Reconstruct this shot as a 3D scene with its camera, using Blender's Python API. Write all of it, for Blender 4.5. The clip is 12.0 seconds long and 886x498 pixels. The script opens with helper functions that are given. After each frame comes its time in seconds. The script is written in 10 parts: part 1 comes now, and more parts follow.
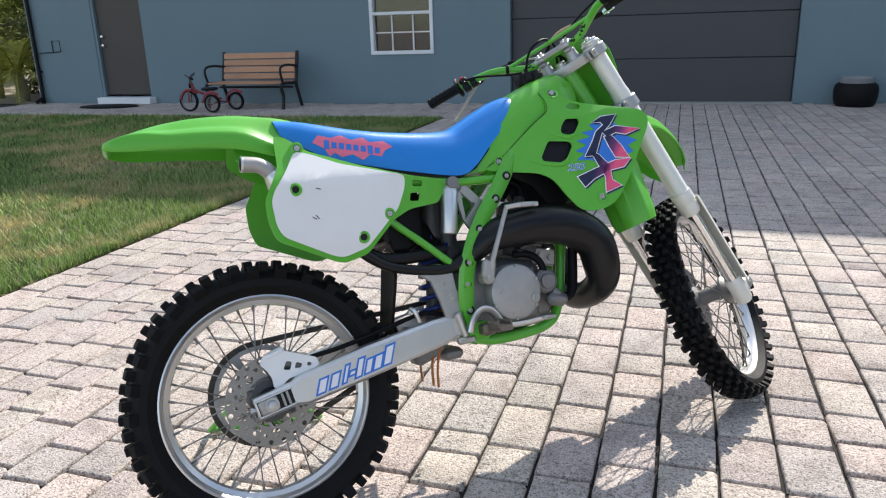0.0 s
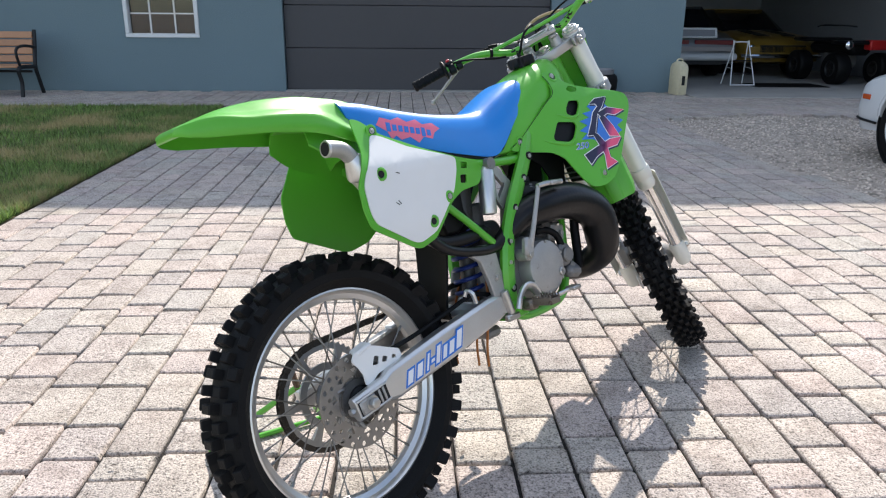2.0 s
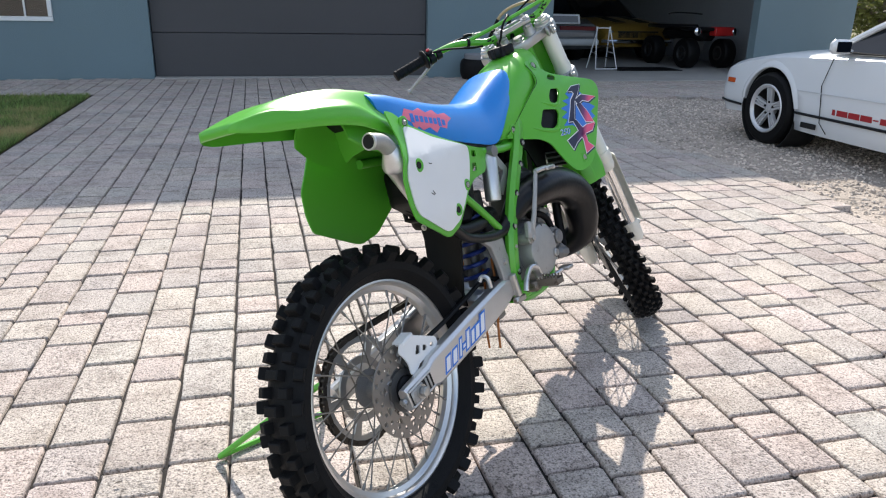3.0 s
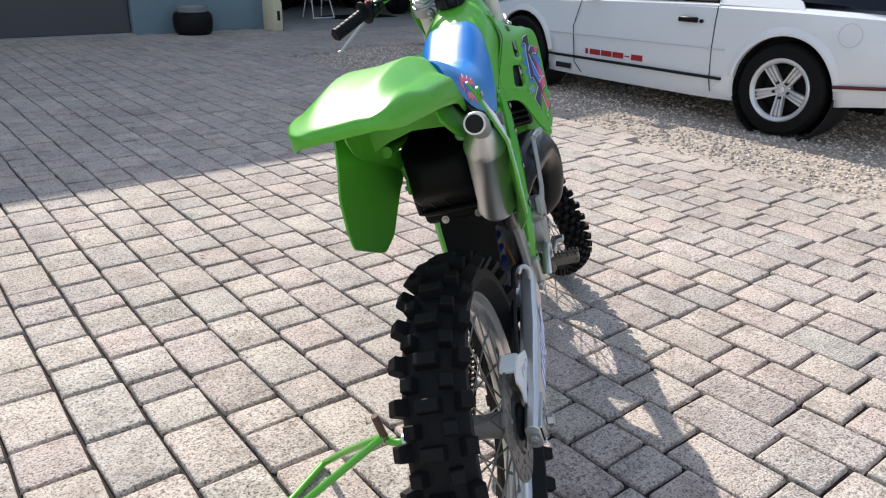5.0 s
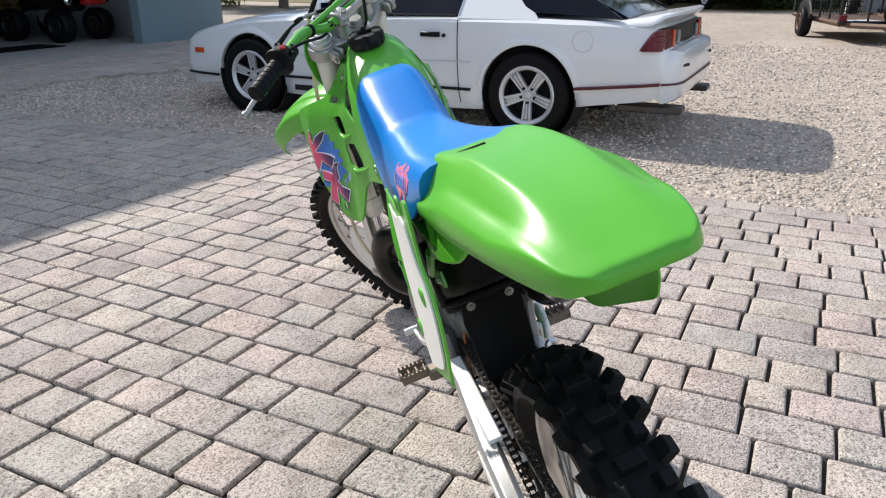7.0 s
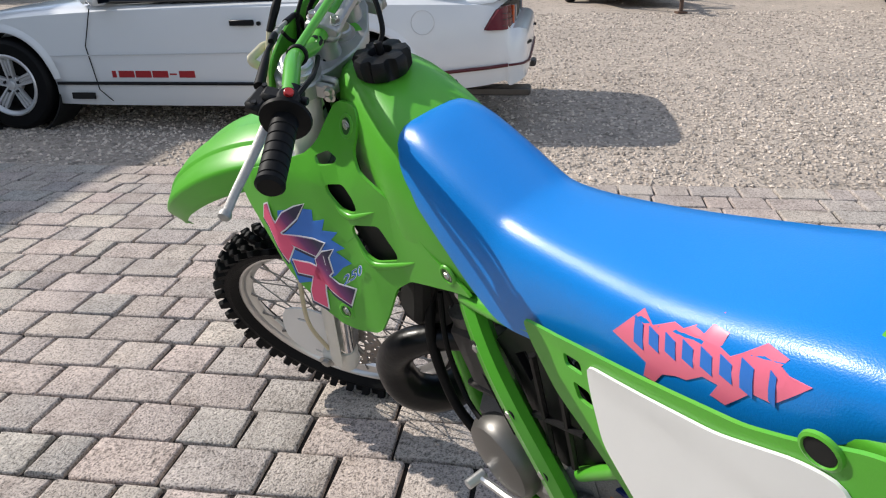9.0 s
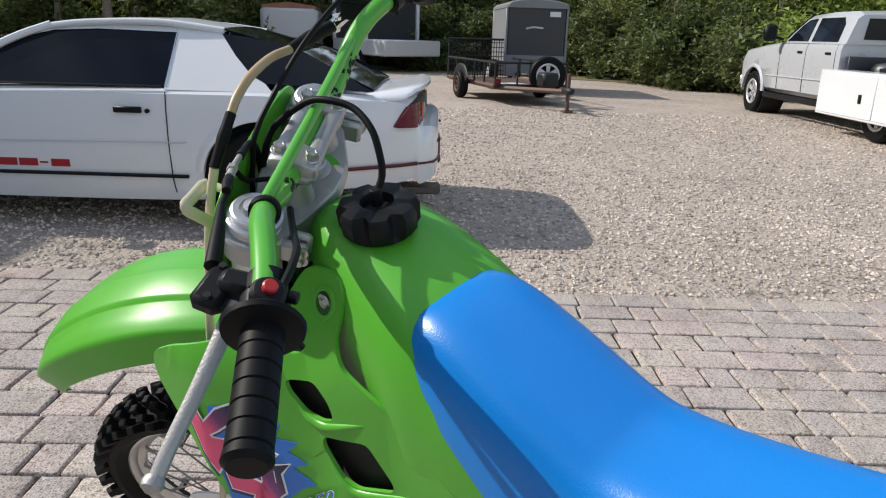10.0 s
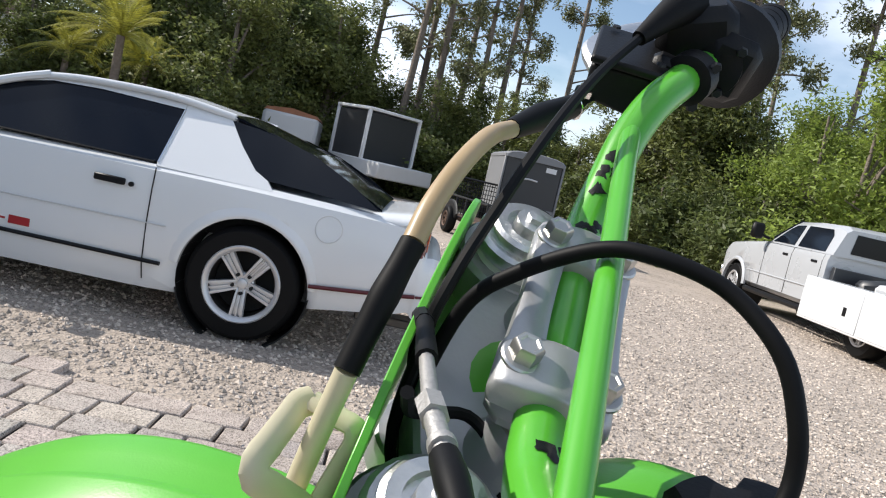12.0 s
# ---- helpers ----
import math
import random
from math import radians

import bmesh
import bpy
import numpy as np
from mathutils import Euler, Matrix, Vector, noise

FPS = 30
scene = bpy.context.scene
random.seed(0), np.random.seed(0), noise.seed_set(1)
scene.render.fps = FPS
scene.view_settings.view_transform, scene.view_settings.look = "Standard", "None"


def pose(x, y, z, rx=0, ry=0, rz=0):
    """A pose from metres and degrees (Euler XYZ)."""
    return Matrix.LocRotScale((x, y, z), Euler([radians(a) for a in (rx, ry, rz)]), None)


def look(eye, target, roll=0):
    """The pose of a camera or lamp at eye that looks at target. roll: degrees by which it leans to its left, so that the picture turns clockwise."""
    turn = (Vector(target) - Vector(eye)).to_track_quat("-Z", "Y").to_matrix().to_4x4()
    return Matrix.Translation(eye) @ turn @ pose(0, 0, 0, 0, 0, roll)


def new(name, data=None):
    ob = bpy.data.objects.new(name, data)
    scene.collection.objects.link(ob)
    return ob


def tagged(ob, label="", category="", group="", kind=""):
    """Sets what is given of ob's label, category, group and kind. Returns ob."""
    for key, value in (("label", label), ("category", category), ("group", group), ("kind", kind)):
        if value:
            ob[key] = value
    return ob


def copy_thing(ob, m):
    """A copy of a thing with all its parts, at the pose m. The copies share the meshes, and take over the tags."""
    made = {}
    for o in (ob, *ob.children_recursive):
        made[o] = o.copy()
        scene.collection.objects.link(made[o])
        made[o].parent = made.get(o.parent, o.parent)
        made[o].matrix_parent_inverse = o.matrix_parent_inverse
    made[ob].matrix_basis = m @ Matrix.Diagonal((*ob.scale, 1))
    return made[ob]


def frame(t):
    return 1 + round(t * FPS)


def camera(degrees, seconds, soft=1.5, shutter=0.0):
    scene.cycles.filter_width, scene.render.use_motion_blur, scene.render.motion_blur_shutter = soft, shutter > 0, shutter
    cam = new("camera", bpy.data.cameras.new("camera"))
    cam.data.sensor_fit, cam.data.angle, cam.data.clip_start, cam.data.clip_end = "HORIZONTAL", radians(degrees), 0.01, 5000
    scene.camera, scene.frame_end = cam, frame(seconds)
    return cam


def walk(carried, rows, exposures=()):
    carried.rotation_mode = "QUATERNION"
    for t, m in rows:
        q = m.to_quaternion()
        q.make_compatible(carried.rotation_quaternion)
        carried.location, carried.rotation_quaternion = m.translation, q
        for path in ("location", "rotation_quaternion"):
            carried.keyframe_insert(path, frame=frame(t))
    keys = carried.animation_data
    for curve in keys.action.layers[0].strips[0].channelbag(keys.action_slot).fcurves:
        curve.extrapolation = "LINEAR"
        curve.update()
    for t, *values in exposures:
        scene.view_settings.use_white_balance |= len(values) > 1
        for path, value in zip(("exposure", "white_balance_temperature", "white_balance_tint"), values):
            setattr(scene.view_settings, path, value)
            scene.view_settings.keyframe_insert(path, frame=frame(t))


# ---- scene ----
cam = camera(62.1, 12.0, soft=1.15)
PATH = [
    (0, (0.108, 0.161, 1.186), (-0.485, 1.982, 0.611), -1.8),
    (0.5, (-0.081, 0.064, 1.187), (-0.504, 1.931, 0.61), -1.1),
    (1, (-0.267, -0.013, 1.196), (-0.536, 1.882, 0.616), -0.5),
    (1.5, (-0.482, 0.034, 1.179), (-0.579, 1.942, 0.586), -0.1),
    (2, (-0.683, 0.053, 1.176), (-0.577, 1.955, 0.566), 0.5),
    (2.5, (-0.906, 0.028, 1.193), (-0.614, 1.905, 0.568), 0.9),
    (2.7, (-0.971, 0.04, 1.189), (-0.608, 1.902, 0.557), 1.0),
    (4.3, (-1.523, 0.416, 1.184), (-0.603, 2.046, 0.48), 1.5),
    (4.5, (-1.562, 0.482, 1.17), (-0.576, 2.067, 0.45), 1.4),
    (5, (-1.615, 0.728, 1.154), (-0.459, 2.179, 0.406), 1.1),
    (5.5, (-1.702, 0.87, 1.16), (-0.381, 2.173, 0.412), 1.1),
    (6, (-1.832, 1.001, 1.193), (-0.363, 2.149, 0.468), 0.9),
    (6.5, (-1.819, 1.194, 1.175), (-0.237, 2.189, 0.462), 0.2),
    (7, (-1.766, 1.421, 1.181), (-0.097, 2.263, 0.471), -0.2),
    (7.2, (-1.753, 1.505, 1.181), (-0.049, 2.274, 0.471), -0.1),
    (8.8, (-1.401, 2.05, 1.195), (0.409, 2.412, 0.424), -1.8),
    (9, (-1.35, 2.098, 1.192), (0.471, 2.385, 0.416), -1.5),
    (9.5, (-1.21, 2.224, 1.202), (0.652, 2.31, 0.476), -0.0),
    (9.8, (-1.123, 2.261, 1.212), (0.775, 2.264, 0.58), 1.1),
    (10, (-1.039, 2.281, 1.212), (0.881, 2.261, 0.650), 1.8),
    (10.5, (-0.864, 2.340, 1.214), (1.111, 2.320, 0.898), 5.4),
    (11, (-0.730, 2.393, 1.190), (1.265, 2.389, 1.056), 10.2),
    (11.1, (-0.724, 2.413, 1.191), (1.273, 2.408, 1.072), 10.7),
    (11.5, (-0.632, 2.469, 1.167), (1.364, 2.449, 1.046), 12.7),
    (12, (-0.584, 2.492, 1.159), (1.404, 2.405, 0.953), 13.0),
]
walk(cam, [(t, look(eye, target, roll)) for t, eye, target, roll in PATH], exposures=[(0.0, 0.44), (0.4, 0.53), (2.7, 0.5), (5.0, 0.25), (7.0, 0.15), (8.8, -0.06), (9.1, -0.1), (9.5, -0.2), (9.8, -0.2), (10.6, 0.05), (11.0, 0.12), (12.0, 0.12)])

# ---- world and sun ----
TO_SUN = Vector((0.25, 0.96, 0.80)).normalized()
world = bpy.data.worlds.new("sky")
world.use_nodes = True
scene.world = world
wn, wl = world.node_tree.nodes, world.node_tree.links
wn.clear()
w_out = wn.new("ShaderNodeOutputWorld")
w_bg = wn.new("ShaderNodeBackground")
w_sky = wn.new("ShaderNodeTexSky")
w_sky.sky_type, w_sky.sun_disc = "NISHITA", False
w_sky.sun_elevation, w_sky.sun_rotation = math.asin(TO_SUN.z), math.atan2(TO_SUN.x, TO_SUN.y)
w_sky.air_density, w_sky.dust_density = 1.0, 0.8
w_bg.inputs["Strength"].default_value = 0.15
w_tc, w_map, w_noise, w_ramp, w_mix = (wn.new("ShaderNodeTexCoord"), wn.new("ShaderNodeMapping"), wn.new("ShaderNodeTexNoise"),
                                       wn.new("ShaderNodeValToRGB"), wn.new("ShaderNodeMixRGB"))
w_map.inputs["Scale"].default_value = (1.0, 1.0, 2.6)
w_noise.inputs["Scale"].default_value, w_noise.inputs["Detail"].default_value = 2.3, 7.0
w_ramp.color_ramp.elements[0].position, w_ramp.color_ramp.elements[1].position = 0.46, 0.72
w_mix.inputs[2].default_value = (8.4, 9.0, 10.0, 1)
wl.new(w_tc.outputs["Generated"], w_map.inputs["Vector"])
wl.new(w_map.outputs["Vector"], w_noise.inputs["Vector"])
wl.new(w_noise.outputs["Fac"], w_ramp.inputs["Fac"])
wl.new(w_ramp.outputs["Color"], w_mix.inputs[0])
wl.new(w_sky.outputs["Color"], w_mix.inputs[1])
wl.new(w_mix.outputs["Color"], w_bg.inputs["Color"])
wl.new(w_bg.outputs["Background"], w_out.inputs["Surface"])
sun_data = bpy.data.lights.new("sun", "SUN")
sun_data.energy, sun_data.angle, sun_data.color = 5.0, radians(0.53), (1.0, 0.94, 0.86)
sun = new("sun", sun_data)
sun.matrix_world = look((0, 0, 30), Vector((0, 0, 30)) - TO_SUN)


# ---- materials ----
def mat(name, col, rough=0.5, metal=0.0, var=0.12, vscale=6.0, grain=0.0, gscale=200.0, coat=0.0, random=0.0, island=0.0, dirt=None, trans=0.0, spec=0.5,
        alpha=1.0, rvar=0.1, translucent=0.0):
    """A principled surface with colour variation at two scales, relief and uneven gloss."""
    m = bpy.data.materials.new(name)
    m.use_nodes = True
    n, l = m.node_tree.nodes, m.node_tree.links
    p = n["Principled BSDF"]
    p.inputs["Roughness"].default_value, p.inputs["Metallic"].default_value = rough, metal
    p.inputs["Coat Weight"].default_value, p.inputs["Coat Roughness"].default_value = coat, 0.08
    p.inputs["Specular IOR Level"].default_value = spec
    p.inputs["Transmission Weight"].default_value = trans
    p.inputs["Alpha"].default_value = alpha
    tc = n.new("ShaderNodeTexCoord")
    big, small = n.new("ShaderNodeTexNoise"), n.new("ShaderNodeTexNoise")
    big.inputs["Scale"].default_value, big.inputs["Detail"].default_value = vscale, 5.0
    small.inputs["Scale"].default_value, small.inputs["Detail"].default_value = gscale, 3.0
    for t in (big, small):
        l.new(tc.outputs["Object"], t.inputs["Vector"])
    add = n.new("ShaderNodeMath")
    add.operation = "MULTIPLY_ADD"
    l.new(big.outputs["Fac"], add.inputs[0])
    add.inputs[1].default_value, add.inputs[2].default_value = 2 * var, 1 - var
    last = add.outputs[0]
    if grain:
        g = n.new("ShaderNodeMath")
        g.operation = "MULTIPLY_ADD"
        l.new(small.outputs["Fac"], g.inputs[0])
        g.inputs[1].default_value, g.inputs[2].default_value = 1.2 * min(grain, 0.8), 1 - 0.6 * min(grain, 0.8)
        mul = n.new("ShaderNodeMath")
        mul.operation = "MULTIPLY"
        l.new(last, mul.inputs[0]), l.new(g.outputs[0], mul.inputs[1])
        last = mul.outputs[0]
    for amount, node, out in ((random, "ShaderNodeObjectInfo", "Random"), (island, "ShaderNodeNewGeometry", "Random Per Island")):
        if amount:
            s = n.new(node)
            g = n.new("ShaderNodeMath")
            g.operation = "MULTIPLY_ADD"
            l.new(s.outputs[out], g.inputs[0])
            g.inputs[1].default_value, g.inputs[2].default_value = 2 * amount, 1 - amount
            mul = n.new("ShaderNodeMath")
            mul.operation = "MULTIPLY"
            l.new(last, mul.inputs[0]), l.new(g.outputs[0], mul.inputs[1])
            last = mul.outputs[0]
    mix = n.new("ShaderNodeMixRGB")
    mix.blend_type = "MULTIPLY"
    mix.inputs[0].default_value = 1.0
    mix.inputs[1].default_value = (*col, 1)
    l.new(last, mix.inputs[2])
    colour = mix.outputs[0]
    if dirt:
        d = n.new("ShaderNodeTexNoise")
        d.inputs["Scale"].default_value, d.inputs["Detail"].default_value, d.inputs["Roughness"].default_value = dirt[1], 8.0, 0.7
        l.new(tc.outputs["Object"], d.inputs["Vector"])
        r = n.new("ShaderNodeValToRGB")
        r.color_ramp.elements[0].position, r.color_ramp.elements[1].position = dirt[2], dirt[2] + 0.12
        l.new(d.outputs["Fac"], r.inputs["Fac"])
        dm = n.new("ShaderNodeMixRGB")
        l.new(r.outputs["Color"], dm.inputs[0])
        l.new(colour, dm.inputs[1])
        dm.inputs[2].default_value = (*dirt[0], 1)
        colour = dm.outputs[0]
    l.new(colour, p.inputs["Base Color"])
    rr = n.new("ShaderNodeMath")
    rr.operation = "MULTIPLY_ADD"
    l.new(big.outputs["Fac"], rr.inputs[0])
    rr.inputs[1].default_value, rr.inputs[2].default_value = rvar, max(0.02, rough - rvar / 2)
    l.new(rr.outputs[0], p.inputs["Roughness"])
    if grain:
        b = n.new("ShaderNodeBump")
        b.inputs["Strength"].default_value, b.inputs["Distance"].default_value = min(1.0, grain), 1.2 / gscale
        l.new(small.outputs["Fac"], b.inputs["Height"])
        l.new(b.outputs["Normal"], p.inputs["Normal"])
    if translucent:
        t = n.new("ShaderNodeBsdfTranslucent")
        l.new(colour, t.inputs["Color"])
        ms = n.new("ShaderNodeMixShader")
        ms.inputs[0].default_value = translucent
        l.new(p.outputs["BSDF"], ms.inputs[1]), l.new(t.outputs["BSDF"], ms.inputs[2])
        l.new(ms.outputs[0], n["Material Output"].inputs["Surface"])
    return m


GREEN = mat("green_plastic", (0.105, 0.44, 0.035), 0.34, var=0.05, vscale=9, grain=0.05, gscale=500, rvar=0.12, translucent=0.06)
GREEN_PAINT = mat("green_paint", (0.09, 0.40, 0.03), 0.3, var=0.08, vscale=20, coat=0.25, dirt=((0.05, 0.06, 0.04), 22, 0.7))
BLUE_VINYL = mat("blue_vinyl", (0.004, 0.205, 0.64), 0.30, var=0.06, vscale=7, grain=0.16, gscale=620, rvar=0.08, spec=0.55)
WHITE_PLASTIC = mat("white_plastic", (0.78, 0.78, 0.77), 0.4, var=0.04, vscale=12, dirt=((0.45, 0.43, 0.40), 30, 0.76))
RUBBER = mat("tyre_rubber", (0.006, 0.006, 0.0065), 0.62, var=0.3, vscale=14, grain=0.3, gscale=300, dirt=((0.02, 0.0185, 0.017), 16, 0.72), spec=0.18)
BLACK_PLASTIC = mat("black_plastic", (0.006, 0.006, 0.007), 0.46, var=0.2, vscale=15, grain=0.1, gscale=500, spec=0.24)
BLACK_RUBBER = mat("black_rubber", (0.005, 0.005, 0.0055), 0.55, var=0.2, vscale=30, spec=0.16)
PIPE_BLACK = mat("painted_pipe", (0.006, 0.006, 0.007), 0.3, var=0.25, vscale=12, grain=0.05, gscale=90, spec=0.3, dirt=((0.016, 0.015, 0.014), 30, 0.76))
ENGINE_DARK = mat("dark_engine_paint", (0.075, 0.072, 0.07), 0.45, 0.3, var=0.3, vscale=22, grain=0.3, gscale=300, dirt=((0.02, 0.018, 0.016), 24, 0.58))
ALLOY = mat("brushed_alloy", (0.66, 0.66, 0.66), 0.36, 0.9, var=0.08, vscale=18, grain=0.12, gscale=380)
COVER = mat("worn_cover_alloy", (0.40, 0.39, 0.375), 0.5, 0.55, var=0.16, vscale=30, grain=0.2, gscale=420, dirt=((0.2, 0.185, 0.165), 34, 0.62))
IGNITION = mat("dark_smooth_cover", (0.13, 0.125, 0.118), 0.38, 0.5, var=0.1, vscale=12, dirt=((0.06, 0.055, 0.05), 20, 0.66))
PEG_STEEL = mat("worn_peg_steel", (0.20, 0.17, 0.14), 0.5, 0.7, var=0.25, vscale=40, dirt=((0.08, 0.055, 0.04), 50, 0.55))
CLAMP = mat("silver_clamp", (0.41, 0.41, 0.415), 0.44, 0.65, var=0.07, vscale=14, grain=0.06, gscale=300, dirt=((0.42, 0.41, 0.4), 40, 0.74))
CAST = mat("cast_alloy", (0.23, 0.225, 0.22), 0.55, 0.6, var=0.14, vscale=25, grain=0.35, gscale=420, dirt=((0.10, 0.09, 0.08), 26, 0.62))
RIM = mat("polished_rim", (0.66, 0.65, 0.63), 0.30, 0.85, var=0.06, vscale=18, dirt=((0.45, 0.43, 0.4), 40, 0.72))
DISC_STEEL = mat("disc_steel", (0.28, 0.26, 0.24), 0.42, 0.8, var=0.12, vscale=20, grain=0.1, gscale=300, dirt=((0.2, 0.17, 0.14), 30, 0.68))
STEEL = mat("zinc_steel", (0.5, 0.49, 0.47), 0.34, 0.9, var=0.14, vscale=40, dirt=((0.2, 0.15, 0.1), 60, 0.7))
CHROME = mat("fork_chrome", (0.82, 0.82, 0.82), 0.1, 1.0, var=0.03)
FORK_WHITE = mat("cream_fork_paint", (0.72, 0.71, 0.65), 0.38, 0.15, var=0.06, vscale=20, dirt=((0.5, 0.47, 0.4), 26, 0.7))
CREAM = mat("aged_nylon", (0.66, 0.60, 0.42), 0.45, var=0.12, vscale=25, translucent=0.15)
TAN_HOSE = mat("tan_hose", (0.42, 0.30, 0.16), 0.4, var=0.2, vscale=22)
SPRING_BLUE = mat("blue_spring", (0.012, 0.03, 0.17), 0.35, 0.1, var=0.1)
RUST = mat("orange_hose", (0.42, 0.14, 0.03), 0.5, var=0.2, vscale=30)
CHAIN = mat("oily_chain", (0.07, 0.06, 0.05), 0.42, 0.7, var=0.3, vscale=60)
PINK = mat("pink_decal", (0.82, 0.17, 0.27), 0.4, var=0.06, vscale=30)
DECAL_FADE = mat("fading_decal", (1, 1, 1), 0.4, var=0.05, vscale=30)
_n, _l = DECAL_FADE.node_tree.nodes, DECAL_FADE.node_tree.links
_tc, _sep, _map, _ramp = _n.new("ShaderNodeTexCoord"), _n.new("ShaderNodeSeparateXYZ"), _n.new("ShaderNodeMapRange"), _n.new("ShaderNodeValToRGB")
_map.inputs["From Min"].default_value, _map.inputs["From Max"].default_value = 0.90, 1.06
_ramp.color_ramp.elements.new(0.5)
for _e, (_p, _c) in zip(_ramp.color_ramp.elements, ((0.34, (0.012, 0.014, 0.05, 1)), (0.52, (0.16, 0.03, 0.15, 1)), (0.68, (0.78, 0.09, 0.2, 1)))):
    _e.position, _e.color = _p, _c
_lean = _n.new("ShaderNodeMath")
_lean.operation = "MULTIPLY_ADD"
_lean.inputs[1].default_value = -0.7
_lift = _n.new("ShaderNodeMath")
_lift.operation = "ADD"
_lift.inputs[1].default_value = 0.7 * 0.79
_l.new(_tc.outputs["Object"], _sep.inputs[0]), _l.new(_sep.outputs["Z"], _lean.inputs[0]), _l.new(_sep.outputs["X"], _lean.inputs[2])
_l.new(_lean.outputs[0], _lift.inputs[0]), _l.new(_lift.outputs[0], _map.inputs["Value"]), _l.new(_map.outputs[0], _ramp.inputs["Fac"])
_l.new(_ramp.outputs["Color"], _n["Principled BSDF"].inputs["Base Color"])
NAVY = mat("navy_decal", (0.02, 0.022, 0.07), 0.4, var=0.1, vscale=30)
DECAL_BLUE = mat("blue_decal", (0.03, 0.18, 0.62), 0.4, var=0.08, vscale=30)
DECAL_WHITE = mat("white_decal", (0.8, 0.8, 0.82), 0.42, var=0.03)
RED = mat("red_plastic", (0.5, 0.02, 0.02), 0.4, var=0.1)
# Near-black: puts the shade of holes and gaps into colour; also for dark parts
DARK = mat("void_shade_black", (0.006, 0.006, 0.006), 0.8, var=0.1)
CAR_WHITE = mat("white_car_paint", (0.73, 0.745, 0.76), 0.22, var=0.025, vscale=2, coat=0.5, rvar=0.06, dirt=((0.62, 0.59, 0.54), 5, 0.74))
CAR_GLASS = mat("tinted_glass", (0.005, 0.007, 0.012), 0.06, var=0.1, rvar=0.02, spec=0.22)
CAR_RED = mat("tail_lamp_red", (0.12, 0.003, 0.010), 0.22, var=0.12, vscale=30, spec=0.3)
AMBER = mat("amber_lens", (0.5, 0.08, 0.015), 0.25, var=0.1, spec=0.3)
DECAL_RED = mat("red_stripe", (0.35, 0.02, 0.025), 0.35, var=0.1)
WHEEL_SILVER = mat("silver_wheel", (0.62, 0.62, 0.63), 0.32, 0.45, var=0.08, vscale=18, dirt=((0.25, 0.23, 0.2), 22, 0.72))
WALL_GREY = mat("painted_stucco", (0.154, 0.219, 0.249), 0.8, var=0.08, vscale=1.1, grain=0.5, gscale=90, dirt=((0.135, 0.172, 0.185), 1.4, 0.7))
DOOR_BROWN = mat("brown_door_paint", (0.062, 0.052, 0.045), 0.6, var=0.12, vscale=2.5, grain=0.25, gscale=140)
DOOR_GREY = mat("dark_garage_door", (0.06, 0.058, 0.063), 0.6, var=0.12, vscale=1.2, grain=0.25, gscale=120)
TRIM_WHITE = mat("white_trim", (0.72, 0.73, 0.74), 0.5, var=0.05)
CONCRETE = mat("concrete", (0.33, 0.32, 0.30), 0.85, var=0.2, vscale=1.5, grain=0.4, gscale=60, dirt=((0.18, 0.17, 0.16), 2.2, 0.62))
ROOM = mat("room_interior", (0.055, 0.058, 0.062), 0.85, var=0.15, vscale=1.0)
INNER = mat("garage_interior", (0.26, 0.275, 0.30), 0.85, var=0.15, vscale=1.0)
GLASS = mat("window_glass", (0.8, 0.85, 0.85), 0.03, trans=1.0, var=0.02, rvar=0.01)
ROOFING = mat("roof_metal", (0.25, 0.25, 0.25), 0.5, 0.3, var=0.1)
BENCH_WOOD = mat("bench_slats", (0.45, 0.23, 0.125), 0.55, var=0.15, vscale=6, grain=0.2, gscale=70, random=0.08)
IRON = mat("black_iron", (0.015, 0.016, 0.018), 0.5, 0.3, var=0.2)


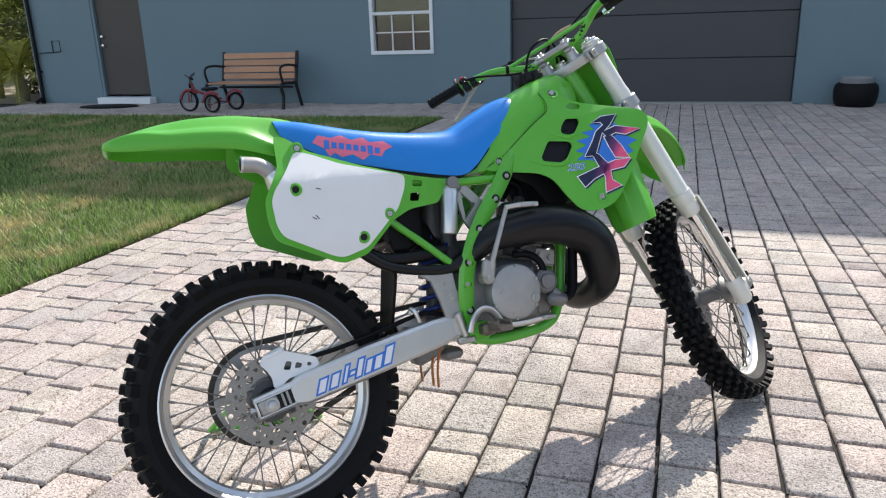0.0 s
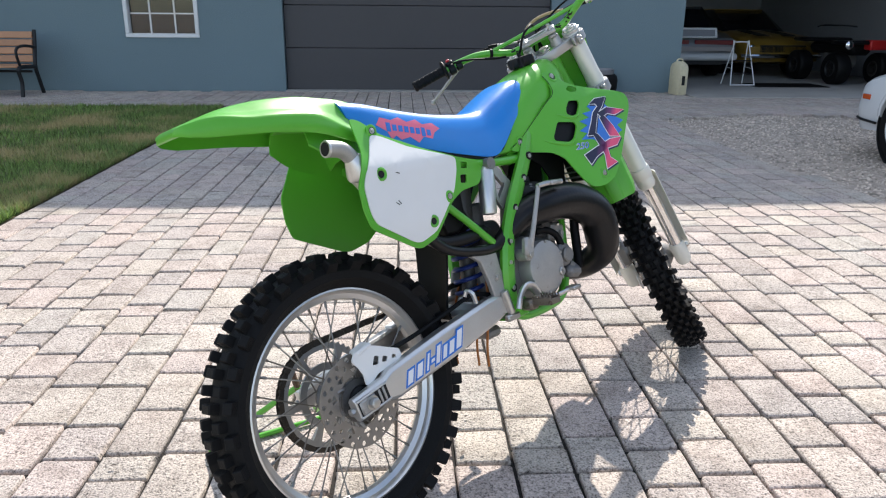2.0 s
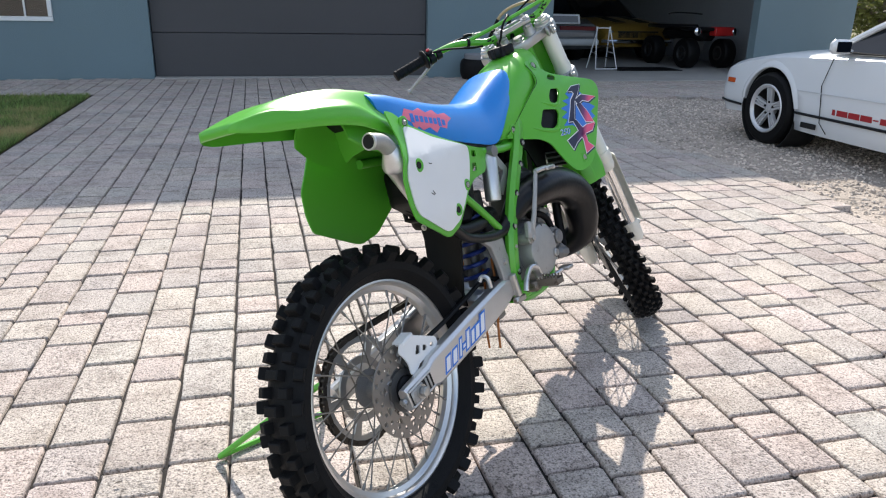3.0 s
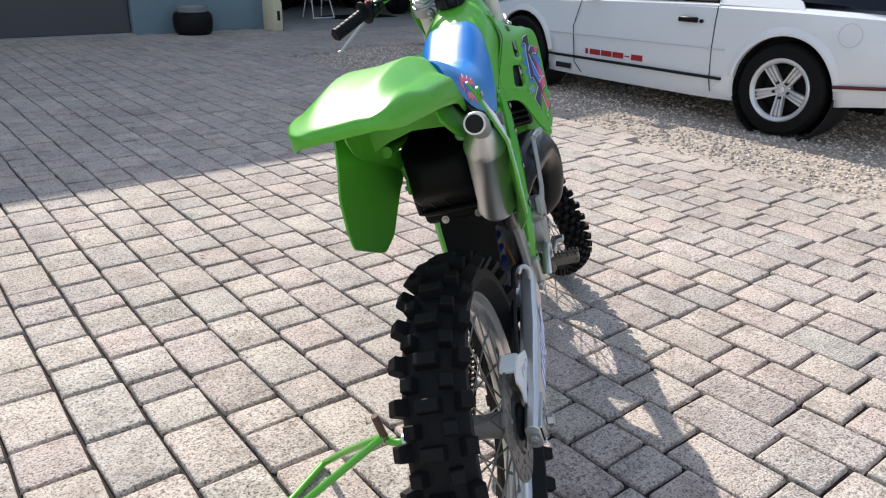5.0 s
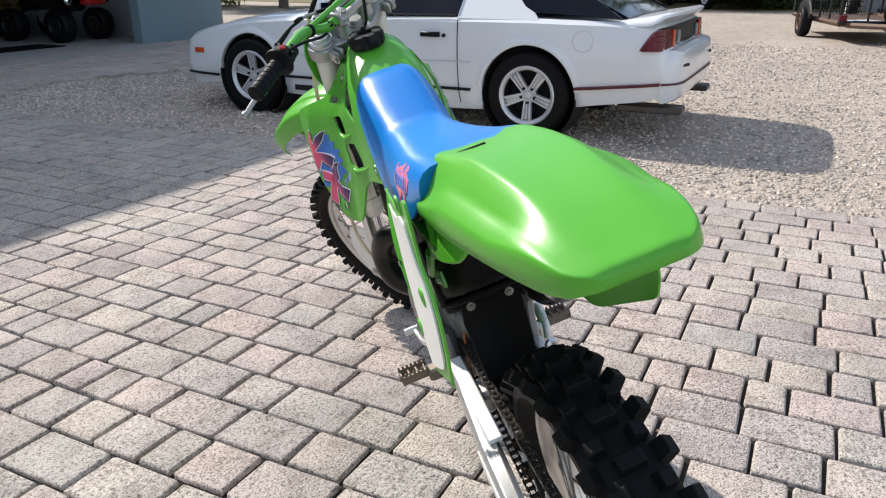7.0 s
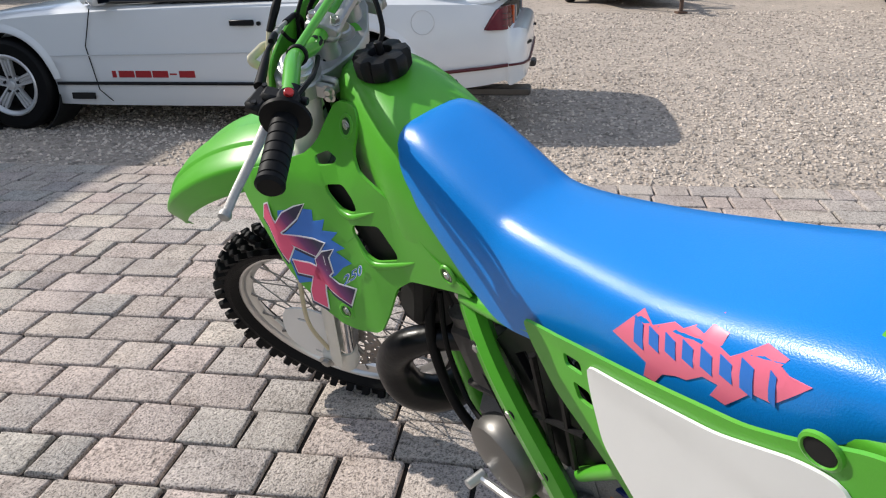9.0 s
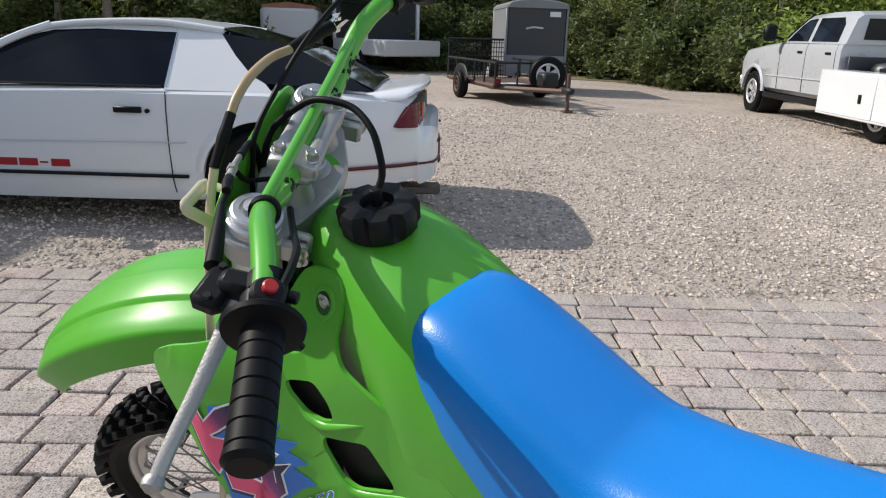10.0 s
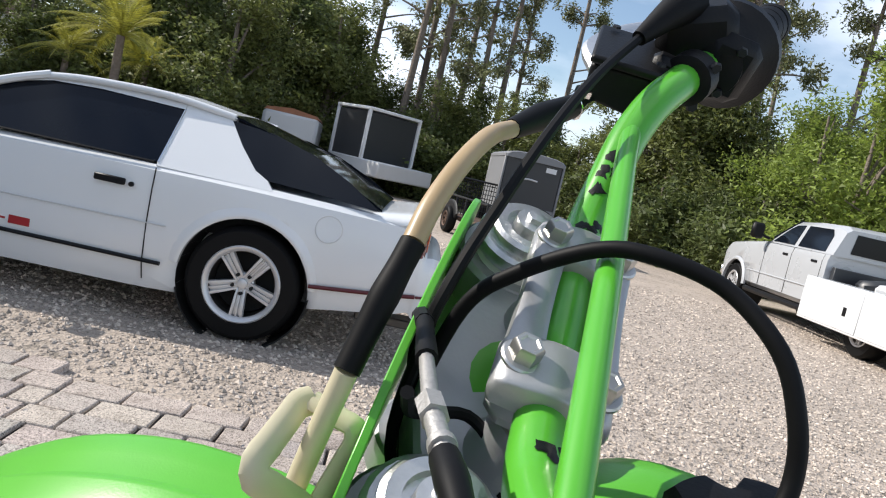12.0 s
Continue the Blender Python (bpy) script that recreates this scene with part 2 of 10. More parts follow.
def paver_mat(name, node, socket):
    """Worn speckled concrete: each paver its own tint, stains over several, pits and pale grit."""
    m = bpy.data.materials.new(name)
    m.use_nodes = True
    n, l = m.node_tree.nodes, m.node_tree.links
    p = n["Principled BSDF"]
    p.inputs["Roughness"].default_value, p.inputs["Specular IOR Level"].default_value = 0.88, 0.3
    geo, src = n.new("ShaderNodeNewGeometry"), n.new(node)

    def noise(scale, detail, rough=0.6):
        t = n.new("ShaderNodeTexNoise")
        t.inputs["Scale"].default_value, t.inputs["Detail"].default_value, t.inputs["Roughness"].default_value = scale, detail, rough
        l.new(geo.outputs["Position"], t.inputs["Vector"])
        return t.outputs["Fac"]

    def ramp(fac, stops):
        r = n.new("ShaderNodeValToRGB")
        for q in range(len(stops) - 2):
            r.color_ramp.elements.new(0.5)
        for e, (pos, c) in zip(r.color_ramp.elements, stops):
            e.position, e.color = pos, (*c, 1)
        l.new(fac, r.inputs["Fac"])
        return r.outputs["Color"]

    def mul(a, b, k):
        x = n.new("ShaderNodeMixRGB")
        x.blend_type = "MULTIPLY"
        x.inputs[0].default_value = k
        l.new(a, x.inputs[1]), l.new(b, x.inputs[2])
        return x.outputs[0]
    tint = ramp(src.outputs[socket], [(0.0, (0.43, 0.37, 0.34)), (0.14, (0.57, 0.505, 0.44)), (0.28, (0.54, 0.465, 0.42)), (0.42, (0.49, 0.45, 0.41)), (0.56, (0.58, 0.485, 0.435)), (0.7, (0.475, 0.425, 0.395)), (0.84, (0.58, 0.515, 0.445)), (0.93, (0.495, 0.46, 0.415)), (1.0, (0.575, 0.475, 0.44))])
    grit = noise(170.0, 2.0, 0.5)
    pits = noise(75.0, 4.0, 0.75)
    stain = noise(9.0, 6.0, 0.7)
    wide = noise(1.3, 4.0)
    c = mul(tint, ramp(grit, [(0.33, (0.38, 0.37, 0.36)), (0.45, (0.93, 0.93, 0.93)), (0.58, (1.02, 1.01, 1.0)), (0.68, (1.28, 1.27, 1.26))]), 1.0)
    c = mul(c, ramp(pits, [(0.34, (0.25, 0.245, 0.24)), (0.47, (0.95, 0.95, 0.95)), (0.7, (1.14, 1.13, 1.12))]), 0.85)
    c = mul(c, ramp(stain, [(0.34, (0.66, 0.64, 0.62)), (0.5, (1.0, 1.0, 1.0)), (0.72, (1.12, 1.12, 1.12))]), 0.8)
    c = mul(c, ramp(wide, [(0.3, (0.84, 0.83, 0.83)), (0.7, (1.1, 1.1, 1.1))]), 1.0)
    l.new(c, p.inputs["Base Color"])
    add = n.new("ShaderNodeMath")
    add.operation = "ADD"
    l.new(grit, add.inputs[0]), l.new(pits, add.inputs[1])
    b = n.new("ShaderNodeBump")
    b.inputs["Strength"].default_value, b.inputs["Distance"].default_value = 0.75, 0.006
    l.new(add.outputs[0], b.inputs["Height"])
    l.new(b.outputs["Normal"], p.inputs["Normal"])
    return m


PAVER = paver_mat("concrete_paver", "ShaderNodeObjectInfo", "Random")
PAVER_FIELD = paver_mat("concrete_paver_field", "ShaderNodeNewGeometry", "Random Per Island")
SAND = mat("joint_sand", (0.019, 0.016, 0.014), 0.95, var=0.3, vscale=20, grain=0.6, gscale=160)
GRAVEL = mat("crushed_shell_gravel", (0.445, 0.375, 0.315), 0.9, var=0.3, vscale=0.8, grain=1.0, gscale=42, dirt=((0.19, 0.165, 0.135), 9.0, 0.54))
PEBBLE = mat("pebble", (0.50, 0.43, 0.365), 0.85, var=0.4, vscale=0.9, island=0.5)
SOIL = mat("lawn_soil", (0.17, 0.15, 0.07), 0.95, var=0.35, vscale=1.6, grain=0.6, gscale=40, dirt=((0.20, 0.155, 0.07), 1.1, 0.52))
GRASS = mat("grass_blade", (0.18, 0.27, 0.07), 0.6, var=0.45, vscale=0.9, island=0.6, translucent=0.35, dirt=((0.52, 0.42, 0.20), 1.0, 0.48))
BARK = mat("bark", (0.19, 0.155, 0.125), 0.9, var=0.3, vscale=5, grain=0.6, gscale=14)
LEAF_DARK = mat("leaf_dark", (0.115, 0.145, 0.045), 0.55, var=0.35, vscale=0.6, island=0.5, translucent=0.4)
LEAF_MID = mat("leaf_mid", (0.165, 0.19, 0.056), 0.55, var=0.35, vscale=0.6, island=0.5, translucent=0.4)
LEAF_LIGHT = mat("leaf_light", (0.24, 0.31, 0.062), 0.55, var=0.3, vscale=0.6, island=0.45, translucent=0.45)
PALM_LEAF = mat("palm_leaf", (0.38, 0.37, 0.06), 0.55, var=0.3, vscale=0.6, island=0.4, translucent=0.35)
PINE_LEAF = mat("pine_needles", (0.17, 0.18, 0.08), 0.6, var=0.3, vscale=0.5, island=0.4, translucent=0.25)
PALE_BOX = mat("pale_trailer_panel", (0.55, 0.56, 0.57), 0.5, var=0.08, vscale=1.5, dirt=((0.4, 0.38, 0.34), 2.0, 0.7))
DARK_BOX = mat("black_trailer_panel", (0.03, 0.032, 0.036), 0.4, var=0.12, vscale=1.2)
RUSTY = mat("rusty_steel", (0.12, 0.075, 0.055), 0.7, 0.3, var=0.3, vscale=6)
RUST_ROOF = mat("rusty_roof_paint", (0.30, 0.13, 0.07), 0.7, var=0.3, vscale=3)
EXH_DARK = mat("dark_exhaust_steel", (0.09, 0.085, 0.08), 0.4, 0.8, var=0.2, vscale=15)
GREY_LAMP = mat("reverse_lamp_lens", (0.22, 0.22, 0.23), 0.2, var=0.1, vscale=30)
MAROON = mat("maroon_stripe", (0.10, 0.012, 0.015), 0.4, var=0.1, vscale=10)
SPOKE_STEEL = mat("dull_spoke_steel", (0.26, 0.245, 0.225), 0.42, 0.8, var=0.25, vscale=50)
SPROCKET = mat("sprocket_alloy", (0.42, 0.41, 0.39), 0.45, 0.75, var=0.2, vscale=30, dirt=((0.12, 0.10, 0.08), 30, 0.6))
# the green plastic again, darkened to stand for shade in the bolt recesses
GREEN_SHADED = mat("shaded_green_plastic", (0.02, 0.10, 0.012), 0.5, var=0.1, vscale=20)
TRUCK_PAINT = mat("silver_white_truck_paint", (0.50, 0.515, 0.535), 0.28, 0.15, var=0.03, vscale=2, coat=0.4, dirt=((0.42, 0.40, 0.37), 4, 0.7))
LILAC = mat("lilac_crate", (0.34, 0.29, 0.40), 0.6, var=0.15, vscale=6)
TRIKE_RED = mat("dull_red_paint", (0.22, 0.02, 0.028), 0.45, var=0.15, vscale=10, dirt=((0.10, 0.03, 0.025), 14, 0.6))
SEDAN_GREY = mat("grey_sedan_paint", (0.10, 0.105, 0.115), 0.3, var=0.05, coat=0.4)
TRAILER_GREY = mat("dull_trailer_grey", (0.20, 0.205, 0.215), 0.5, var=0.12, vscale=1.5, dirt=((0.13, 0.125, 0.12), 2.5, 0.65))
YELLOW_CAR = mat("yellow_car_paint", (0.22, 0.135, 0.022), 0.3, var=0.06, coat=0.4)


# ---- geometry helpers ----
def spline(pts, k=6):
    """Points of a smooth line through pts (Catmull-Rom)."""
    pts = [Vector(p) for p in pts]
    if len(pts) < 3:
        return pts
    ext = [2 * pts[0] - pts[1], *pts, 2 * pts[-1] - pts[-2]]
    out = []
    for i in range(1, len(ext) - 2):
        p0, p1, p2, p3 = ext[i - 1:i + 3]
        for j in range(k):
            t = j / k
            out.append(0.5 * (2 * p1 + (p2 - p0) * t + (2 * p0 - 5 * p1 + 4 * p2 - p3) * t * t + (3 * p1 - p0 - 3 * p2 + p3) * t ** 3))
    return out + [pts[-1]]


def lerp_list(vals, n):
    """vals, read off evenly at n places."""
    out = []
    for i in range(n):
        s = i / (n - 1) * (len(vals) - 1)
        a = min(int(s), len(vals) - 2)
        out.append(vals[a] + (vals[a + 1] - vals[a]) * (s - a))
    return out


class Geo:
    """Collects vertices and faces of one mesh."""

    def __init__(self):
        self.v, self.f = [], []

    def add(self, v, f, m=None):
        k = len(self.v)
        self.v += [m @ Vector(p) if m else Vector(p) for p in v]
        self.f += [tuple(k + i for i in q) for q in f]
        return self

    def tube(self, pts, r, n=10, k=0, flat=1.0, m=None):
        """A round bar along pts; r one radius or several; k: smoothing; flat: squeeze across."""
        path = spline(pts, k) if k else [Vector(p) for p in pts]
        rs = [r] * len(path) if not isinstance(r, (list, tuple)) else lerp_list(list(r), len(path))
        v, f = [], []
        up = None
        for i, p in enumerate(path):
            d = (path[min(i + 1, len(path) - 1)] - path[max(i - 1, 0)]).normalized()
            if up is None:
                up = d.orthogonal().normalized() if abs(d.z) > 0.9 else (Vector((0, 0, 1)) - d * d.z).normalized()
            else:
                up = (up - d * up.dot(d)).normalized()
            side = d.cross(up)
            for j in range(n):
                a = 2 * math.pi * j / n
                v.append(p + (up * math.sin(a) + side * math.cos(a) * flat) * rs[i])
        for i in range(len(path) - 1):
            for j in range(n):
                a, b = i * n + j, i * n + (j + 1) % n
                f.append((a, b, b + n, a + n))
        f.append(tuple(range(n - 1, -1, -1)))
        f.append(tuple(range(len(v) - n, len(v))))
        return self.add(v, f, m)

    def box(self, c, size, rot=None, ch=0.0, m=None):
        """A box with chamfered edges."""
        hx, hy, hz = (s / 2 for s in size)
        ch = min(ch, 0.45 * min(size))
        mm = Matrix.Translation(c) @ (rot.to_4x4() if rot is not None else Matrix.Identity(4))
        if m:
            mm = m @ mm
        bm = bmesh.new()
        bmesh.ops.create_cube(bm, size=1.0)
        for q in bm.verts:
            q.co = Vector((q.co.x * 2 * hx, q.co.y * 2 * hy, q.co.z * 2 * hz))
        if ch:
            bmesh.ops.bevel(bm, geom=bm.edges[:], offset=ch, segments=1, affect="EDGES", profile=0.5)
        return self.bm(bm, mm)

    def bm(self, bm, m=None):
        bm.verts.index_update()
        self.add([q.co.copy() for q in bm.verts], [tuple(x.index for x in q.verts) for q in bm.faces], m)
        bm.free()
        return self

    def lathe(self, prof, c, axis, n=24, closed=False, m=None):
        """Turns a profile of (radius, height) about axis through c."""
        axis = Vector(axis).normalized()
        q = axis.to_track_quat("Z", "Y").to_matrix()
        v, f = [], []
        for r, h in prof:
            for j in range(n):
                a = 2 * math.pi * j / n
                v.append(Vector(c) + q @ Vector((r * math.cos(a), r * math.sin(a), h)))
        rows = len(prof)
        for i in range(rows if closed else rows - 1):
            for j in range(n):
                a, b, i2 = i * n + j, i * n + (j + 1) % n, (i + 1) % rows
                f.append((a, b, i2 * n + (j + 1) % n, i2 * n + j))
        if not closed:
            f.append(tuple(range(n - 1, -1, -1)))
            f.append(tuple(range((rows - 1) * n, rows * n)))
        return self.add(v, f, m)

    def cyl(self, a, b, r, n=16, ch=0.0, m=None):
        a, b = Vector(a), Vector(b)
        h = (b - a).length
        prof = [(r - ch, 0), (r, ch), (r, h - ch), (r - ch, h)] if ch else [(r, 0), (r, h)]
        return self.lathe(prof, a, b - a, n, m=m)

    def loft(self, rings, closed=True, caps=True, m=None):
        """Joins rings of equally many points."""
        n = len(rings[0])
        v = [p for r in rings for p in r]
        f = []
        for i in range(len(rings) - 1):
            for j in range(n if closed else n - 1):
                a, b = i * n + j, i * n + (j + 1) % n
                f.append((a, b, b + n, a + n))
        if caps and closed:
            f.append(tuple(range(n - 1, -1, -1)))
            f.append(tuple(range(len(v) - n, len(v))))
        return self.add(v, f, m)

    def slab(self, outline, p0, p1, m=None):
        """A flat plate: outline of 3D points, thickened from offset p0 to offset p1."""
        n = len(outline)
        a, b = Vector(p0), Vector(p1)
        v = [Vector(p) + a for p in outline] + [Vector(p) + b for p in outline]
        f = [tuple(range(n - 1, -1, -1)), tuple(range(n, 2 * n))] + [(i, (i + 1) % n, n + (i + 1) % n, n + i) for i in range(n)]
        return self.add(v, f, m)


def mesh_from(name, geo, material, sharp=38.0, bevel=0.0):
    bm = bmesh.new()
    vs = [bm.verts.new(p) for p in geo.v]
    for q in geo.f:
        try:
            bm.faces.new([vs[i] for i in q])
        except ValueError:
            pass
    bmesh.ops.recalc_face_normals(bm, faces=bm.faces[:])
    return mesh_from_bm(name, bm, material, sharp)


def mesh_from_bm(name, bm, material, sharp=38.0):
    lim = radians(sharp)
    for q in bm.faces:
        q.smooth = True
    for e in bm.edges:
        e.smooth = len(e.link_faces) == 2 and e.calc_face_angle(0) < lim
    me = bpy.data.meshes.new(name)
    bm.to_mesh(me)
    bm.free()
    for m in material if isinstance(material, (list, tuple)) else [material]:
        me.materials.append(m)
    return me


def part(name, geo, material, parent=None, label="", sharp=38.0, bevel=0.0, m=None):
    """One mesh object, under its thing or part."""
    me = mesh_from_bm(name, geo, material, sharp) if isinstance(geo, bmesh.types.BMesh) else mesh_from(name, geo, material, sharp)
    if m:
        me.transform(m)
    ob = new(name, me)
    if parent:
        ob.parent = parent
    if label:
        tagged(ob, label)
    if bevel:
        b = ob.modifiers.new("edge", "BEVEL")
        b.width, b.segments, b.limit_method, b.angle_limit = bevel, 2, "ANGLE", radians(40)
    return ob


def thing(name, label, category, m=None, group="", kind=""):
    ob = new(name)
    ob.empty_display_size = 0.1
    if m is not None:
        ob.matrix_world = m
    return tagged(ob, label, category, group, kind)


def structure(name, geo, material, label="", category="", sharp=38.0):
    return tagged(part(name, geo, material, None, "", sharp), label, category, "", "structure")


def panel(outline, holes, surf, thick, step=0.022, to3=lambda x, z, y: Vector((x, y, z))):
    """A curved sheet with holes: outline and holes in (x, z), surf(x, z) gives y; thickness goes inwards (towards y = 0)."""
    bm = bmesh.new()
    edges = []
    for loop in [outline, *holes]:
        vs = [bm.verts.new((x, 0, z)) for x, z in loop]
        edges += [bm.edges.new((vs[i], vs[(i + 1) % len(vs)])) for i in range(len(vs))]
    bmesh.ops.triangle_fill(bm, use_beauty=True, use_dissolve=False, edges=edges)
    xs, zs = [p[0] for p in outline], [p[1] for p in outline]
    for lo, hi, nrm in ((min(xs), max(xs), (1, 0, 0)), (min(zs), max(zs), (0, 0, 1))):
        k = max(1, int((hi - lo) / step))
        for i in range(1, k):
            c = lo + (hi - lo) * i / k + 0.00037
            bmesh.ops.bisect_plane(bm, geom=bm.verts[:] + bm.edges[:] + bm.faces[:], plane_co=(c, 0, c), plane_no=nrm, dist=1e-5)
    bmesh.ops.recalc_face_normals(bm, faces=bm.faces[:])
    if sum(q.normal.y for q in bm.faces) > 0:
        bmesh.ops.reverse_faces(bm, faces=bm.faces[:])
    top = bm.faces[:]
    ret = bmesh.ops.extrude_face_region(bm, geom=top)
    moved = {q for q in ret["geom"] if isinstance(q, bmesh.types.BMVert)}
    for q in bm.verts:
        x, z = q.co.x, q.co.z
        y = surf(x, z)
        q.co = to3(x, z, y if q not in moved else y + math.copysign(thick, -y))
    bmesh.ops.recalc_face_normals(bm, faces=bm.faces[:])
    return bm


def rounded(pts, r=0.008, k=3):
    """An outline with its corners rounded."""
    out = []
    n = len(pts)
    for i in range(n):
        p, a, b = Vector(pts[i]), Vector(pts[i - 1]), Vector(pts[(i + 1) % n])
        da, db = (a - p), (b - p)
        ra = min(r, da.length * 0.45)
        rb = min(r, db.length * 0.45)
        s, e = p + da.normalized() * ra, p + db.normalized() * rb
        for j in range(k + 1):
            t = j / k
            q = s * (1 - t) ** 2 + p * 2 * t * (1 - t) + e * t * t
            out.append((q.x, q.y))
    return out


def mirror_y(geo_or_bm):
    if isinstance(geo_or_bm, bmesh.types.BMesh):
        bm = geo_or_bm.copy()
        for q in bm.verts:
            q.co.y = -q.co.y
        bmesh.ops.reverse_faces(bm, faces=bm.faces[:])
        return bm
    g = Geo()
    g.v = [Vector((p.x, -p.y, p.z)) for p in geo_or_bm.v]
    g.f = [tuple(reversed(q)) for q in geo_or_bm.f]
    return g


def lettering(text, size, thick=0.0, bold=0.0):
    """Flat letters in the x-y plane, as a mesh, from the built-in font."""
    cu = bpy.data.curves.new("letters", "FONT")
    cu.offset = bold
    cu.body, cu.size, cu.extrude, cu.align_x, cu.align_y = text, size, thick, "CENTER", "CENTER"
    ob = bpy.data.objects.new("letters", cu)
    scene.collection.objects.link(ob)
    me = bpy.data.meshes.new_from_object(ob.evaluated_get(bpy.context.evaluated_depsgraph_get()))
    bpy.data.objects.remove(ob)
    bpy.data.curves.remove(cu)
    return me

# ---- ground and house ----
WALL_Y, EAVE_Z = 11.9, 5.36
g = Geo()
XS = [-400, -200, -100, -50, -25, -12, -6, -3, 0, 2, 4, 6, 8, 11, 15, 20, 26, 34, 50, 100, 200, 400]
YS = [-400, -200, -100, -50, -25, -12, -6, -3, 0, 2, 4, 6, 8, 10, 11.8, 14, 20, 30, 50, 100, 200, 400]
for y in YS:
    for x in XS:
        g.v.append(Vector((x, y, -0.035)))
for j in range(len(YS) - 1):
    for i in range(len(XS) - 1):
        a = j * len(XS) + i
        g.f.append((a, a + 1, a + 1 + len(XS), a + len(XS)))
structure("ground", g, GRAVEL, "pale crushed shell gravel yard with scattered darker patches", "gravel")

structure("lawn", Geo().box((-9.0, 1.4, -0.07), (11.92, 17.1, 0.12), ch=0.01), SOIL, "patchy lawn soil showing through thin grass", "lawn")
structure("paver_bed", Geo().box((-0.37, 3.4, -0.05), (5.3, 17.0, 0.07)).box((3.0, 10.62, -0.055), (12.0, 2.56, 0.069)).box((-8.9, 10.93, -0.05), (12.1, 1.94, 0.068)),
          SAND, "dark sand bed under the driveway pavers", "sand bed")

DOOR_X, WIN_X, GAR_X, BAY_X = (-10.47, -9.32), (-4.86, -3.76), (-2.5, 1.63), (3.73, 7.6)


def wall_with_openings(x0, x1, z1, y0, y1, holes):
    """Boxes round the openings (xa, xb, za, zb) of a wall along x."""
    geo = Geo()
    cuts = sorted({x0, x1, *[h[0] for h in holes], *[h[1] for h in holes]})
    for a, b in zip(cuts, cuts[1:]):
        hole = [h for h in holes if h[0] <= a + 1e-6 and b <= h[1] + 1e-6]
        spans = [(0 - 0.1, z1)] if not hole else [s for s in ((-0.1, hole[0][2]), (hole[0][3], z1)) if s[1] - s[0] > 0.01]
        for s, e in spans:
            geo.box(((a + b) / 2, (y0 + y1) / 2, (s + e) / 2), (b - a, y1 - y0, e - s))
    return geo


OPEN = [(*DOOR_X, 0.12, 2.15), (*WIN_X, 0.79, 2.05), (*GAR_X, 0.0, 2.55), (*BAY_X, -0.05, 3.1)]
structure("wall_south", wall_with_openings(-12.0, 9.6, EAVE_Z - 0.1, WALL_Y, WALL_Y + 0.2, OPEN), WALL_GREY, "grey-green painted stucco house wall", "wall")
structure("wall_west", Geo().box((-11.9, 17.05, 2.6), (0.2, 9.9, 5.4)), WALL_GREY, "grey-green painted stucco end wall", "wall")
structure("wall_east", Geo().box((9.5, 17.05, 2.6), (0.2, 9.9, 5.4)), WALL_GREY, "grey-green painted stucco end wall", "wall")
structure("wall_north", Geo().box((-1.2, 22.1, 2.6), (21.6, 0.2, 5.4)), WALL_GREY, "grey-green painted stucco rear wall", "wall")
g = Geo().box((-1.2, 16.8, EAVE_Z + 0.06), (23.0, 11.0, 0.12))
g.slab([(-12.7, 11.3, EAVE_Z + 0.12), (10.3, 11.3, EAVE_Z + 0.12), (10.3, 16.9, EAVE_Z + 2.4), (-12.7, 16.9, EAVE_Z + 2.4)], (0, 0, 0), (0, 0, 0.1))
g.slab([(-12.7, 22.5, EAVE_Z + 0.12), (10.3, 22.5, EAVE_Z + 0.12), (10.3, 16.9, EAVE_Z + 2.4), (-12.7, 16.9, EAVE_Z + 2.4)], (0, 0, 0), (0, 0, 0.1))
structure("roof", g, ROOFING, "grey metal roof with a wide eave", "roof")

# rooms behind the openings
structure("garage_floor", Geo().box((5.65, 16.0, -0.04), (6.3, 7.9, 0.08)), CONCRETE, "stained concrete garage floor", "floor")
structure("garage_walls", Geo().box((2.55, 16.0, 1.9), (0.1, 7.8, 3.9)).box((8.75, 16.0, 1.9), (0.1, 7.8, 3.9)).box((5.65, 19.9, 1.9), (6.3, 0.1, 3.9)), INNER, "dark garage walls", "wall")
structure("ceiling", Geo().box((5.65, 16.0, 3.9), (6.3, 7.9, 0.08)), INNER, "dark garage ceiling", "ceiling")
structure("room_walls", Geo().box((-4.3, 14.3, 1.3), (3.2, 0.1, 2.8)).box((-5.9, 13.2, 1.3), (0.1, 2.2, 2.8)).box((-2.7, 13.2, 1.3), (0.1, 2.2, 2.8))
          .box((-4.3, 13.2, 2.75), (3.2, 2.2, 0.1)).box((-4.3, 13.2, -0.05), (3.2, 2.2, 0.1)), ROOM, "dim room walls behind the window", "wall")

# entrance door
d = thing("door_1", "dark brown painted entrance door with a white threshold", "door", kind="structure")
x0, x1 = DOOR_X
part("door_leaf", Geo().box(((x0 + x1) / 2, WALL_Y + 0.09, 1.14), (x1 - x0 - 0.12, 0.05, 1.98), ch=0.006), DOOR_BROWN, d)
part("door_frame", Geo().box((x0 + 0.03, WALL_Y + 0.07, 1.13), (0.06, 0.12, 2.02), ch=0.004).box((x1 - 0.03, WALL_Y + 0.07, 1.13), (0.06, 0.12, 2.02), ch=0.004)
     .box(((x0 + x1) / 2, WALL_Y + 0.07, 2.12), (x1 - x0, 0.12, 0.05), ch=0.004), WALL_GREY, d)
part("threshold", Geo().box(((x0 + x1) / 2 + 0.03, WALL_Y - 0.02, 0.055), (1.2, 0.34, 0.12), ch=0.012), TRIM_WHITE, d, "white painted door sill")
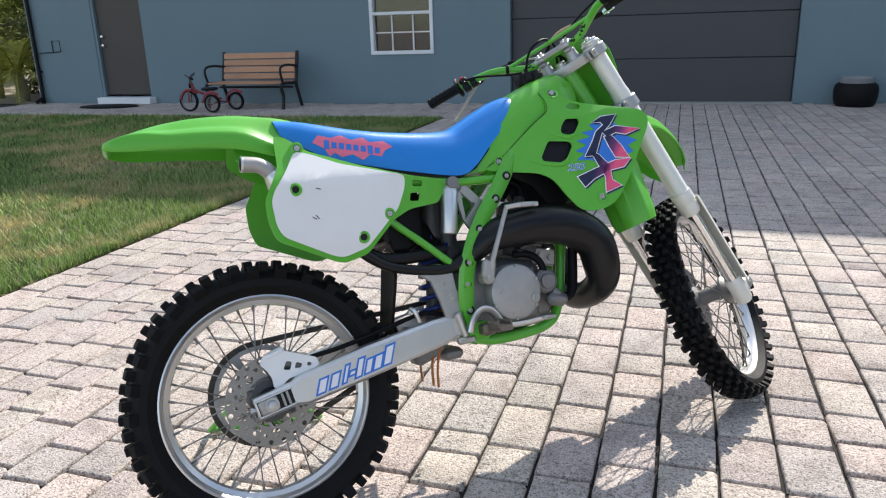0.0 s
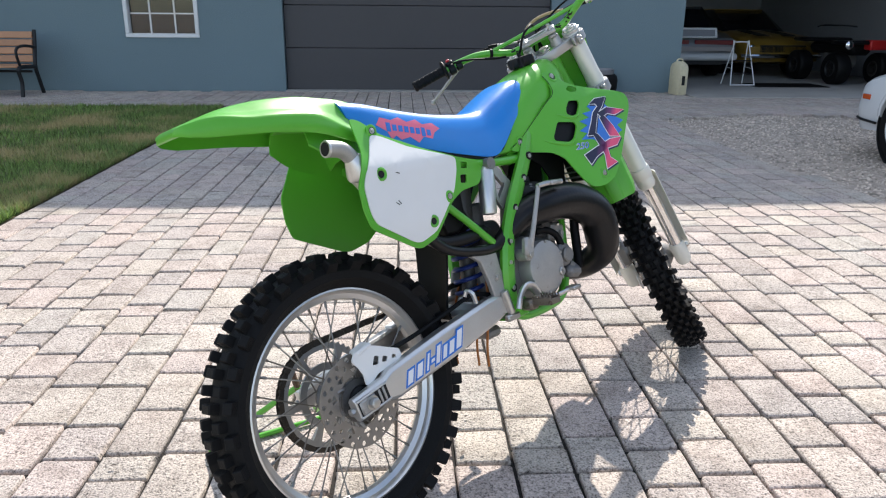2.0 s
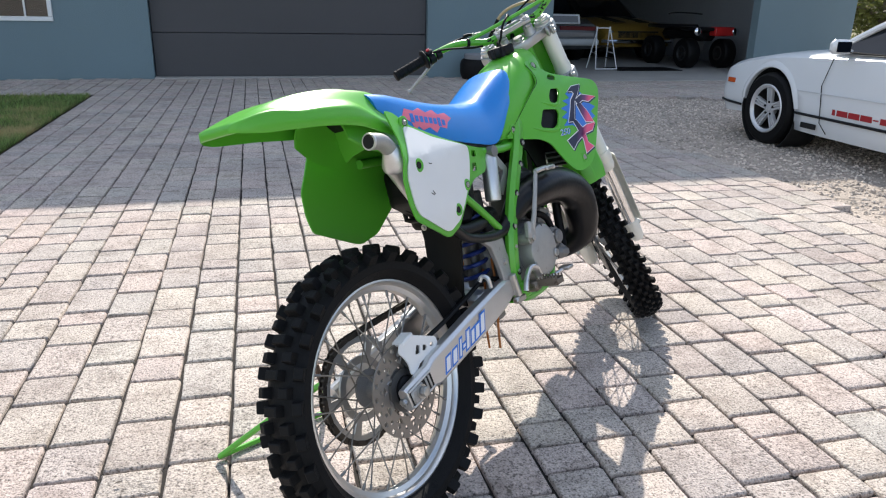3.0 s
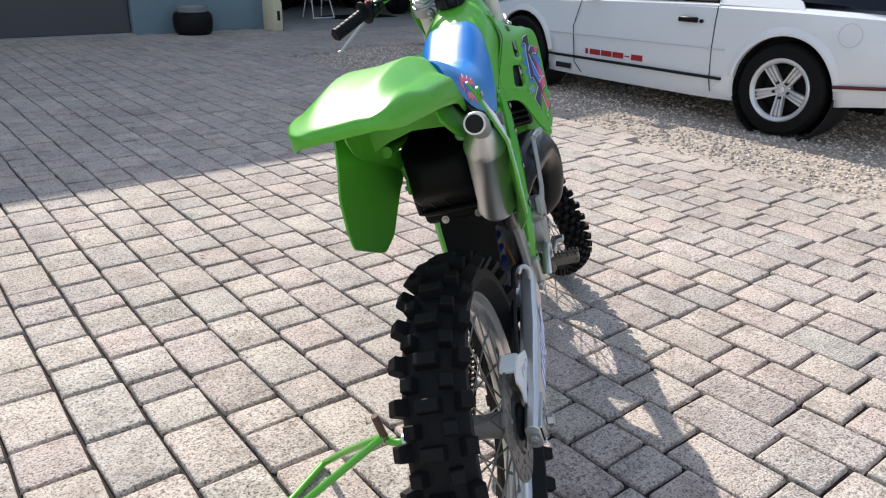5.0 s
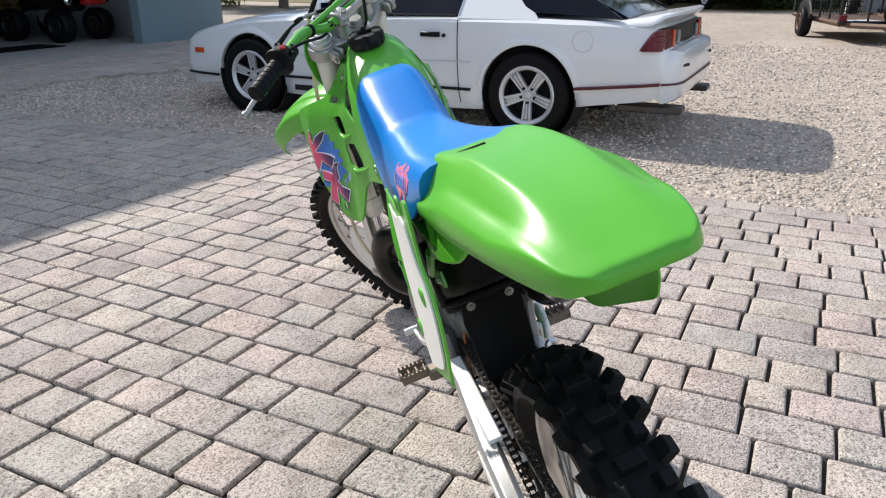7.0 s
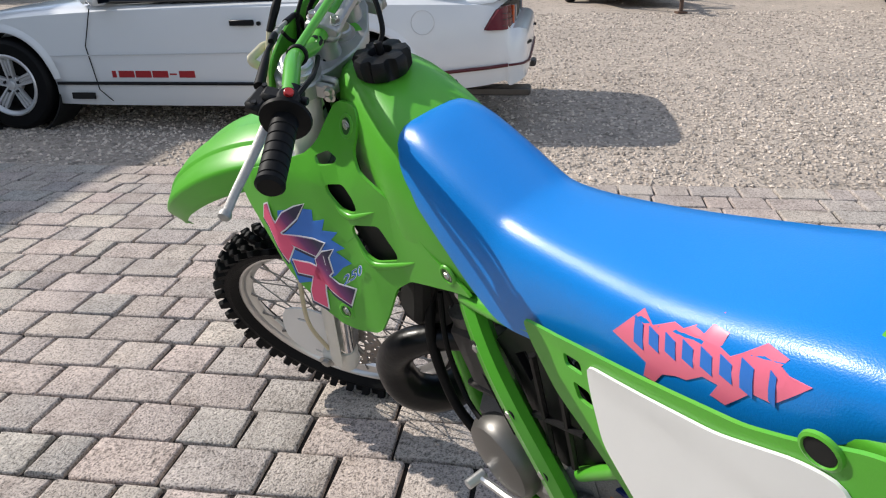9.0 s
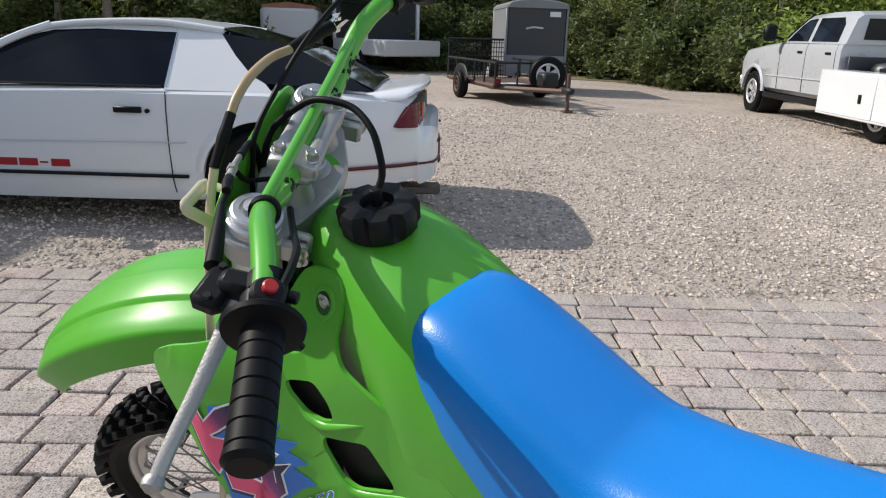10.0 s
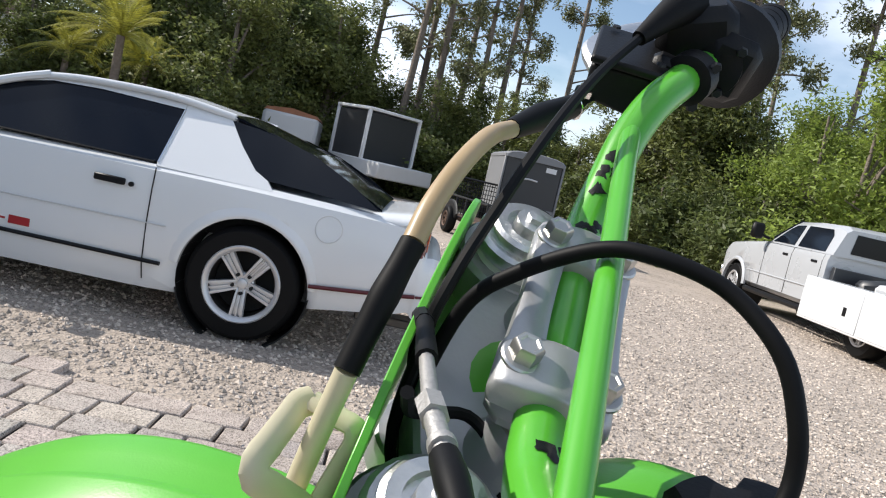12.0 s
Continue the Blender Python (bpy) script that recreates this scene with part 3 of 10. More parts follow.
for z in (1.06, 1.22):
    part("door_knob", Geo().cyl((x0 + 0.16, WALL_Y + 0.06, z), (x0 + 0.16, WALL_Y + 0.03, z), 0.014).lathe([(0.012, 0), (0.03, 0.012), (0.03, 0.03), (0.012, 0.045)], (x0 + 0.16, WALL_Y + 0.035, z), (0, -1, 0), 16),
         CHROME, d, "bright metal knob")

# window
w = thing("window_1", "white-framed sash window with a six-pane grille", "window", kind="structure")
x0, x1 = WIN_X
zb, zt = 0.79, 2.05
fr = Geo()
for cx, cz, sx, sz in (((x0 + x1) / 2, zb + 0.03, x1 - x0, 0.06), ((x0 + x1) / 2, zt - 0.03, x1 - x0, 0.06), (x0 + 0.03, (zb + zt) / 2, 0.06, zt - zb - 0.12), (x1 - 0.03, (zb + zt) / 2, 0.06, zt - zb - 0.12),
                       ((x0 + x1) / 2, 1.44, x1 - x0 - 0.12, 0.05)):
    fr.box((cx, WALL_Y + 0.05, cz), (sx, 0.14, sz), ch=0.006)
part("window_frame", fr, TRIM_WHITE, w)
for i in (1, 2):
    part("muntin", Geo().box((x0 + (x1 - x0) * i / 3, WALL_Y + 0.06, 1.13), (0.022, 0.02, 0.58)), TRIM_WHITE, w)
part("muntin", Geo().box(((x0 + x1) / 2, WALL_Y + 0.061, 1.14), (x1 - x0 - 0.14, 0.02, 0.022)), TRIM_WHITE, w)
for za, zc in ((zb + 0.06, 1.415), (1.465, zt - 0.06)):
    pn = part("pane", Geo().box(((x0 + x1) / 2, WALL_Y + 0.075, (za + zc) / 2), (x1 - x0 - 0.12, 0.005, zc - za)), GLASS, w)
    pn.visible_shadow = False

# closed sectional garage door
d = thing("garage_door_1", "closed dark charcoal sectional garage door", "garage door", kind="structure")
x0, x1 = GAR_X
for i in range(4):
    part("door_section", Geo().box(((x0 + x1) / 2, WALL_Y + 0.12, 0.33 + 0.635 * i), (x1 - x0 - 0.02, 0.045, 0.63), ch=0.008), DOOR_GREY, d)
part("door_seal", Geo().box(((x0 + x1) / 2, WALL_Y + 0.12, 0.007), (x1 - x0 - 0.02, 0.05, 0.012)), BLACK_RUBBER, d)
structure("apron", Geo().box(((x0 + x1) / 2, WALL_Y + 0.05, -0.01), (x1 - x0, 0.3, 0.05), ch=0.006), CONCRETE, "narrow concrete strip under the garage door", "threshold")
structure("apron_bay", Geo().box(((BAY_X[0] + BAY_X[1]) / 2, WALL_Y - 0.34, -0.015), (BAY_X[1] - BAY_X[0], 1.02, 0.05), ch=0.006), CONCRETE, "concrete apron before the open bay", "threshold")
# raised door at the head of the open bay
d = thing("garage_door_2", "raised sectional garage door under the ceiling of the open bay", "garage door", kind="structure")
for i in range(4):
    part("door_section", Geo().box((5.665, 12.6 + 0.64 * i, 3.2), (3.85, 0.63, 0.045), ch=0.008), DOOR_GREY, d)

# downpipe and cable on the wall's end
d = thing("downpipe", "black downpipe fixed at the end of the house wall", "downpipe")
part("pipe", Geo().tube([(-11.88, WALL_Y - 0.05, 5.2), (-11.88, WALL_Y - 0.05, 0.25), (-11.86, WALL_Y - 0.12, 0.1), (-11.8, WALL_Y - 0.3, 0.04)], 0.035, 10, 4), BLACK_PLASTIC, d)
for z in (0.6, 2.4, 4.6):
    part("bracket", Geo().box((-11.88, WALL_Y - 0.012, z), (0.12, 0.024, 0.03), ch=0.004), BLACK_PLASTIC, d)
d = thing("wall_cable", "thin black cable looped on the house wall", "cable")
part("cable", Geo().tube([(-11.82, WALL_Y - 0.012, 0.95), (-11.55, WALL_Y - 0.012, 0.96), (-11.3, WALL_Y - 0.012, 0.97), (-11.3, WALL_Y - 0.012, 1.17), (-11.48, WALL_Y - 0.012, 1.17), (-11.48, WALL_Y - 0.012, 0.97)], 0.008, 6), BLACK_RUBBER, d)

# ---- the motocross bike ----
# bike axes: x forwards from the rear axle, y to its left, z up from the tyres' foot
BIKE = Matrix.Translation((-0.7693, 1.5212, 0.0011)) @ pose(0, 0, 0, 0, 0, 41.5) @ pose(0, 0, 0, -17.0, 0, 0)
bike = thing("dirt_bike", "lime green motocross bike with blue seat leaning on a side stand", "motorcycle", BIKE)
RAKE, STEER, HEAD = radians(29), radians(36), Vector((0.9696, -0.0048, 1.1549))
ax_up = Vector((-math.sin(RAKE), 0, math.cos(RAKE)))
ax_f = Vector((math.cos(RAKE), 0, math.sin(RAKE))) * math.cos(STEER) + Vector((0, 1, 0)) * math.sin(STEER)
ax_l = ax_up.cross(ax_f)
FORK = Matrix.Translation(HEAD) @ Matrix((ax_f, ax_l, ax_up)).transposed().to_4x4() @ Matrix.Rotation(0.0073, 4, "Y") @ Matrix.Rotation(0.0115, 4, "X")
AXLE_F, AXLE_R = Vector((0.07, 0, -0.955)), Vector((0, -0.016, 0.335))


def bolt(name_parent, p, axis, r=0.007, h=0.006, mat_=STEEL, m=None, washer=True):
    """A hexagon bolt with its washer."""
    gg = Geo()
    ax = Vector(axis).normalized()
    if washer:
        gg.lathe([(r * 1.6, 0), (r * 1.6, 0.0015), (r * 0.6, 0.0016)], p, ax, 14)
    gg.lathe([(r, 0.0015), (r, h), (r * 0.82, h + 0.0012), (r * 0.3, h + 0.0012)], p, ax, 6)
    return part("bolt", gg, mat_, name_parent, m=m)


def wheel(name, r_out, r_rim, w_tyre, w_rim, knobs, rows, c, axis_m, disc_side):
    """Hub, rim, tyre with knobs, spokes and a drilled brake disc; the wheel turns about local y."""
    base = axis_m @ Matrix.Translation(c)
    yax = Vector((0, 1, 0))
    hub = part(name, Geo().lathe([(0.012, -0.075), (0.022, -0.072), (0.034, -0.062), (0.046, -0.05), (0.046, -0.044), (0.026, -0.034), (0.022, 0), (0.026, 0.034), (0.046, 0.044), (0.046, 0.05), (0.03, 0.062), (0.012, 0.075)],
                                 (0, 0, 0), yax, 28, m=base), CAST, bike, "cast alloy wheel hub")
    rr = r_rim
    prof = [(rr, w_rim / 2), (rr - 0.004, w_rim / 2 + 0.001), (rr - 0.010, w_rim / 2 - 0.004), (rr - 0.013, w_rim / 2 - 0.012), (rr - 0.024, w_rim / 2 - 0.018), (rr - 0.028, 0),
            (rr - 0.024, -w_rim / 2 + 0.018), (rr - 0.013, -w_rim / 2 + 0.012), (rr - 0.010, -w_rim / 2 + 0.004), (rr - 0.004, -w_rim / 2 - 0.001), (rr, -w_rim / 2), (rr - 0.006, -w_rim / 2 + 0.006), (rr - 0.016, 0), (rr - 0.006, w_rim / 2 - 0.006)]
    part("rim", Geo().lathe(prof, (0, 0, 0), yax, 72, closed=True, m=base), RIM, hub, "bright alloy rim")
    # tyre carcass
    r_c = r_out - 0.020
    hw = w_tyre / 2 - 0.006
    tp = [(rr - 0.004, -w_rim / 2 + 0.004), (rr + 0.008, -w_rim / 2 - 0.008), (rr + (r_c - rr) * 0.35, -hw), (rr + (r_c - rr) * 0.62, -hw), (rr + (r_c - rr) * 0.86, -hw * 0.78), (r_c, -hw * 0.4), (r_c + 0.001, 0)]
    tp += [(r, -h) for r, h in reversed(tp[:-1])]
    tg = Geo().lathe(tp, (0, 0, 0), yax, 96, closed=True, m=base)
    for off, ln, wd, tilt, ph in rows:
        h = 0.024
        l2, w2 = ln / 2, wd / 2
        v = [(-l2 * 1.15, -w2 * 1.1, -0.006), (l2 * 1.15, -w2 * 1.1, -0.006), (l2 * 1.15, w2 * 1.1, -0.006), (-l2 * 1.15, w2 * 1.1, -0.006),
             (-l2, -w2, h - 0.005), (l2, -w2, h - 0.005), (l2, w2, h - 0.005), (-l2, w2, h - 0.005),
             (-l2 * 0.8, -w2 * 0.85, h - 0.003), (l2 * 0.8, -w2 * 0.85, h - 0.003), (l2 * 0.8, w2 * 0.85, h - 0.003), (-l2 * 0.8, w2 * 0.85, h - 0.003)]
        f = [(0, 1, 5, 4), (1, 2, 6, 5), (2, 3, 7, 6), (3, 0, 4, 7), (4, 5, 9, 8), (5, 6, 10, 9), (6, 7, 11, 10), (7, 4, 8, 11), (8, 9, 10, 11)]
        me_k = mesh_from("knob", Geo().add(v, f), RUBBER, 30)
        for k in range(knobs):
            a = 2 * math.pi * (k + ph) / knobs
            rad = r_c - 0.5 * abs(off) ** 2 / hw * 0.62
            ob_k = new("knob", me_k)
            ob_k.parent = hub
            ob_k.matrix_local = base @ Matrix.Rotation(a, 4, "Y") @ Matrix.Translation((0, off, rad)) @ Matrix.Rotation(-tilt, 4, "X")
    part("tyre", tg, RUBBER, hub, "knobbly black off-road tyre", sharp=30)
    # 36 crossed spokes
    for i in range(36):
        side = 1 if i % 2 else -1
        a0 = 2 * math.pi * i / 36
        lead = (1 if (i // 2) % 2 else -1) * radians(38)
        p0 = Vector((0.043 * math.sin(a0 + lead), side * 0.047, 0.043 * math.cos(a0 + lead)))
        p1 = Vector(((rr - 0.022) * math.sin(a0), side * 0.006, (rr - 0.022) * math.cos(a0)))
        pd = (p1 - p0).normalized()
        gg = Geo().tube([p0, p1 - pd * 0.016], 0.0019, 5, m=base).tube([p1 - pd * 0.018, p1], 0.0034, 6, m=base)
        part("spoke", gg, SPOKE_STEEL, hub)
    # drilled disc
    y = disc_side * 0.062
    bm = bmesh.new()
    ro, ri = (0.108, 0.060) if name == "rear_wheel" else (0.12, 0.072)
    n = 60
    loops = [[(ro * math.cos(2 * math.pi * i / n), ro * math.sin(2 * math.pi * i / n)) for i in range(n)], [(ri * math.cos(2 * math.pi * i / n), ri * math.sin(2 * math.pi * i / n)) for i in range(n)]]
    for i in range(40):
        a = 2 * math.pi * i / 40
        r, rh = (ro - 0.0095, 0.0062) if i % 2 else (ro - 0.0245, 0.0052)
        loops.append([(r * math.cos(a) + rh * math.cos(b), r * math.sin(a) + rh * math.sin(b)) for b in (2 * math.pi * j / 8 for j in range(8))])
    for i in range(10):
        a, r = 2 * math.pi * (i + 0.5) / 10, ri + 0.0095
        loops.append([((r + du * 0.0062) * math.cos(a + dv * 0.15), (r + du * 0.0062) * math.sin(a + dv * 0.15)) for du, dv in ((1, -1), (1.1, 0), (1, 1), (0, 0.75), (-1, 0.1), (-1, -0.1), (0, -0.75))])
    dbm = panel(loops[0], loops[1:], lambda x, z: 1.0, 0.004, step=1.0, to3=lambda x, z, yy: Vector((x, y + (yy - 1.0), z)))
    dbm.transform(base)
    dg = Geo().bm(dbm)
    for i in range(6):
        a = 2 * math.pi * i / 6 + 0.2
        dg.tube([(0.044 * math.cos(a), y * 0.9, 0.044 * math.sin(a)), (0.062 * math.cos(a + 0.22), y, 0.062 * math.sin(a + 0.22)), ((ri + 0.004) * math.cos(a + 0.3), y, (ri + 0.004) * math.sin(a + 0.3))], 0.0065, 6, m=base)
    part("brake_disc", dg, DISC_STEEL, hub, "drilled steel brake disc")
    part("disc_carrier", Geo().lathe([(0.024, -0.004), (0.05, -0.004), (0.05, 0.0035), (0.024, 0.006)], (0, y, 0), (0, disc_side, 0), 30, closed=True, m=base), ENGINE_DARK, hub, "dark carrier ring of the disc")
    part("hub_seal", Geo().lathe([(0.034, 0.0), (0.034, 0.012), (0.028, 0.016), (0.01, 0.016)], (0, y, 0), (0, disc_side, 0), 24, m=base), BLACK_PLASTIC, hub)
    return hub, base


REAR_ROWS = [(0.0, 0.020, 0.036, 0.0, 0.0), (0.027, 0.021, 0.021, 0.28, 0.5), (-0.027, 0.021, 0.021, -0.28, 0.5), (0.047, 0.025, 0.020, 0.72, 0.06), (-0.047, 0.025, 0.020, -0.72, 0.06)]
FRONT_ROWS = [(0.012, 0.017, 0.014, 0.1, 0.0), (-0.012, 0.017, 0.014, -0.1, 0.0), (0.0, 0.015, 0.016, 0, 0.5), (0.026, 0.018, 0.013, 0.45, 0.5), (-0.026, 0.018, 0.013, -0.45, 0.5), (0.036, 0.019, 0.013, 0.8, 0.0), (-0.036, 0.019, 0.013, -0.8, 0.0)]
rear_hub, RB = wheel("rear_wheel", 0.337, 0.254, 0.118, 0.056, 29, REAR_ROWS, AXLE_R, Matrix.Identity(4), -1)
front_hub, FB = wheel("front_wheel", 0.347, 0.279, 0.092, 0.044, 42, FRONT_ROWS, AXLE_F, FORK, 1)

# rear sprocket with its teeth, and the chain
NT = 49
outer = []
for i in range(NT * 2):
    a = 2 * math.pi * i / (NT * 2)
    r = 0.128 if i % 2 else 0.121
    outer.append((r * math.cos(a), r * math.sin(a)))
holes = [[(0.06 * math.cos(2 * math.pi * j / 30), 0.06 * math.sin(2 * math.pi * j / 30)) for j in range(30)]]
for i in range(6):
    a0 = 2 * math.pi * i / 6
    arc = [a0 + 0.1 + 0.84 * j / 6 for j in range(7)]
    holes.append([(0.110 * math.cos(a), 0.110 * math.sin(a)) for a in arc] + [(0.078 * math.cos(a), 0.078 * math.sin(a)) for a in reversed(arc)])
sbm = panel(outer, holes, lambda x, z: 1.0, 0.006, step=1.0, to3=lambda x, z, yy: Vector((x, 0.071 + yy - 1.0, z)))
sbm.transform(RB)
part("sprocket", sbm, SPROCKET, rear_hub, "grimy alloy rear sprocket")
ROT_P = Vector((0.52, 0.055, 0.455))


def chain_path():
    """Points round the rear and front sprockets, evenly one link apart."""
    rr_, rf = 0.128, 0.034
    d = Vector((ROT_P.x, ROT_P.z)) - Vector((0, 0.335))
    base_a = math.atan2(d.y, d.x)
    off = math.acos((rr_ - rf) / d.length)
    pts = []
    for i in range(41):
        a = base_a + off + (2 * math.pi - 2 * off) * i / 40
        pts.append(Vector((rr_ * math.cos(a), 0.055, 0.335 + rr_ * math.sin(a))))
    for i in range(13):
        a = base_a - off + 2 * off * i / 12
        pts.append(Vector((ROT_P.x + rf * math.cos(a), 0.055, ROT_P.z + rf * math.sin(a))))
    pts.append(pts[0])
    return pts


pp = chain_path()
lens = [0.0]
for a, b in zip(pp, pp[1:]):
    lens.append(lens[-1] + (b - a).length)
n_links = int(lens[-1] / 0.0159) // 2 * 2


def along(s):
    s %= lens[-1]
    for i in range(len(pp) - 1):
        if lens[i + 1] >= s:
            return pp[i].lerp(pp[i + 1], (s - lens[i]) / max(1e-9, lens[i + 1] - lens[i]))
    return pp[-1]


cg = Geo()
for i in range(n_links):
    a, b = along(lens[-1] * i / n_links), along(lens[-1] * (i + 1) / n_links)
    w_ = 0.0075 if i % 2 else 0.0052
    d = (b - a).normalized()
    q = Matrix((d, Vector((0, 1, 0)), d.cross(Vector((0, 1, 0))))).transposed()
    for s in (-1, 1):
        cg.box((a + b) / 2 + Vector((0, s * w_, 0)), ((b - a).length + 0.0105, 0.002, 0.013), q, 0.004)
    cg.cyl(a - Vector((0, 0.009, 0)), a + Vector((0, 0.009, 0)), 0.0042, 8)
part("drive_chain", cg, CHAIN, bike, "oily dark drive chain")

# swingarm
arm_l = None
for s in (-1, 1):
    def ring(x, z, hh, y0, y1):
        return [Vector((x - 0.2 * dz, s * yy, z + dz)) for yy, dz in ((y0, -hh + 0.008), (y0 + 0.008, -hh), (y1 - 0.008, -hh), (y1, -hh + 0.008), (y1, hh - 0.008), (y1 - 0.008, hh), (y0 + 0.008, hh), (y0, hh - 0.008))]
    gg = Geo().loft([ring(-0.042, 0.327, 0.027, 0.098, 0.126), ring(0.05, 0.346, 0.029, 0.096, 0.126), ring(0.075, 0.351, 0.037, 0.09, 0.126), ring(0.25, 0.385, 0.039, 0.082, 0.122), ring(0.44, 0.417, 0.036, 0.07, 0.108), ring(0.5, 0.425, 0.03, 0.062, 0.098)])
    ob = part("swingarm_leg", gg, ALLOY, bike, "brushed alloy swingarm leg", bevel=0.002)
    arm_l = ob if s > 0 else arm_l
    if s < 0:
        arm_r = ob
    tilt_ = Matrix.Rotation(-0.2, 3, "Y")
    at = lambda u, w=0.0: (u - 0.2 * w, s * 0.127, 0.336 + 0.2 * u + w)
    # plate on the arm's face, black where the slot would be in shade
    part("axle_slot_shade", Geo().box(at(0.004), (0.084, 0.004, 0.038), tilt_, 0.001), DARK, ob, "near-black plate for the shade in the slot round the axle block")
    part("axle_block", Geo().box(at(-0.013), (0.046, 0.012, 0.034), tilt_, 0.004), COVER, ob)
    for w in (-0.0165, 0.0165):
        part("slot_rim", Geo().box(at(0.004, w * 1.15), (0.09, 0.008, 0.005), tilt_, 0.0015), ALLOY, ob)
    for u in (0.022, 0.034):
        part("slot_bridge", Geo().box(at(u), (0.006, 0.008, 0.032), tilt_, 0.001), COVER, ob)
    part("axle_washer", Geo().cyl((-0.006, s * 0.132, 0.335), (-0.006, s * 0.136, 0.335), 0.0165, 22), STEEL, ob)
    bolt(ob, (-0.006, s * 0.136, 0.335), (0, s, 0), 0.012, 0.012, washer=False)
    # solid black plug, its colour standing in for the shade in the bore
    part("axle_bore", Geo().cyl((-0.006, s * 0.142, 0.335), (-0.006, s * 0.1486, 0.335), 0.006, 12), DARK, ob)
    part("adjuster", Geo().cyl((0.03, s * 0.112, 0.341), (-0.055, s * 0.112, 0.324), 0.005, 10).cyl((-0.046, s * 0.112, 0.326), (-0.053, s * 0.112, 0.3245), 0.0095, 6), STEEL, ob)
part("swingarm_bridge", Geo().box((0.40, 0, 0.415), (0.055, 0.17, 0.06), Matrix.Rotation(-0.2, 3, "Y"), 0.012).cyl((0.505, -0.1, 0.425), (0.505, 0.1, 0.425), 0.026), ALLOY, bike)
part("chain_slider", Geo().box((0.36, 0.088, 0.452), (0.24, 0.03, 0.01), Matrix.Rotation(-0.19, 3, "Y"), 0.003).box((0.13, 0.1262, 0.3635), (0.27, 0.003, 0.052), Matrix.Rotation(-0.02, 3, "Z") @ Matrix.Rotation(-0.185, 3, "Y"), 0.001), WHITE_PLASTIC, bike, "white plastic chain slider plate")
part("hose_hook", Geo().tube([(0.395, -0.1, 0.455), (0.385, -0.103, 0.482), (0.38, -0.09, 0.49), (0.376, -0.082, 0.478)], 0.006, 8, 4), ALLOY, bike)
# brand script on the swingarm as slanted plain strokes
def arm_face(x, z, lift=0.0):
    y = 0.126 if x < 0.075 else 0.126 - (x - 0.075) * 0.025
    return Vector((x, -(y + lift), z))
for i, (u, wdt, hgt, dz) in enumerate([(0.0, 0.017, 0.030, 0), (0.027, 0.017, 0.030, 0), (0.052, 0.006, 0.038, 0.004), (0.066, 0.012, 0.007, 0), (0.083, 0.012, 0.040, 0.005), (0.103, 0.013, 0.030, 0), (0.124, 0.017, 0.030, 0), (0.149, 0.018, 0.042, 0.006)]):
    x = 0.118 + u * 1.18
    z = 0.352 + (x - 0.118) * 0.193 + dz
    sl = 0.35
    for mt, lift, grow, name_ in ((DECAL_BLUE, 0.0008, 0.0052, "script_shadow"), (DECAL_WHITE, 0.0016, 0.0, "script_stroke")):
        w2, h2 = wdt / 2 + grow, hgt / 2 + grow
        ol = [(x + a * w2 + b * h2 * sl, z + b * h2 + a * w2 * 0.19) for a, b in ((-1, -1), (1, -1), (1, 1), (-1, 1))]
        part(name_, Geo().slab([arm_face(a, b, lift - 0.001) for a, b in ol], (0, 0, 0), (0, -0.0008, 0)), mt, arm_r)

# rear brake caliper and its guard
part("rear_caliper", Geo().box((0.072, -0.075, 0.415), (0.07, 0.035, 0.04), Matrix.Rotation(0.35, 3, "Y"), 0.008).box((0.04, -0.07, 0.40), (0.05, 0.02, 0.05), Matrix.Rotation(-0.3, 3, "Y"), 0.006), CAST, bike)
cgd = panel(rounded([(-0.018, 0.428), (-0.008, 0.446), (0.010, 0.447), (0.03, 0.455), (0.118, 0.420), (0.123, 0.402), (0.10, 0.391), (0.045, 0.382), (0.024, 0.366), (0.008, 0.366), (0.006, 0.392), (-0.004, 0.412)], 0.006),
            [rounded([(0.035, 0.405), (0.045, 0.425), (0.058, 0.42), (0.052, 0.402)], 0.004), rounded([(0.062, 0.404), (0.068, 0.418), (0.082, 0.412), (0.078, 0.402)], 0.004), rounded([(0.092, 0.404), (0.095, 0.413), (0.106, 0.409), (0.103, 0.402)], 0.003)],
            lambda x, z: -0.104, 0.004)
part("caliper_guard", cgd, WHITE_PLASTIC, bike, "white plastic caliper guard", bevel=0.001)
part("caliper_guard_lip", Geo().box((0.022, -0.088, 0.447), (0.045, 0.036, 0.012), Matrix.Rotation(-0.3, 3, "Y"), 0.004), WHITE_PLASTIC, bike)
part("brake_hose", Geo().tube([(0.1, -0.09, 0.42), (0.2, -0.078, 0.43), (0.33, -0.07, 0.455), (0.42, -0.065, 0.47), (0.5, -0.07, 0.45)], 0.006, 8, 5), BLACK_RUBBER, bike)

# frame: one tube each
def tubes(name, sets, r, material=GREEN_PAINT, n=12, k=5, flat=1.0):
    for pts in sets:
        for s in (-1, 1):
            part(name, Geo().tube([(x, s * y, z) for x, y, z in pts], r, n, k, flat), material, bike)


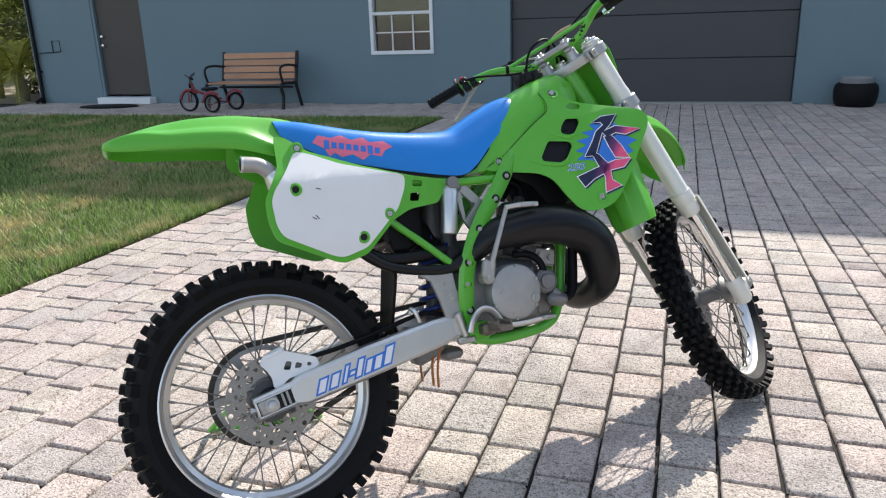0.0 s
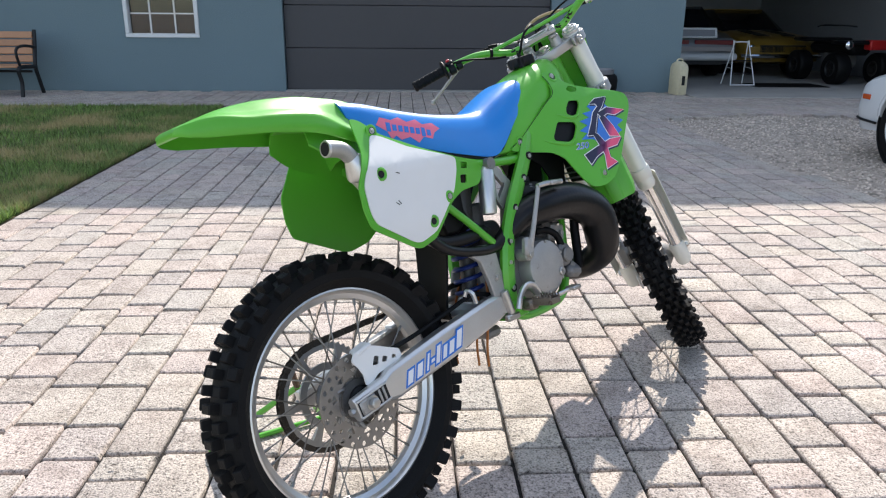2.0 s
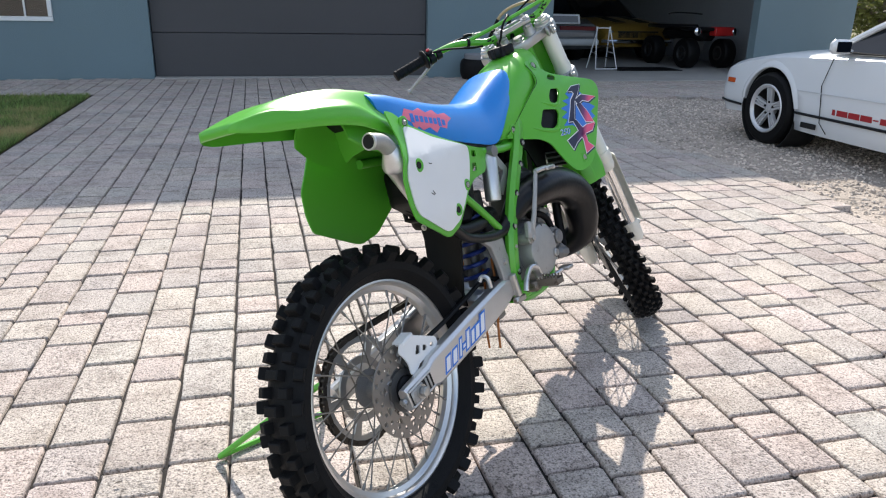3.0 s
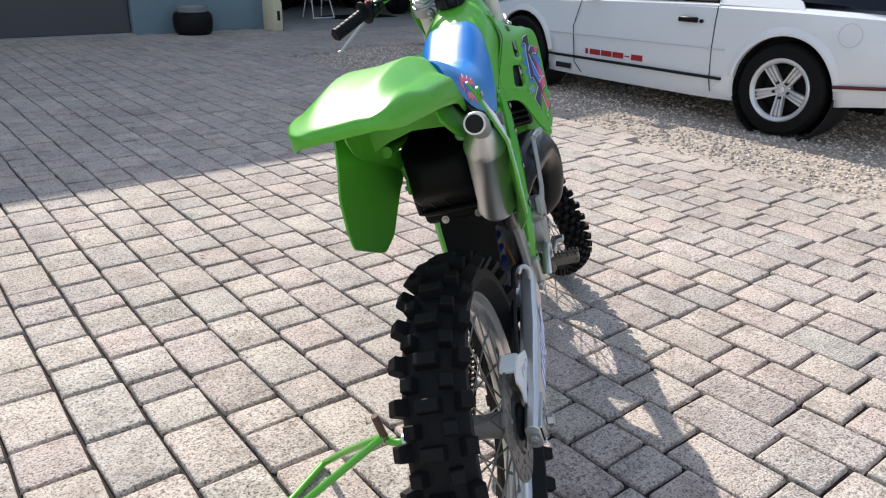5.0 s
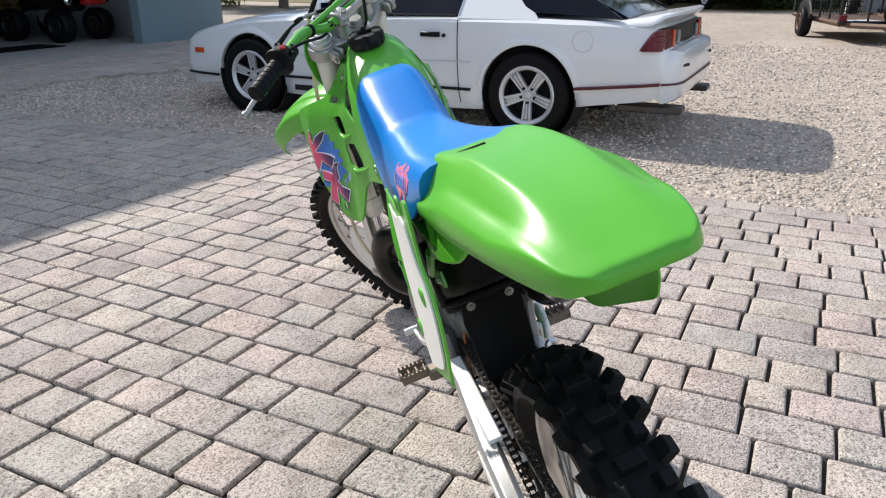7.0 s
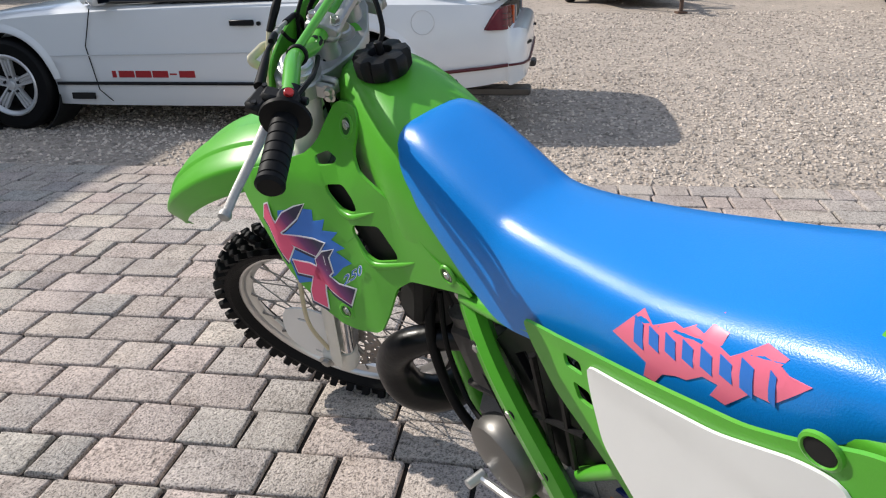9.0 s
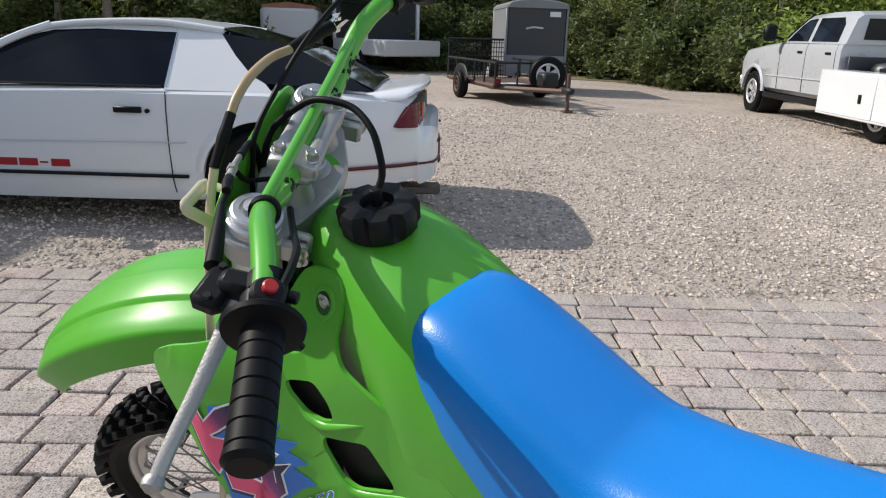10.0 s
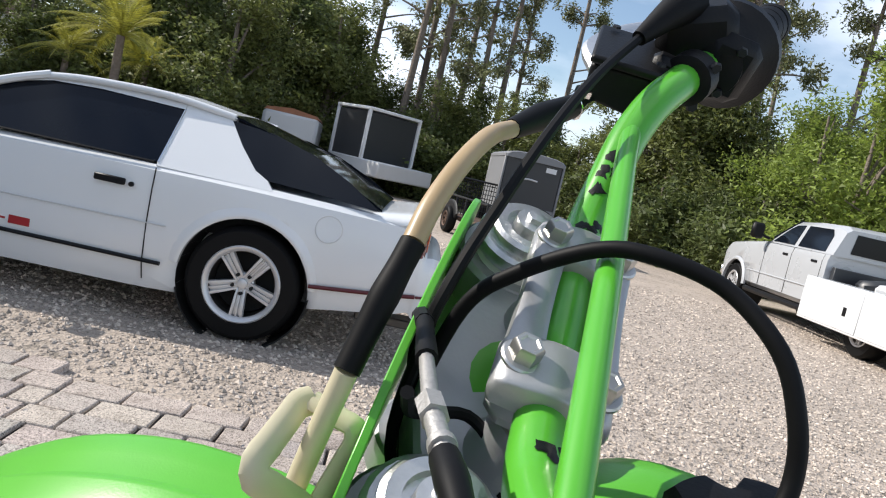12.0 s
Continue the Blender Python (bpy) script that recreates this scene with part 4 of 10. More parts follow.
LOW_TUBE = [(0.552, 0.104, 0.585), (0.535, 0.098, 0.50), (0.538, 0.088, 0.43), (0.56, 0.08, 0.39)]
for s, top_ in ((-1, [(0.742, 0.08, 0.87), (0.695, 0.092, 0.795), (0.602, 0.104, 0.68)]), (1, [(0.748, 0.040, 0.865), (0.70, 0.066, 0.80), (0.652, 0.088, 0.738), (0.602, 0.101, 0.676)])):
    part("frame_tube", Geo().tube([(x, s * y, z) for x, y, z in top_ + LOW_TUBE], 0.024, 8, 5, 0.75), GREEN_PAINT, bike)
tubes("frame_rail", [[(0.55, 0.08, 0.385), (0.60, 0.082, 0.368), (0.70, 0.075, 0.366), (0.78, 0.06, 0.374), (0.83, 0.045, 0.405), (0.865, 0.035, 0.5), (0.905, 0.025, 0.7), (0.95, 0.02, 0.93)]], 0.0145)
for s, y_ in ((-1, 0.095), (1, 0.086)):
    part("subframe_tube", Geo().tube([(0.30, s * (y_ - 0.003), 0.80), (0.36, s * y_, 0.722), (0.43, s * y_, 0.66), (0.505, s * y_, 0.592)], 0.010, 12, 5), GREEN_PAINT, bike)
for s, lift_ in ((-1, 0.0), (1, 0.014)):
    part("subframe_rail", Geo().tube([(0.20, s * 0.076, 0.848), (0.3, s * 0.08, 0.83 + lift_), (0.5, s * 0.082, 0.808 + 2 * lift_), (0.6, s * 0.082, 0.80 + lift_), (0.69, s * 0.078, 0.80)], 0.012, 12, 5), GREEN_PAINT, bike)
tubes("tank_rail", [[(0.66, 0.06, 0.80), (0.8, 0.045, 0.88), (0.93, 0.02, 0.98)]], 0.018)
for s in (-1, 1):
    for p in ((0.70, 0.111, 0.80), (0.655, 0.116, 0.742), (0.592, 0.122, 0.668), (0.548, 0.121, 0.585), (0.536, 0.117, 0.53), (0.537, 0.110, 0.46)):
        y_f = p[1] if s < 0 or p[2] < 0.6 else p[1] - {0.80: 0.027, 0.742: 0.011, 0.668: 0.003}[p[2]]
        # black disc in place of the shade in the bolt's recess
        part("bolt_recess", Geo().cyl((p[0], s * (y_f - 0.008), p[2]), (p[0], s * (y_f - 0.0005), p[2]), 0.012, 16), DARK, bike)
        bolt(bike, (p[0], s * (y_f - 0.004), p[2]), (0, s, 0), 0.0065, 0.005)
part("head_tube", Geo().cyl(HEAD - ax_up * 0.26, HEAD - ax_up * 0.05, 0.032, 20), GREEN_PAINT, bike)
part("bash_plate", Geo().box((0.67, 0, 0.362), (0.22, 0.11, 0.006), ch=0.002), GREEN_PAINT, bike)

# engine
eng = part("engine", Geo().box((0.645, 0, 0.485), (0.27, 0.17, 0.19), Matrix.Rotation(0.08, 3, "Y"), 0.03).box((0.77, 0, 0.45), (0.12, 0.13, 0.14), None, 0.035).box((0.54, 0, 0.5), (0.1, 0.12, 0.13), None, 0.025), CAST, bike, "cast alloy engine case")
part("clutch_cover", Geo().lathe([(0.074, -0.02), (0.076, 0.02), (0.074, 0.026), (0.066, 0.030), (0.03, 0.032), (0.01, 0.032)], (0.670, -0.10, 0.487), (0.02, -1, 0), 40), COVER, eng, "worn round cast clutch cover")
for i in range(6):
    a = 2 * math.pi * i / 6 + 0.4
    bolt(eng, (0.668 + 0.071 * math.cos(a), -0.125, 0.487 + 0.071 * math.sin(a)), (0, -1, 0), 0.005, 0.005, washer=False)
part("cover_bolt", Geo().cyl((0.722, -0.128, 0.462), (0.722, -0.137, 0.462), 0.012, 16, 0.002).cyl((0.722, -0.136, 0.462), (0.722, -0.139, 0.462), 0.006, 6), STEEL, eng)
part("power_valve_box", Geo().box((0.80, -0.062, 0.565), (0.07, 0.03, 0.05), Matrix.Rotation(0.2, 3, "Y"), 0.006).cyl((0.785, -0.075, 0.57), (0.785, -0.084, 0.57), 0.009, 6).cyl((0.815, -0.075, 0.56), (0.815, -0.084, 0.56), 0.009, 6), COVER, eng)
part("clutch_arm", Geo().cyl((0.722, -0.07, 0.575), (0.722, -0.085, 0.60), 0.012, 12).tube([(0.722, -0.085, 0.598), (0.75, -0.09, 0.607), (0.785, -0.09, 0.60)], 0.006, 8, 3), ENGINE_DARK, eng)
part("pump_hose", Geo().tube([(0.775, -0.105, 0.525), (0.765, -0.10, 0.56), (0.735, -0.09, 0.582), (0.70, -0.08, 0.585)], 0.010, 10, 4), BLACK_RUBBER, eng)
part("water_pump", Geo().cyl((0.775, -0.05, 0.50), (0.775, -0.115, 0.50), 0.034, 24, 0.006).cyl((0.775, -0.11, 0.50), (0.775, -0.128, 0.50), 0.022, 20, 0.004).tube([(0.79, -0.1, 0.47), (0.815, -0.1, 0.45), (0.83, -0.09, 0.44)], 0.016, 12, 4), CAST, eng)
part("pump_cap", Geo().box((0.80, -0.105, 0.445), (0.062, 0.04, 0.036), Matrix.Rotation(0.2, 3, "Y"), 0.012), CAST, eng)
part("gearbox_cover", Geo().lathe([(0.072, 0), (0.074, 0.03), (0.066, 0.042), (0.04, 0.047), (0.012, 0.048)], (0.695, 0.07, 0.485), (0, 1, 0), 36), IGNITION, eng, "cast ignition cover")
part("sprocket_cover", Geo().box((0.545, 0.085, 0.47), (0.11, 0.035, 0.1), Matrix.Rotation(0.3, 3, "Y"), 0.014), CAST, eng)
cyl_m = Matrix.Translation((0.745, 0, 0.562)) @ Matrix.Rotation(radians(14), 4, "Y")
part("cylinder", Geo().box((0, 0, 0.06), (0.125, 0.128, 0.15), None, 0.022, cyl_m).box((0, 0, 0.005), (0.13, 0.135, 0.014), None, 0.004, cyl_m).box((0.075, -0.02, 0.03), (0.06, 0.075, 0.07), None, 0.016, cyl_m).box((0, -0.055, 0.04), (0.07, 0.045, 0.05), None, 0.012, cyl_m), ENGINE_DARK, eng)
part("cylinder_head", Geo().lathe([(0.064, 0), (0.066, 0.02), (0.05, 0.036), (0.018, 0.04), (0.014, 0.058), (0.006, 0.06)], cyl_m @ Vector((0, 0, 0.128)), cyl_m.to_3x3() @ Vector((0, 0, 1)), 24), ENGINE_DARK, eng)
for i in range(6):
    a = 2 * math.pi * i / 6
    bolt(eng, cyl_m @ Vector((0.055 * math.cos(a), 0.055 * math.sin(a), 0.146)), cyl_m.to_3x3() @ Vector((0, 0, 1)), 0.007, 0.008)
part("plug_cap", Geo().tube([cyl_m @ Vector((0, 0, 0.18)), cyl_m @ Vector((0, 0, 0.21)), cyl_m @ Vector((-0.03, 0.0, 0.225)), (0.68, 0.02, 0.84)], [0.011, 0.011, 0.008, 0.0035], 10, 4), BLACK_RUBBER, eng)
part("carburettor", Geo().cyl((0.47, 0, 0.62), (0.61, 0, 0.61), 0.033, 20).cyl((0.545, 0, 0.53), (0.545, 0, 0.70), 0.028, 20, 0.004).box((0.545, -0.032, 0.60), (0.045, 0.03, 0.06), None, 0.008), ENGINE_DARK, eng)
for z0, y0 in ((0.55, -0.05), (0.53, -0.02), (0.56, 0.05)):
    part("breather_hose", Geo().tube([(0.545, y0 * 0.5, 0.56), (0.5, y0, 0.5), (0.47, y0 * 1.3, 0.42), (0.44, y0 * 1.3, 0.33), (0.435, y0 * 1.2, 0.27)], 0.0035, 6, 4), RUST, eng, "aged orange overflow hose")
part("coolant_hose", Geo().tube([(0.83, -0.09, 0.44), (0.87, -0.08, 0.46), (0.895, -0.07, 0.56), (0.9, -0.08, 0.64)], 0.014, 12, 5), BLACK_RUBBER, eng)
part("coolant_hose", Geo().tube([(0.73, 0.0, 0.745), (0.78, 0.02, 0.79), (0.84, 0.05, 0.83), (0.88, 0.055, 0.86)], 0.013, 12, 5), BLACK_RUBBER, eng)
part("coolant_hose", Geo().tube([(0.865, 0.055, 0.70), (0.862, 0.078, 0.64), (0.85, 0.088, 0.57), (0.83, 0.09, 0.50), (0.79, 0.085, 0.45)], 0.009, 10, 5), BLACK_RUBBER, eng)
part("control_cable", Geo().tube([(0.81, 0.06, 0.74), (0.80, 0.082, 0.66), (0.785, 0.09, 0.585), (0.74, 0.098, 0.548), (0.66, 0.10, 0.54)], 0.0045, 8, 5), BLACK_RUBBER, eng)
part("ignition_lead", Geo().tube([(0.66, 0.08, 0.55), (0.74, 0.06, 0.6), (0.79, 0.05, 0.68), (0.82, 0.045, 0.8)], 0.006, 8, 5), BLACK_RUBBER, eng)

# kick starter
ks = part("kick_starter", Geo().tube([(0.585, -0.125, 0.545), (0.597, -0.142, 0.56), (0.61, -0.15, 0.60), (0.640, -0.152, 0.665), (0.664, -0.152, 0.716)], [0.009, 0.0085, 0.0072, 0.0064, 0.0062], 10, 0, 0.75).cyl((0.59, -0.10, 0.538), (0.59, -0.14, 0.538), 0.017, 18, 0.003)
          .box((0.592, -0.137, 0.56), (0.036, 0.022, 0.05), Matrix.Rotation(0.25, 3, "Y"), 0.006), COVER, bike, "folded alloy kick starter")
part("kick_pedal", Geo().tube([(0.660, -0.152, 0.714), (0.70, -0.157, 0.716), (0.75, -0.165, 0.712)], 0.0075, 8, 3).box((0.725, -0.161, 0.714), (0.045, 0.02, 0.012), None, 0.003), STEEL, ks)
bolt(ks, (0.59, -0.14, 0.538), (0, -1, 0), 0.009, 0.008)

# brake pedal, gear lever, pegs
part("brake_pedal", Geo().tube([(0.52, -0.128, 0.405), (0.532, -0.13, 0.435), (0.556, -0.132, 0.458), (0.585, -0.132, 0.452), (0.605, -0.13, 0.425), (0.62, -0.13, 0.408), (0.67, -0.132, 0.402), (0.735, -0.135, 0.405)], [0.011, 0.012, 0.012, 0.012, 0.011, 0.009, 0.009, 0.008], 10, 5, 0.7), ALLOY, bike, "curved alloy brake pedal")
part("pedal_tip", Geo().box((0.745, -0.142, 0.408), (0.035, 0.035, 0.012), None, 0.003), STEEL, bike)
part("gear_lever", Geo().tube([(0.62, 0.115, 0.445), (0.66, 0.122, 0.43), (0.72, 0.125, 0.42), (0.745, 0.13, 0.425)], 0.007, 8, 4).cyl((0.745, 0.118, 0.425), (0.745, 0.155, 0.425), 0.009, 12, 0.002), ALLOY, bike, "alloy gear lever")
for s in (-1, 1):
    pg = Geo()
    for dx in (-0.018, 0.018):
        pg.box((0.585 + dx, s * 0.172, 0.412), (0.005, 0.064, 0.020), None, 0.001)
        for k in range(7):
            pg.box((0.585 + dx, s * (0.143 + 0.0097 * k), 0.4245), (0.0045, 0.005, 0.008), None, 0.0012)
    for k in range(4):
        pg.box((0.585, s * (0.147 + 0.018 * k), 0.410), (0.036, 0.005, 0.016), None, 0.001)
    pg.box((0.57, s * 0.122, 0.405), (0.036, 0.045, 0.03), None, 0.006)
    part("footpeg", pg, PEG_STEEL, bike, "toothed worn steel footpeg")
    part("peg_bracket", Geo().box((0.55, s * 0.098, 0.40), (0.07, 0.02, 0.05), None, 0.006), GREEN_PAINT, bike)

# exhaust: expansion chamber and silencer
part("expansion_chamber", Geo().tube([(0.80, 0.0, 0.60), (0.86, 0.055, 0.618), (0.92, 0.105, 0.602), (0.968, 0.122, 0.545), (0.968, 0.112, 0.472), (0.950, 0.055, 0.430), (0.948, -0.03, 0.432), (0.953, -0.105, 0.468), (0.95, -0.125, 0.52), (0.93, -0.13, 0.59), (0.87, -0.125, 0.635), (0.79, -0.122, 0.655), (0.70, -0.115, 0.655), (0.62, -0.105, 0.64), (0.56, -0.095, 0.60), (0.50, -0.09, 0.578), (0.42, -0.095, 0.585), (0.34, -0.10, 0.606), (0.285, -0.107, 0.64), (0.255, -0.112, 0.672)],
                                 [0.021, 0.024, 0.029, 0.034, 0.036, 0.037, 0.040, 0.045, 0.052, 0.055, 0.056, 0.054, 0.05, 0.04, 0.026, 0.016, 0.013, 0.013, 0.014, 0.015], 20, 6), PIPE_BLACK, bike, "black painted two-stroke expansion chamber")
for k in range(2):
    part("pipe_spring", Geo().tube([(0.78 + 0.02 * k + 0.012 * math.sin(j * 1.9) * 0.4, -0.055 + 0.008 * math.cos(j * 1.9), 0.57 + 0.004 * j) for j in range(12)], 0.0018, 5), STEEL, bike)
S0_, S1_ = Vector((0.30, -0.086, 0.625)), Vector((0.085, -0.138, 0.848))
sd = (S0_ - S1_).normalized()
sil = part("silencer", Geo().lathe([(0.016, -0.03), (0.034, 0.0), (0.038, 0.008), (0.038, 0.012), (0.036, 0.015), (0.036, 0.215), (0.038, 0.218), (0.038, 0.227), (0.03, 0.24), (0.014, 0.25)], S1_, sd, 28), ALLOY, bike, "brushed alloy silencer")
part("tail_pipe", Geo().tube([S1_ + sd * 0.02, S1_ - sd * 0.006, (0.064, -0.1415, 0.874), (0.046, -0.143, 0.888), (0.024, -0.144, 0.893), (0.004, -0.145, 0.895)], 0.0182, 18, 5), COVER, sil, "dull steel tail pipe")
t_end, t_dir = Vector((0.004, -0.145, 0.895)), Vector((-0.020, -0.001, 0.002)).normalized()
part("tail_lip", Geo().lathe([(0.0152, -0.004), (0.0186, -0.004), (0.0190, 0.0), (0.0182, 0.0016), (0.0152, 0.0016)], t_end, t_dir, 22, closed=True), ALLOY, sil)
# black disc closes the pipe end in place of a shaded bore
part("tail_bore", Geo().cyl(t_end - t_dir * 0.002, t_end + t_dir * 0.0012, 0.0155, 20), DARK, sil)

# shock, reservoir, airbox, mudflap
part("shock_body", Geo().cyl((0.475, 0, 0.44), (0.52, 0, 0.80), 0.022, 18).cyl((0.50, 0, 0.66), (0.52, 0, 0.80), 0.031, 20, 0.004), ENGINE_DARK, bike)
part("shock_spring", Geo().tube([(0.478 + 0.026 * j / 100 + 0.039 * math.cos(j * 0.42), 0.039 * math.sin(j * 0.42), 0.455 + 0.21 * j / 100) for j in range(101)], 0.0062, 8), SPRING_BLUE, bike, "dark blue coil spring")
part("shock_reservoir", Geo().lathe([(0.012, -0.002), (0.021, 0), (0.0225, 0.006), (0.0225, 0.115), (0.018, 0.122), (0.012, 0.13)], (0.517, -0.088, 0.668), (0.17, 0, 1), 24), ALLOY, bike, "alloy shock reservoir")
part("reservoir_mount", Geo().cyl((0.541, -0.11, 0.80), (0.541, -0.06, 0.80), 0.016, 18).box((0.55, -0.075, 0.79), (0.05, 0.03, 0.03), None, 0.008), CAST, bike)
part("shock_mount", panel([(0.551, 0.797), (0.577, 0.801), (0.633, 0.742), (0.612, 0.70), (0.583, 0.672), (0.566, 0.70), (0.557, 0.755)], [[(0.570, 0.775), (0.606, 0.733), (0.575, 0.700)]], lambda x, z: -0.082, 0.012), COVER, bike, "triangular cast shock bracket", bevel=0.002)
part("airbox", Geo().loft([[Vector((x, y * w_, z)) for y, z in ((-1, zb_), (1, zb_), (1, zt_), (-1, zt_))] for x, w_, zb_, zt_ in ((0.255, 0.05, 0.735, 0.79), (0.275, 0.072, 0.715, 0.81), (0.31, 0.083, 0.70, 0.83), (0.352, 0.085, 0.675, 0.84), (0.36, 0.085, 0.635, 0.845), (0.40, 0.085, 0.635, 0.85), (0.46, 0.06, 0.66, 0.80))]), BLACK_RUBBER, bike, "black plastic airbox", bevel=0.012)
part("airbox_side", mirror_y(panel([(0.64, 0.748), (0.60, 0.79), (0.55, 0.80), (0.50, 0.79), (0.44, 0.72), (0.45, 0.64), (0.50, 0.60), (0.568, 0.55), (0.595, 0.60), (0.61, 0.70)], [[(0.60, 0.745), (0.572, 0.765), (0.56, 0.735), (0.582, 0.705)]], lambda x, z: -0.078, 0.012)), BLACK_PLASTIC, bike, "black ribbed airbox side", bevel=0.003)
for x0_, z0_, x1_, z1_ in ((0.535, 0.79, 0.55, 0.60), (0.49, 0.77, 0.505, 0.61), (0.465, 0.70, 0.57, 0.665)):
    part("airbox_rib", Geo().tube([(x0_, 0.092, z0_), (x1_, 0.092, z1_)], 0.005, 6), BLACK_PLASTIC, bike)
part("intake_boot", Geo().tube([(0.42, -0.01, 0.70), (0.46, 0, 0.67), (0.50, 0, 0.63)], [0.055, 0.045, 0.035], 16, 3), BLACK_RUBBER, bike)
part("airbox_lip", Geo().tube([(0.345, -0.088, 0.80), (0.345, -0.088, 0.69), (0.345, -0.07, 0.668), (0.345, 0.07, 0.668), (0.345, 0.088, 0.69), (0.345, 0.088, 0.80)], 0.007, 8, 2), BLACK_PLASTIC, bike)
for y_ in (-0.05, -0.018, 0.018, 0.05):
    part("airbox_rib", Geo().tube([(0.262, y_ * 0.9, 0.742), (0.305, y_, 0.704), (0.345, y_, 0.680)], 0.004, 6), BLACK_PLASTIC, bike)
part("seat_bracket", Geo().box((0.30, 0.080, 0.745), (0.028, 0.008, 0.03), Matrix.Rotation(0.3, 3, "Y"), 0.002), GREEN_PAINT, bike)
bolt(bike, (0.30, 0.085, 0.745), (-0.4, 1, 0), 0.006, 0.005)
part("airbox_tray", Geo().tube([(0.27, -0.088, 0.66), (0.33, -0.09, 0.627), (0.42, -0.085, 0.622), (0.50, -0.07, 0.628)], 0.017, 10, 4), BLACK_PLASTIC, bike)
mf = Geo().loft([[Vector((x + dx, s, z)) for s, dx in ((-w_, 0), (-w_ * 0.5, 0.012), (0, 0.016), (w_ * 0.5, 0.012), (w_, 0), (w_, 0.008), (0, 0.024), (-w_, 0.008))] for x, w_, z in ((0.355, 0.055, 0.66), (0.365, 0.06, 0.61), (0.352, 0.056, 0.54), (0.335, 0.05, 0.46), (0.345, 0.046, 0.42))])
part("mud_flap", mf, BLACK_RUBBER, bike, "black rubber mud flap ahead of the rear wheel")
for y in (-0.036, 0.04):
    bolt(bike, (0.352, y, 0.645), (-1, 0, 0), 0.0055, 0.005)
part("linkage", Geo().box((0.44, 0, 0.36), (0.1, 0.06, 0.045), Matrix.Rotation(-0.3, 3, "Y"), 0.012).box((0.5, 0, 0.345), (0.06, 0.09, 0.03), None, 0.01), CAST, bike)
part("pivot_plate", Geo().slab([(x, -0.09, z) for x, z in ((0.412, 0.597), (0.505, 0.590), (0.512, 0.52), (0.53, 0.48), (0.525, 0.42), (0.50, 0.395), (0.475, 0.43), (0.462, 0.495), (0.443, 0.552), (0.415, 0.572))], (0, -0.008, 0), (0, 0.008, 0)), COVER, bike, bevel=0.003)
for x, z in ((0.433, 0.583), (0.488, 0.577), (0.492, 0.50)):
    bolt(bike, (x, -0.098, z), (0, -1, 0), 0.007, 0.005)
part("brake_cylinder", Geo().cyl((0.515, -0.105, 0.395), (0.50, -0.105, 0.46), 0.011, 14, 0.002).box((0.515, -0.105, 0.385), (0.05, 0.018, 0.018), None, 0.004), STEEL, bike)


# ---- bodywork ----
def y_panel(x, z):
    return -(0.172 - 0.2 * (x - 0.114) - 0.37 * max(0, z - 0.84) - 0.12 * max(0, 0.70 - z))


PANEL = rounded([(0.088, 0.955), (0.118, 0.948), (0.165, 0.912), (0.29, 0.868), (0.418, 0.832), (0.538, 0.81), (0.498, 0.753), (0.411, 0.745), (0.361, 0.724), (0.277, 0.648), (0.216, 0.634), (0.193, 0.64), (0.054, 0.707), (0.04, 0.748), (0.038, 0.801), (0.082, 0.877), (0.085, 0.92)], 0.012)
P_VENTS = [rounded([(0.429, 0.819), (0.458, 0.815), (0.455, 0.799), (0.426, 0.802)], 0.005), rounded([(0.418, 0.786), (0.446, 0.784), (0.439, 0.763), (0.413, 0.765)], 0.005)]
PLATE = rounded([(0.13, 0.914), (0.166, 0.905), (0.235, 0.876), (0.408, 0.832), (0.402, 0.80), (0.376, 0.751), (0.277, 0.664), (0.212, 0.648), (0.185, 0.656), (0.070, 0.715), (0.057, 0.742), (0.053, 0.799), (0.065, 0.824), (0.096, 0.862)], 0.014)


PANEL_L = rounded([(0.088, 0.975), (0.118, 0.968), (0.165, 0.945), (0.211, 0.926), (0.281, 0.911), (0.345, 0.898), (0.436, 0.880), (0.522, 0.860), (0.508, 0.834), (0.47, 0.79), (0.42, 0.762), (0.361, 0.725), (0.277, 0.658), (0.216, 0.644), (0.193, 0.65), (0.054, 0.712), (0.04, 0.755), (0.038, 0.815), (0.082, 0.897), (0.085, 0.94)], 0.012)
PLATE_L = rounded([(0.13, 0.934), (0.166, 0.930), (0.235, 0.903), (0.40, 0.872), (0.398, 0.835), (0.386, 0.775), (0.30, 0.69), (0.277, 0.672), (0.212, 0.656), (0.185, 0.664), (0.070, 0.724), (0.057, 0.75), (0.053, 0.81), (0.065, 0.84), (0.096, 0.88)], 0.014)


def ring_hole(c, r, n=12):
    return [(c[0] + r * math.cos(2 * math.pi * i / n), c[1] + r * math.sin(2 * math.pi * i / n)) for i in range(n)]


HOLES = [(0.114, 0.821), (0.269, 0.69)]
def y_left(x, z):
    return -(float(np.interp(x, [0.03, 0.10, 0.18, 0.32, 0.45, 0.55], [0.130, 0.130, 0.128, 0.119, 0.108, 0.097])) - 0.08 * max(0, z - 0.88) + 0.10 * max(0, 0.86 - z))


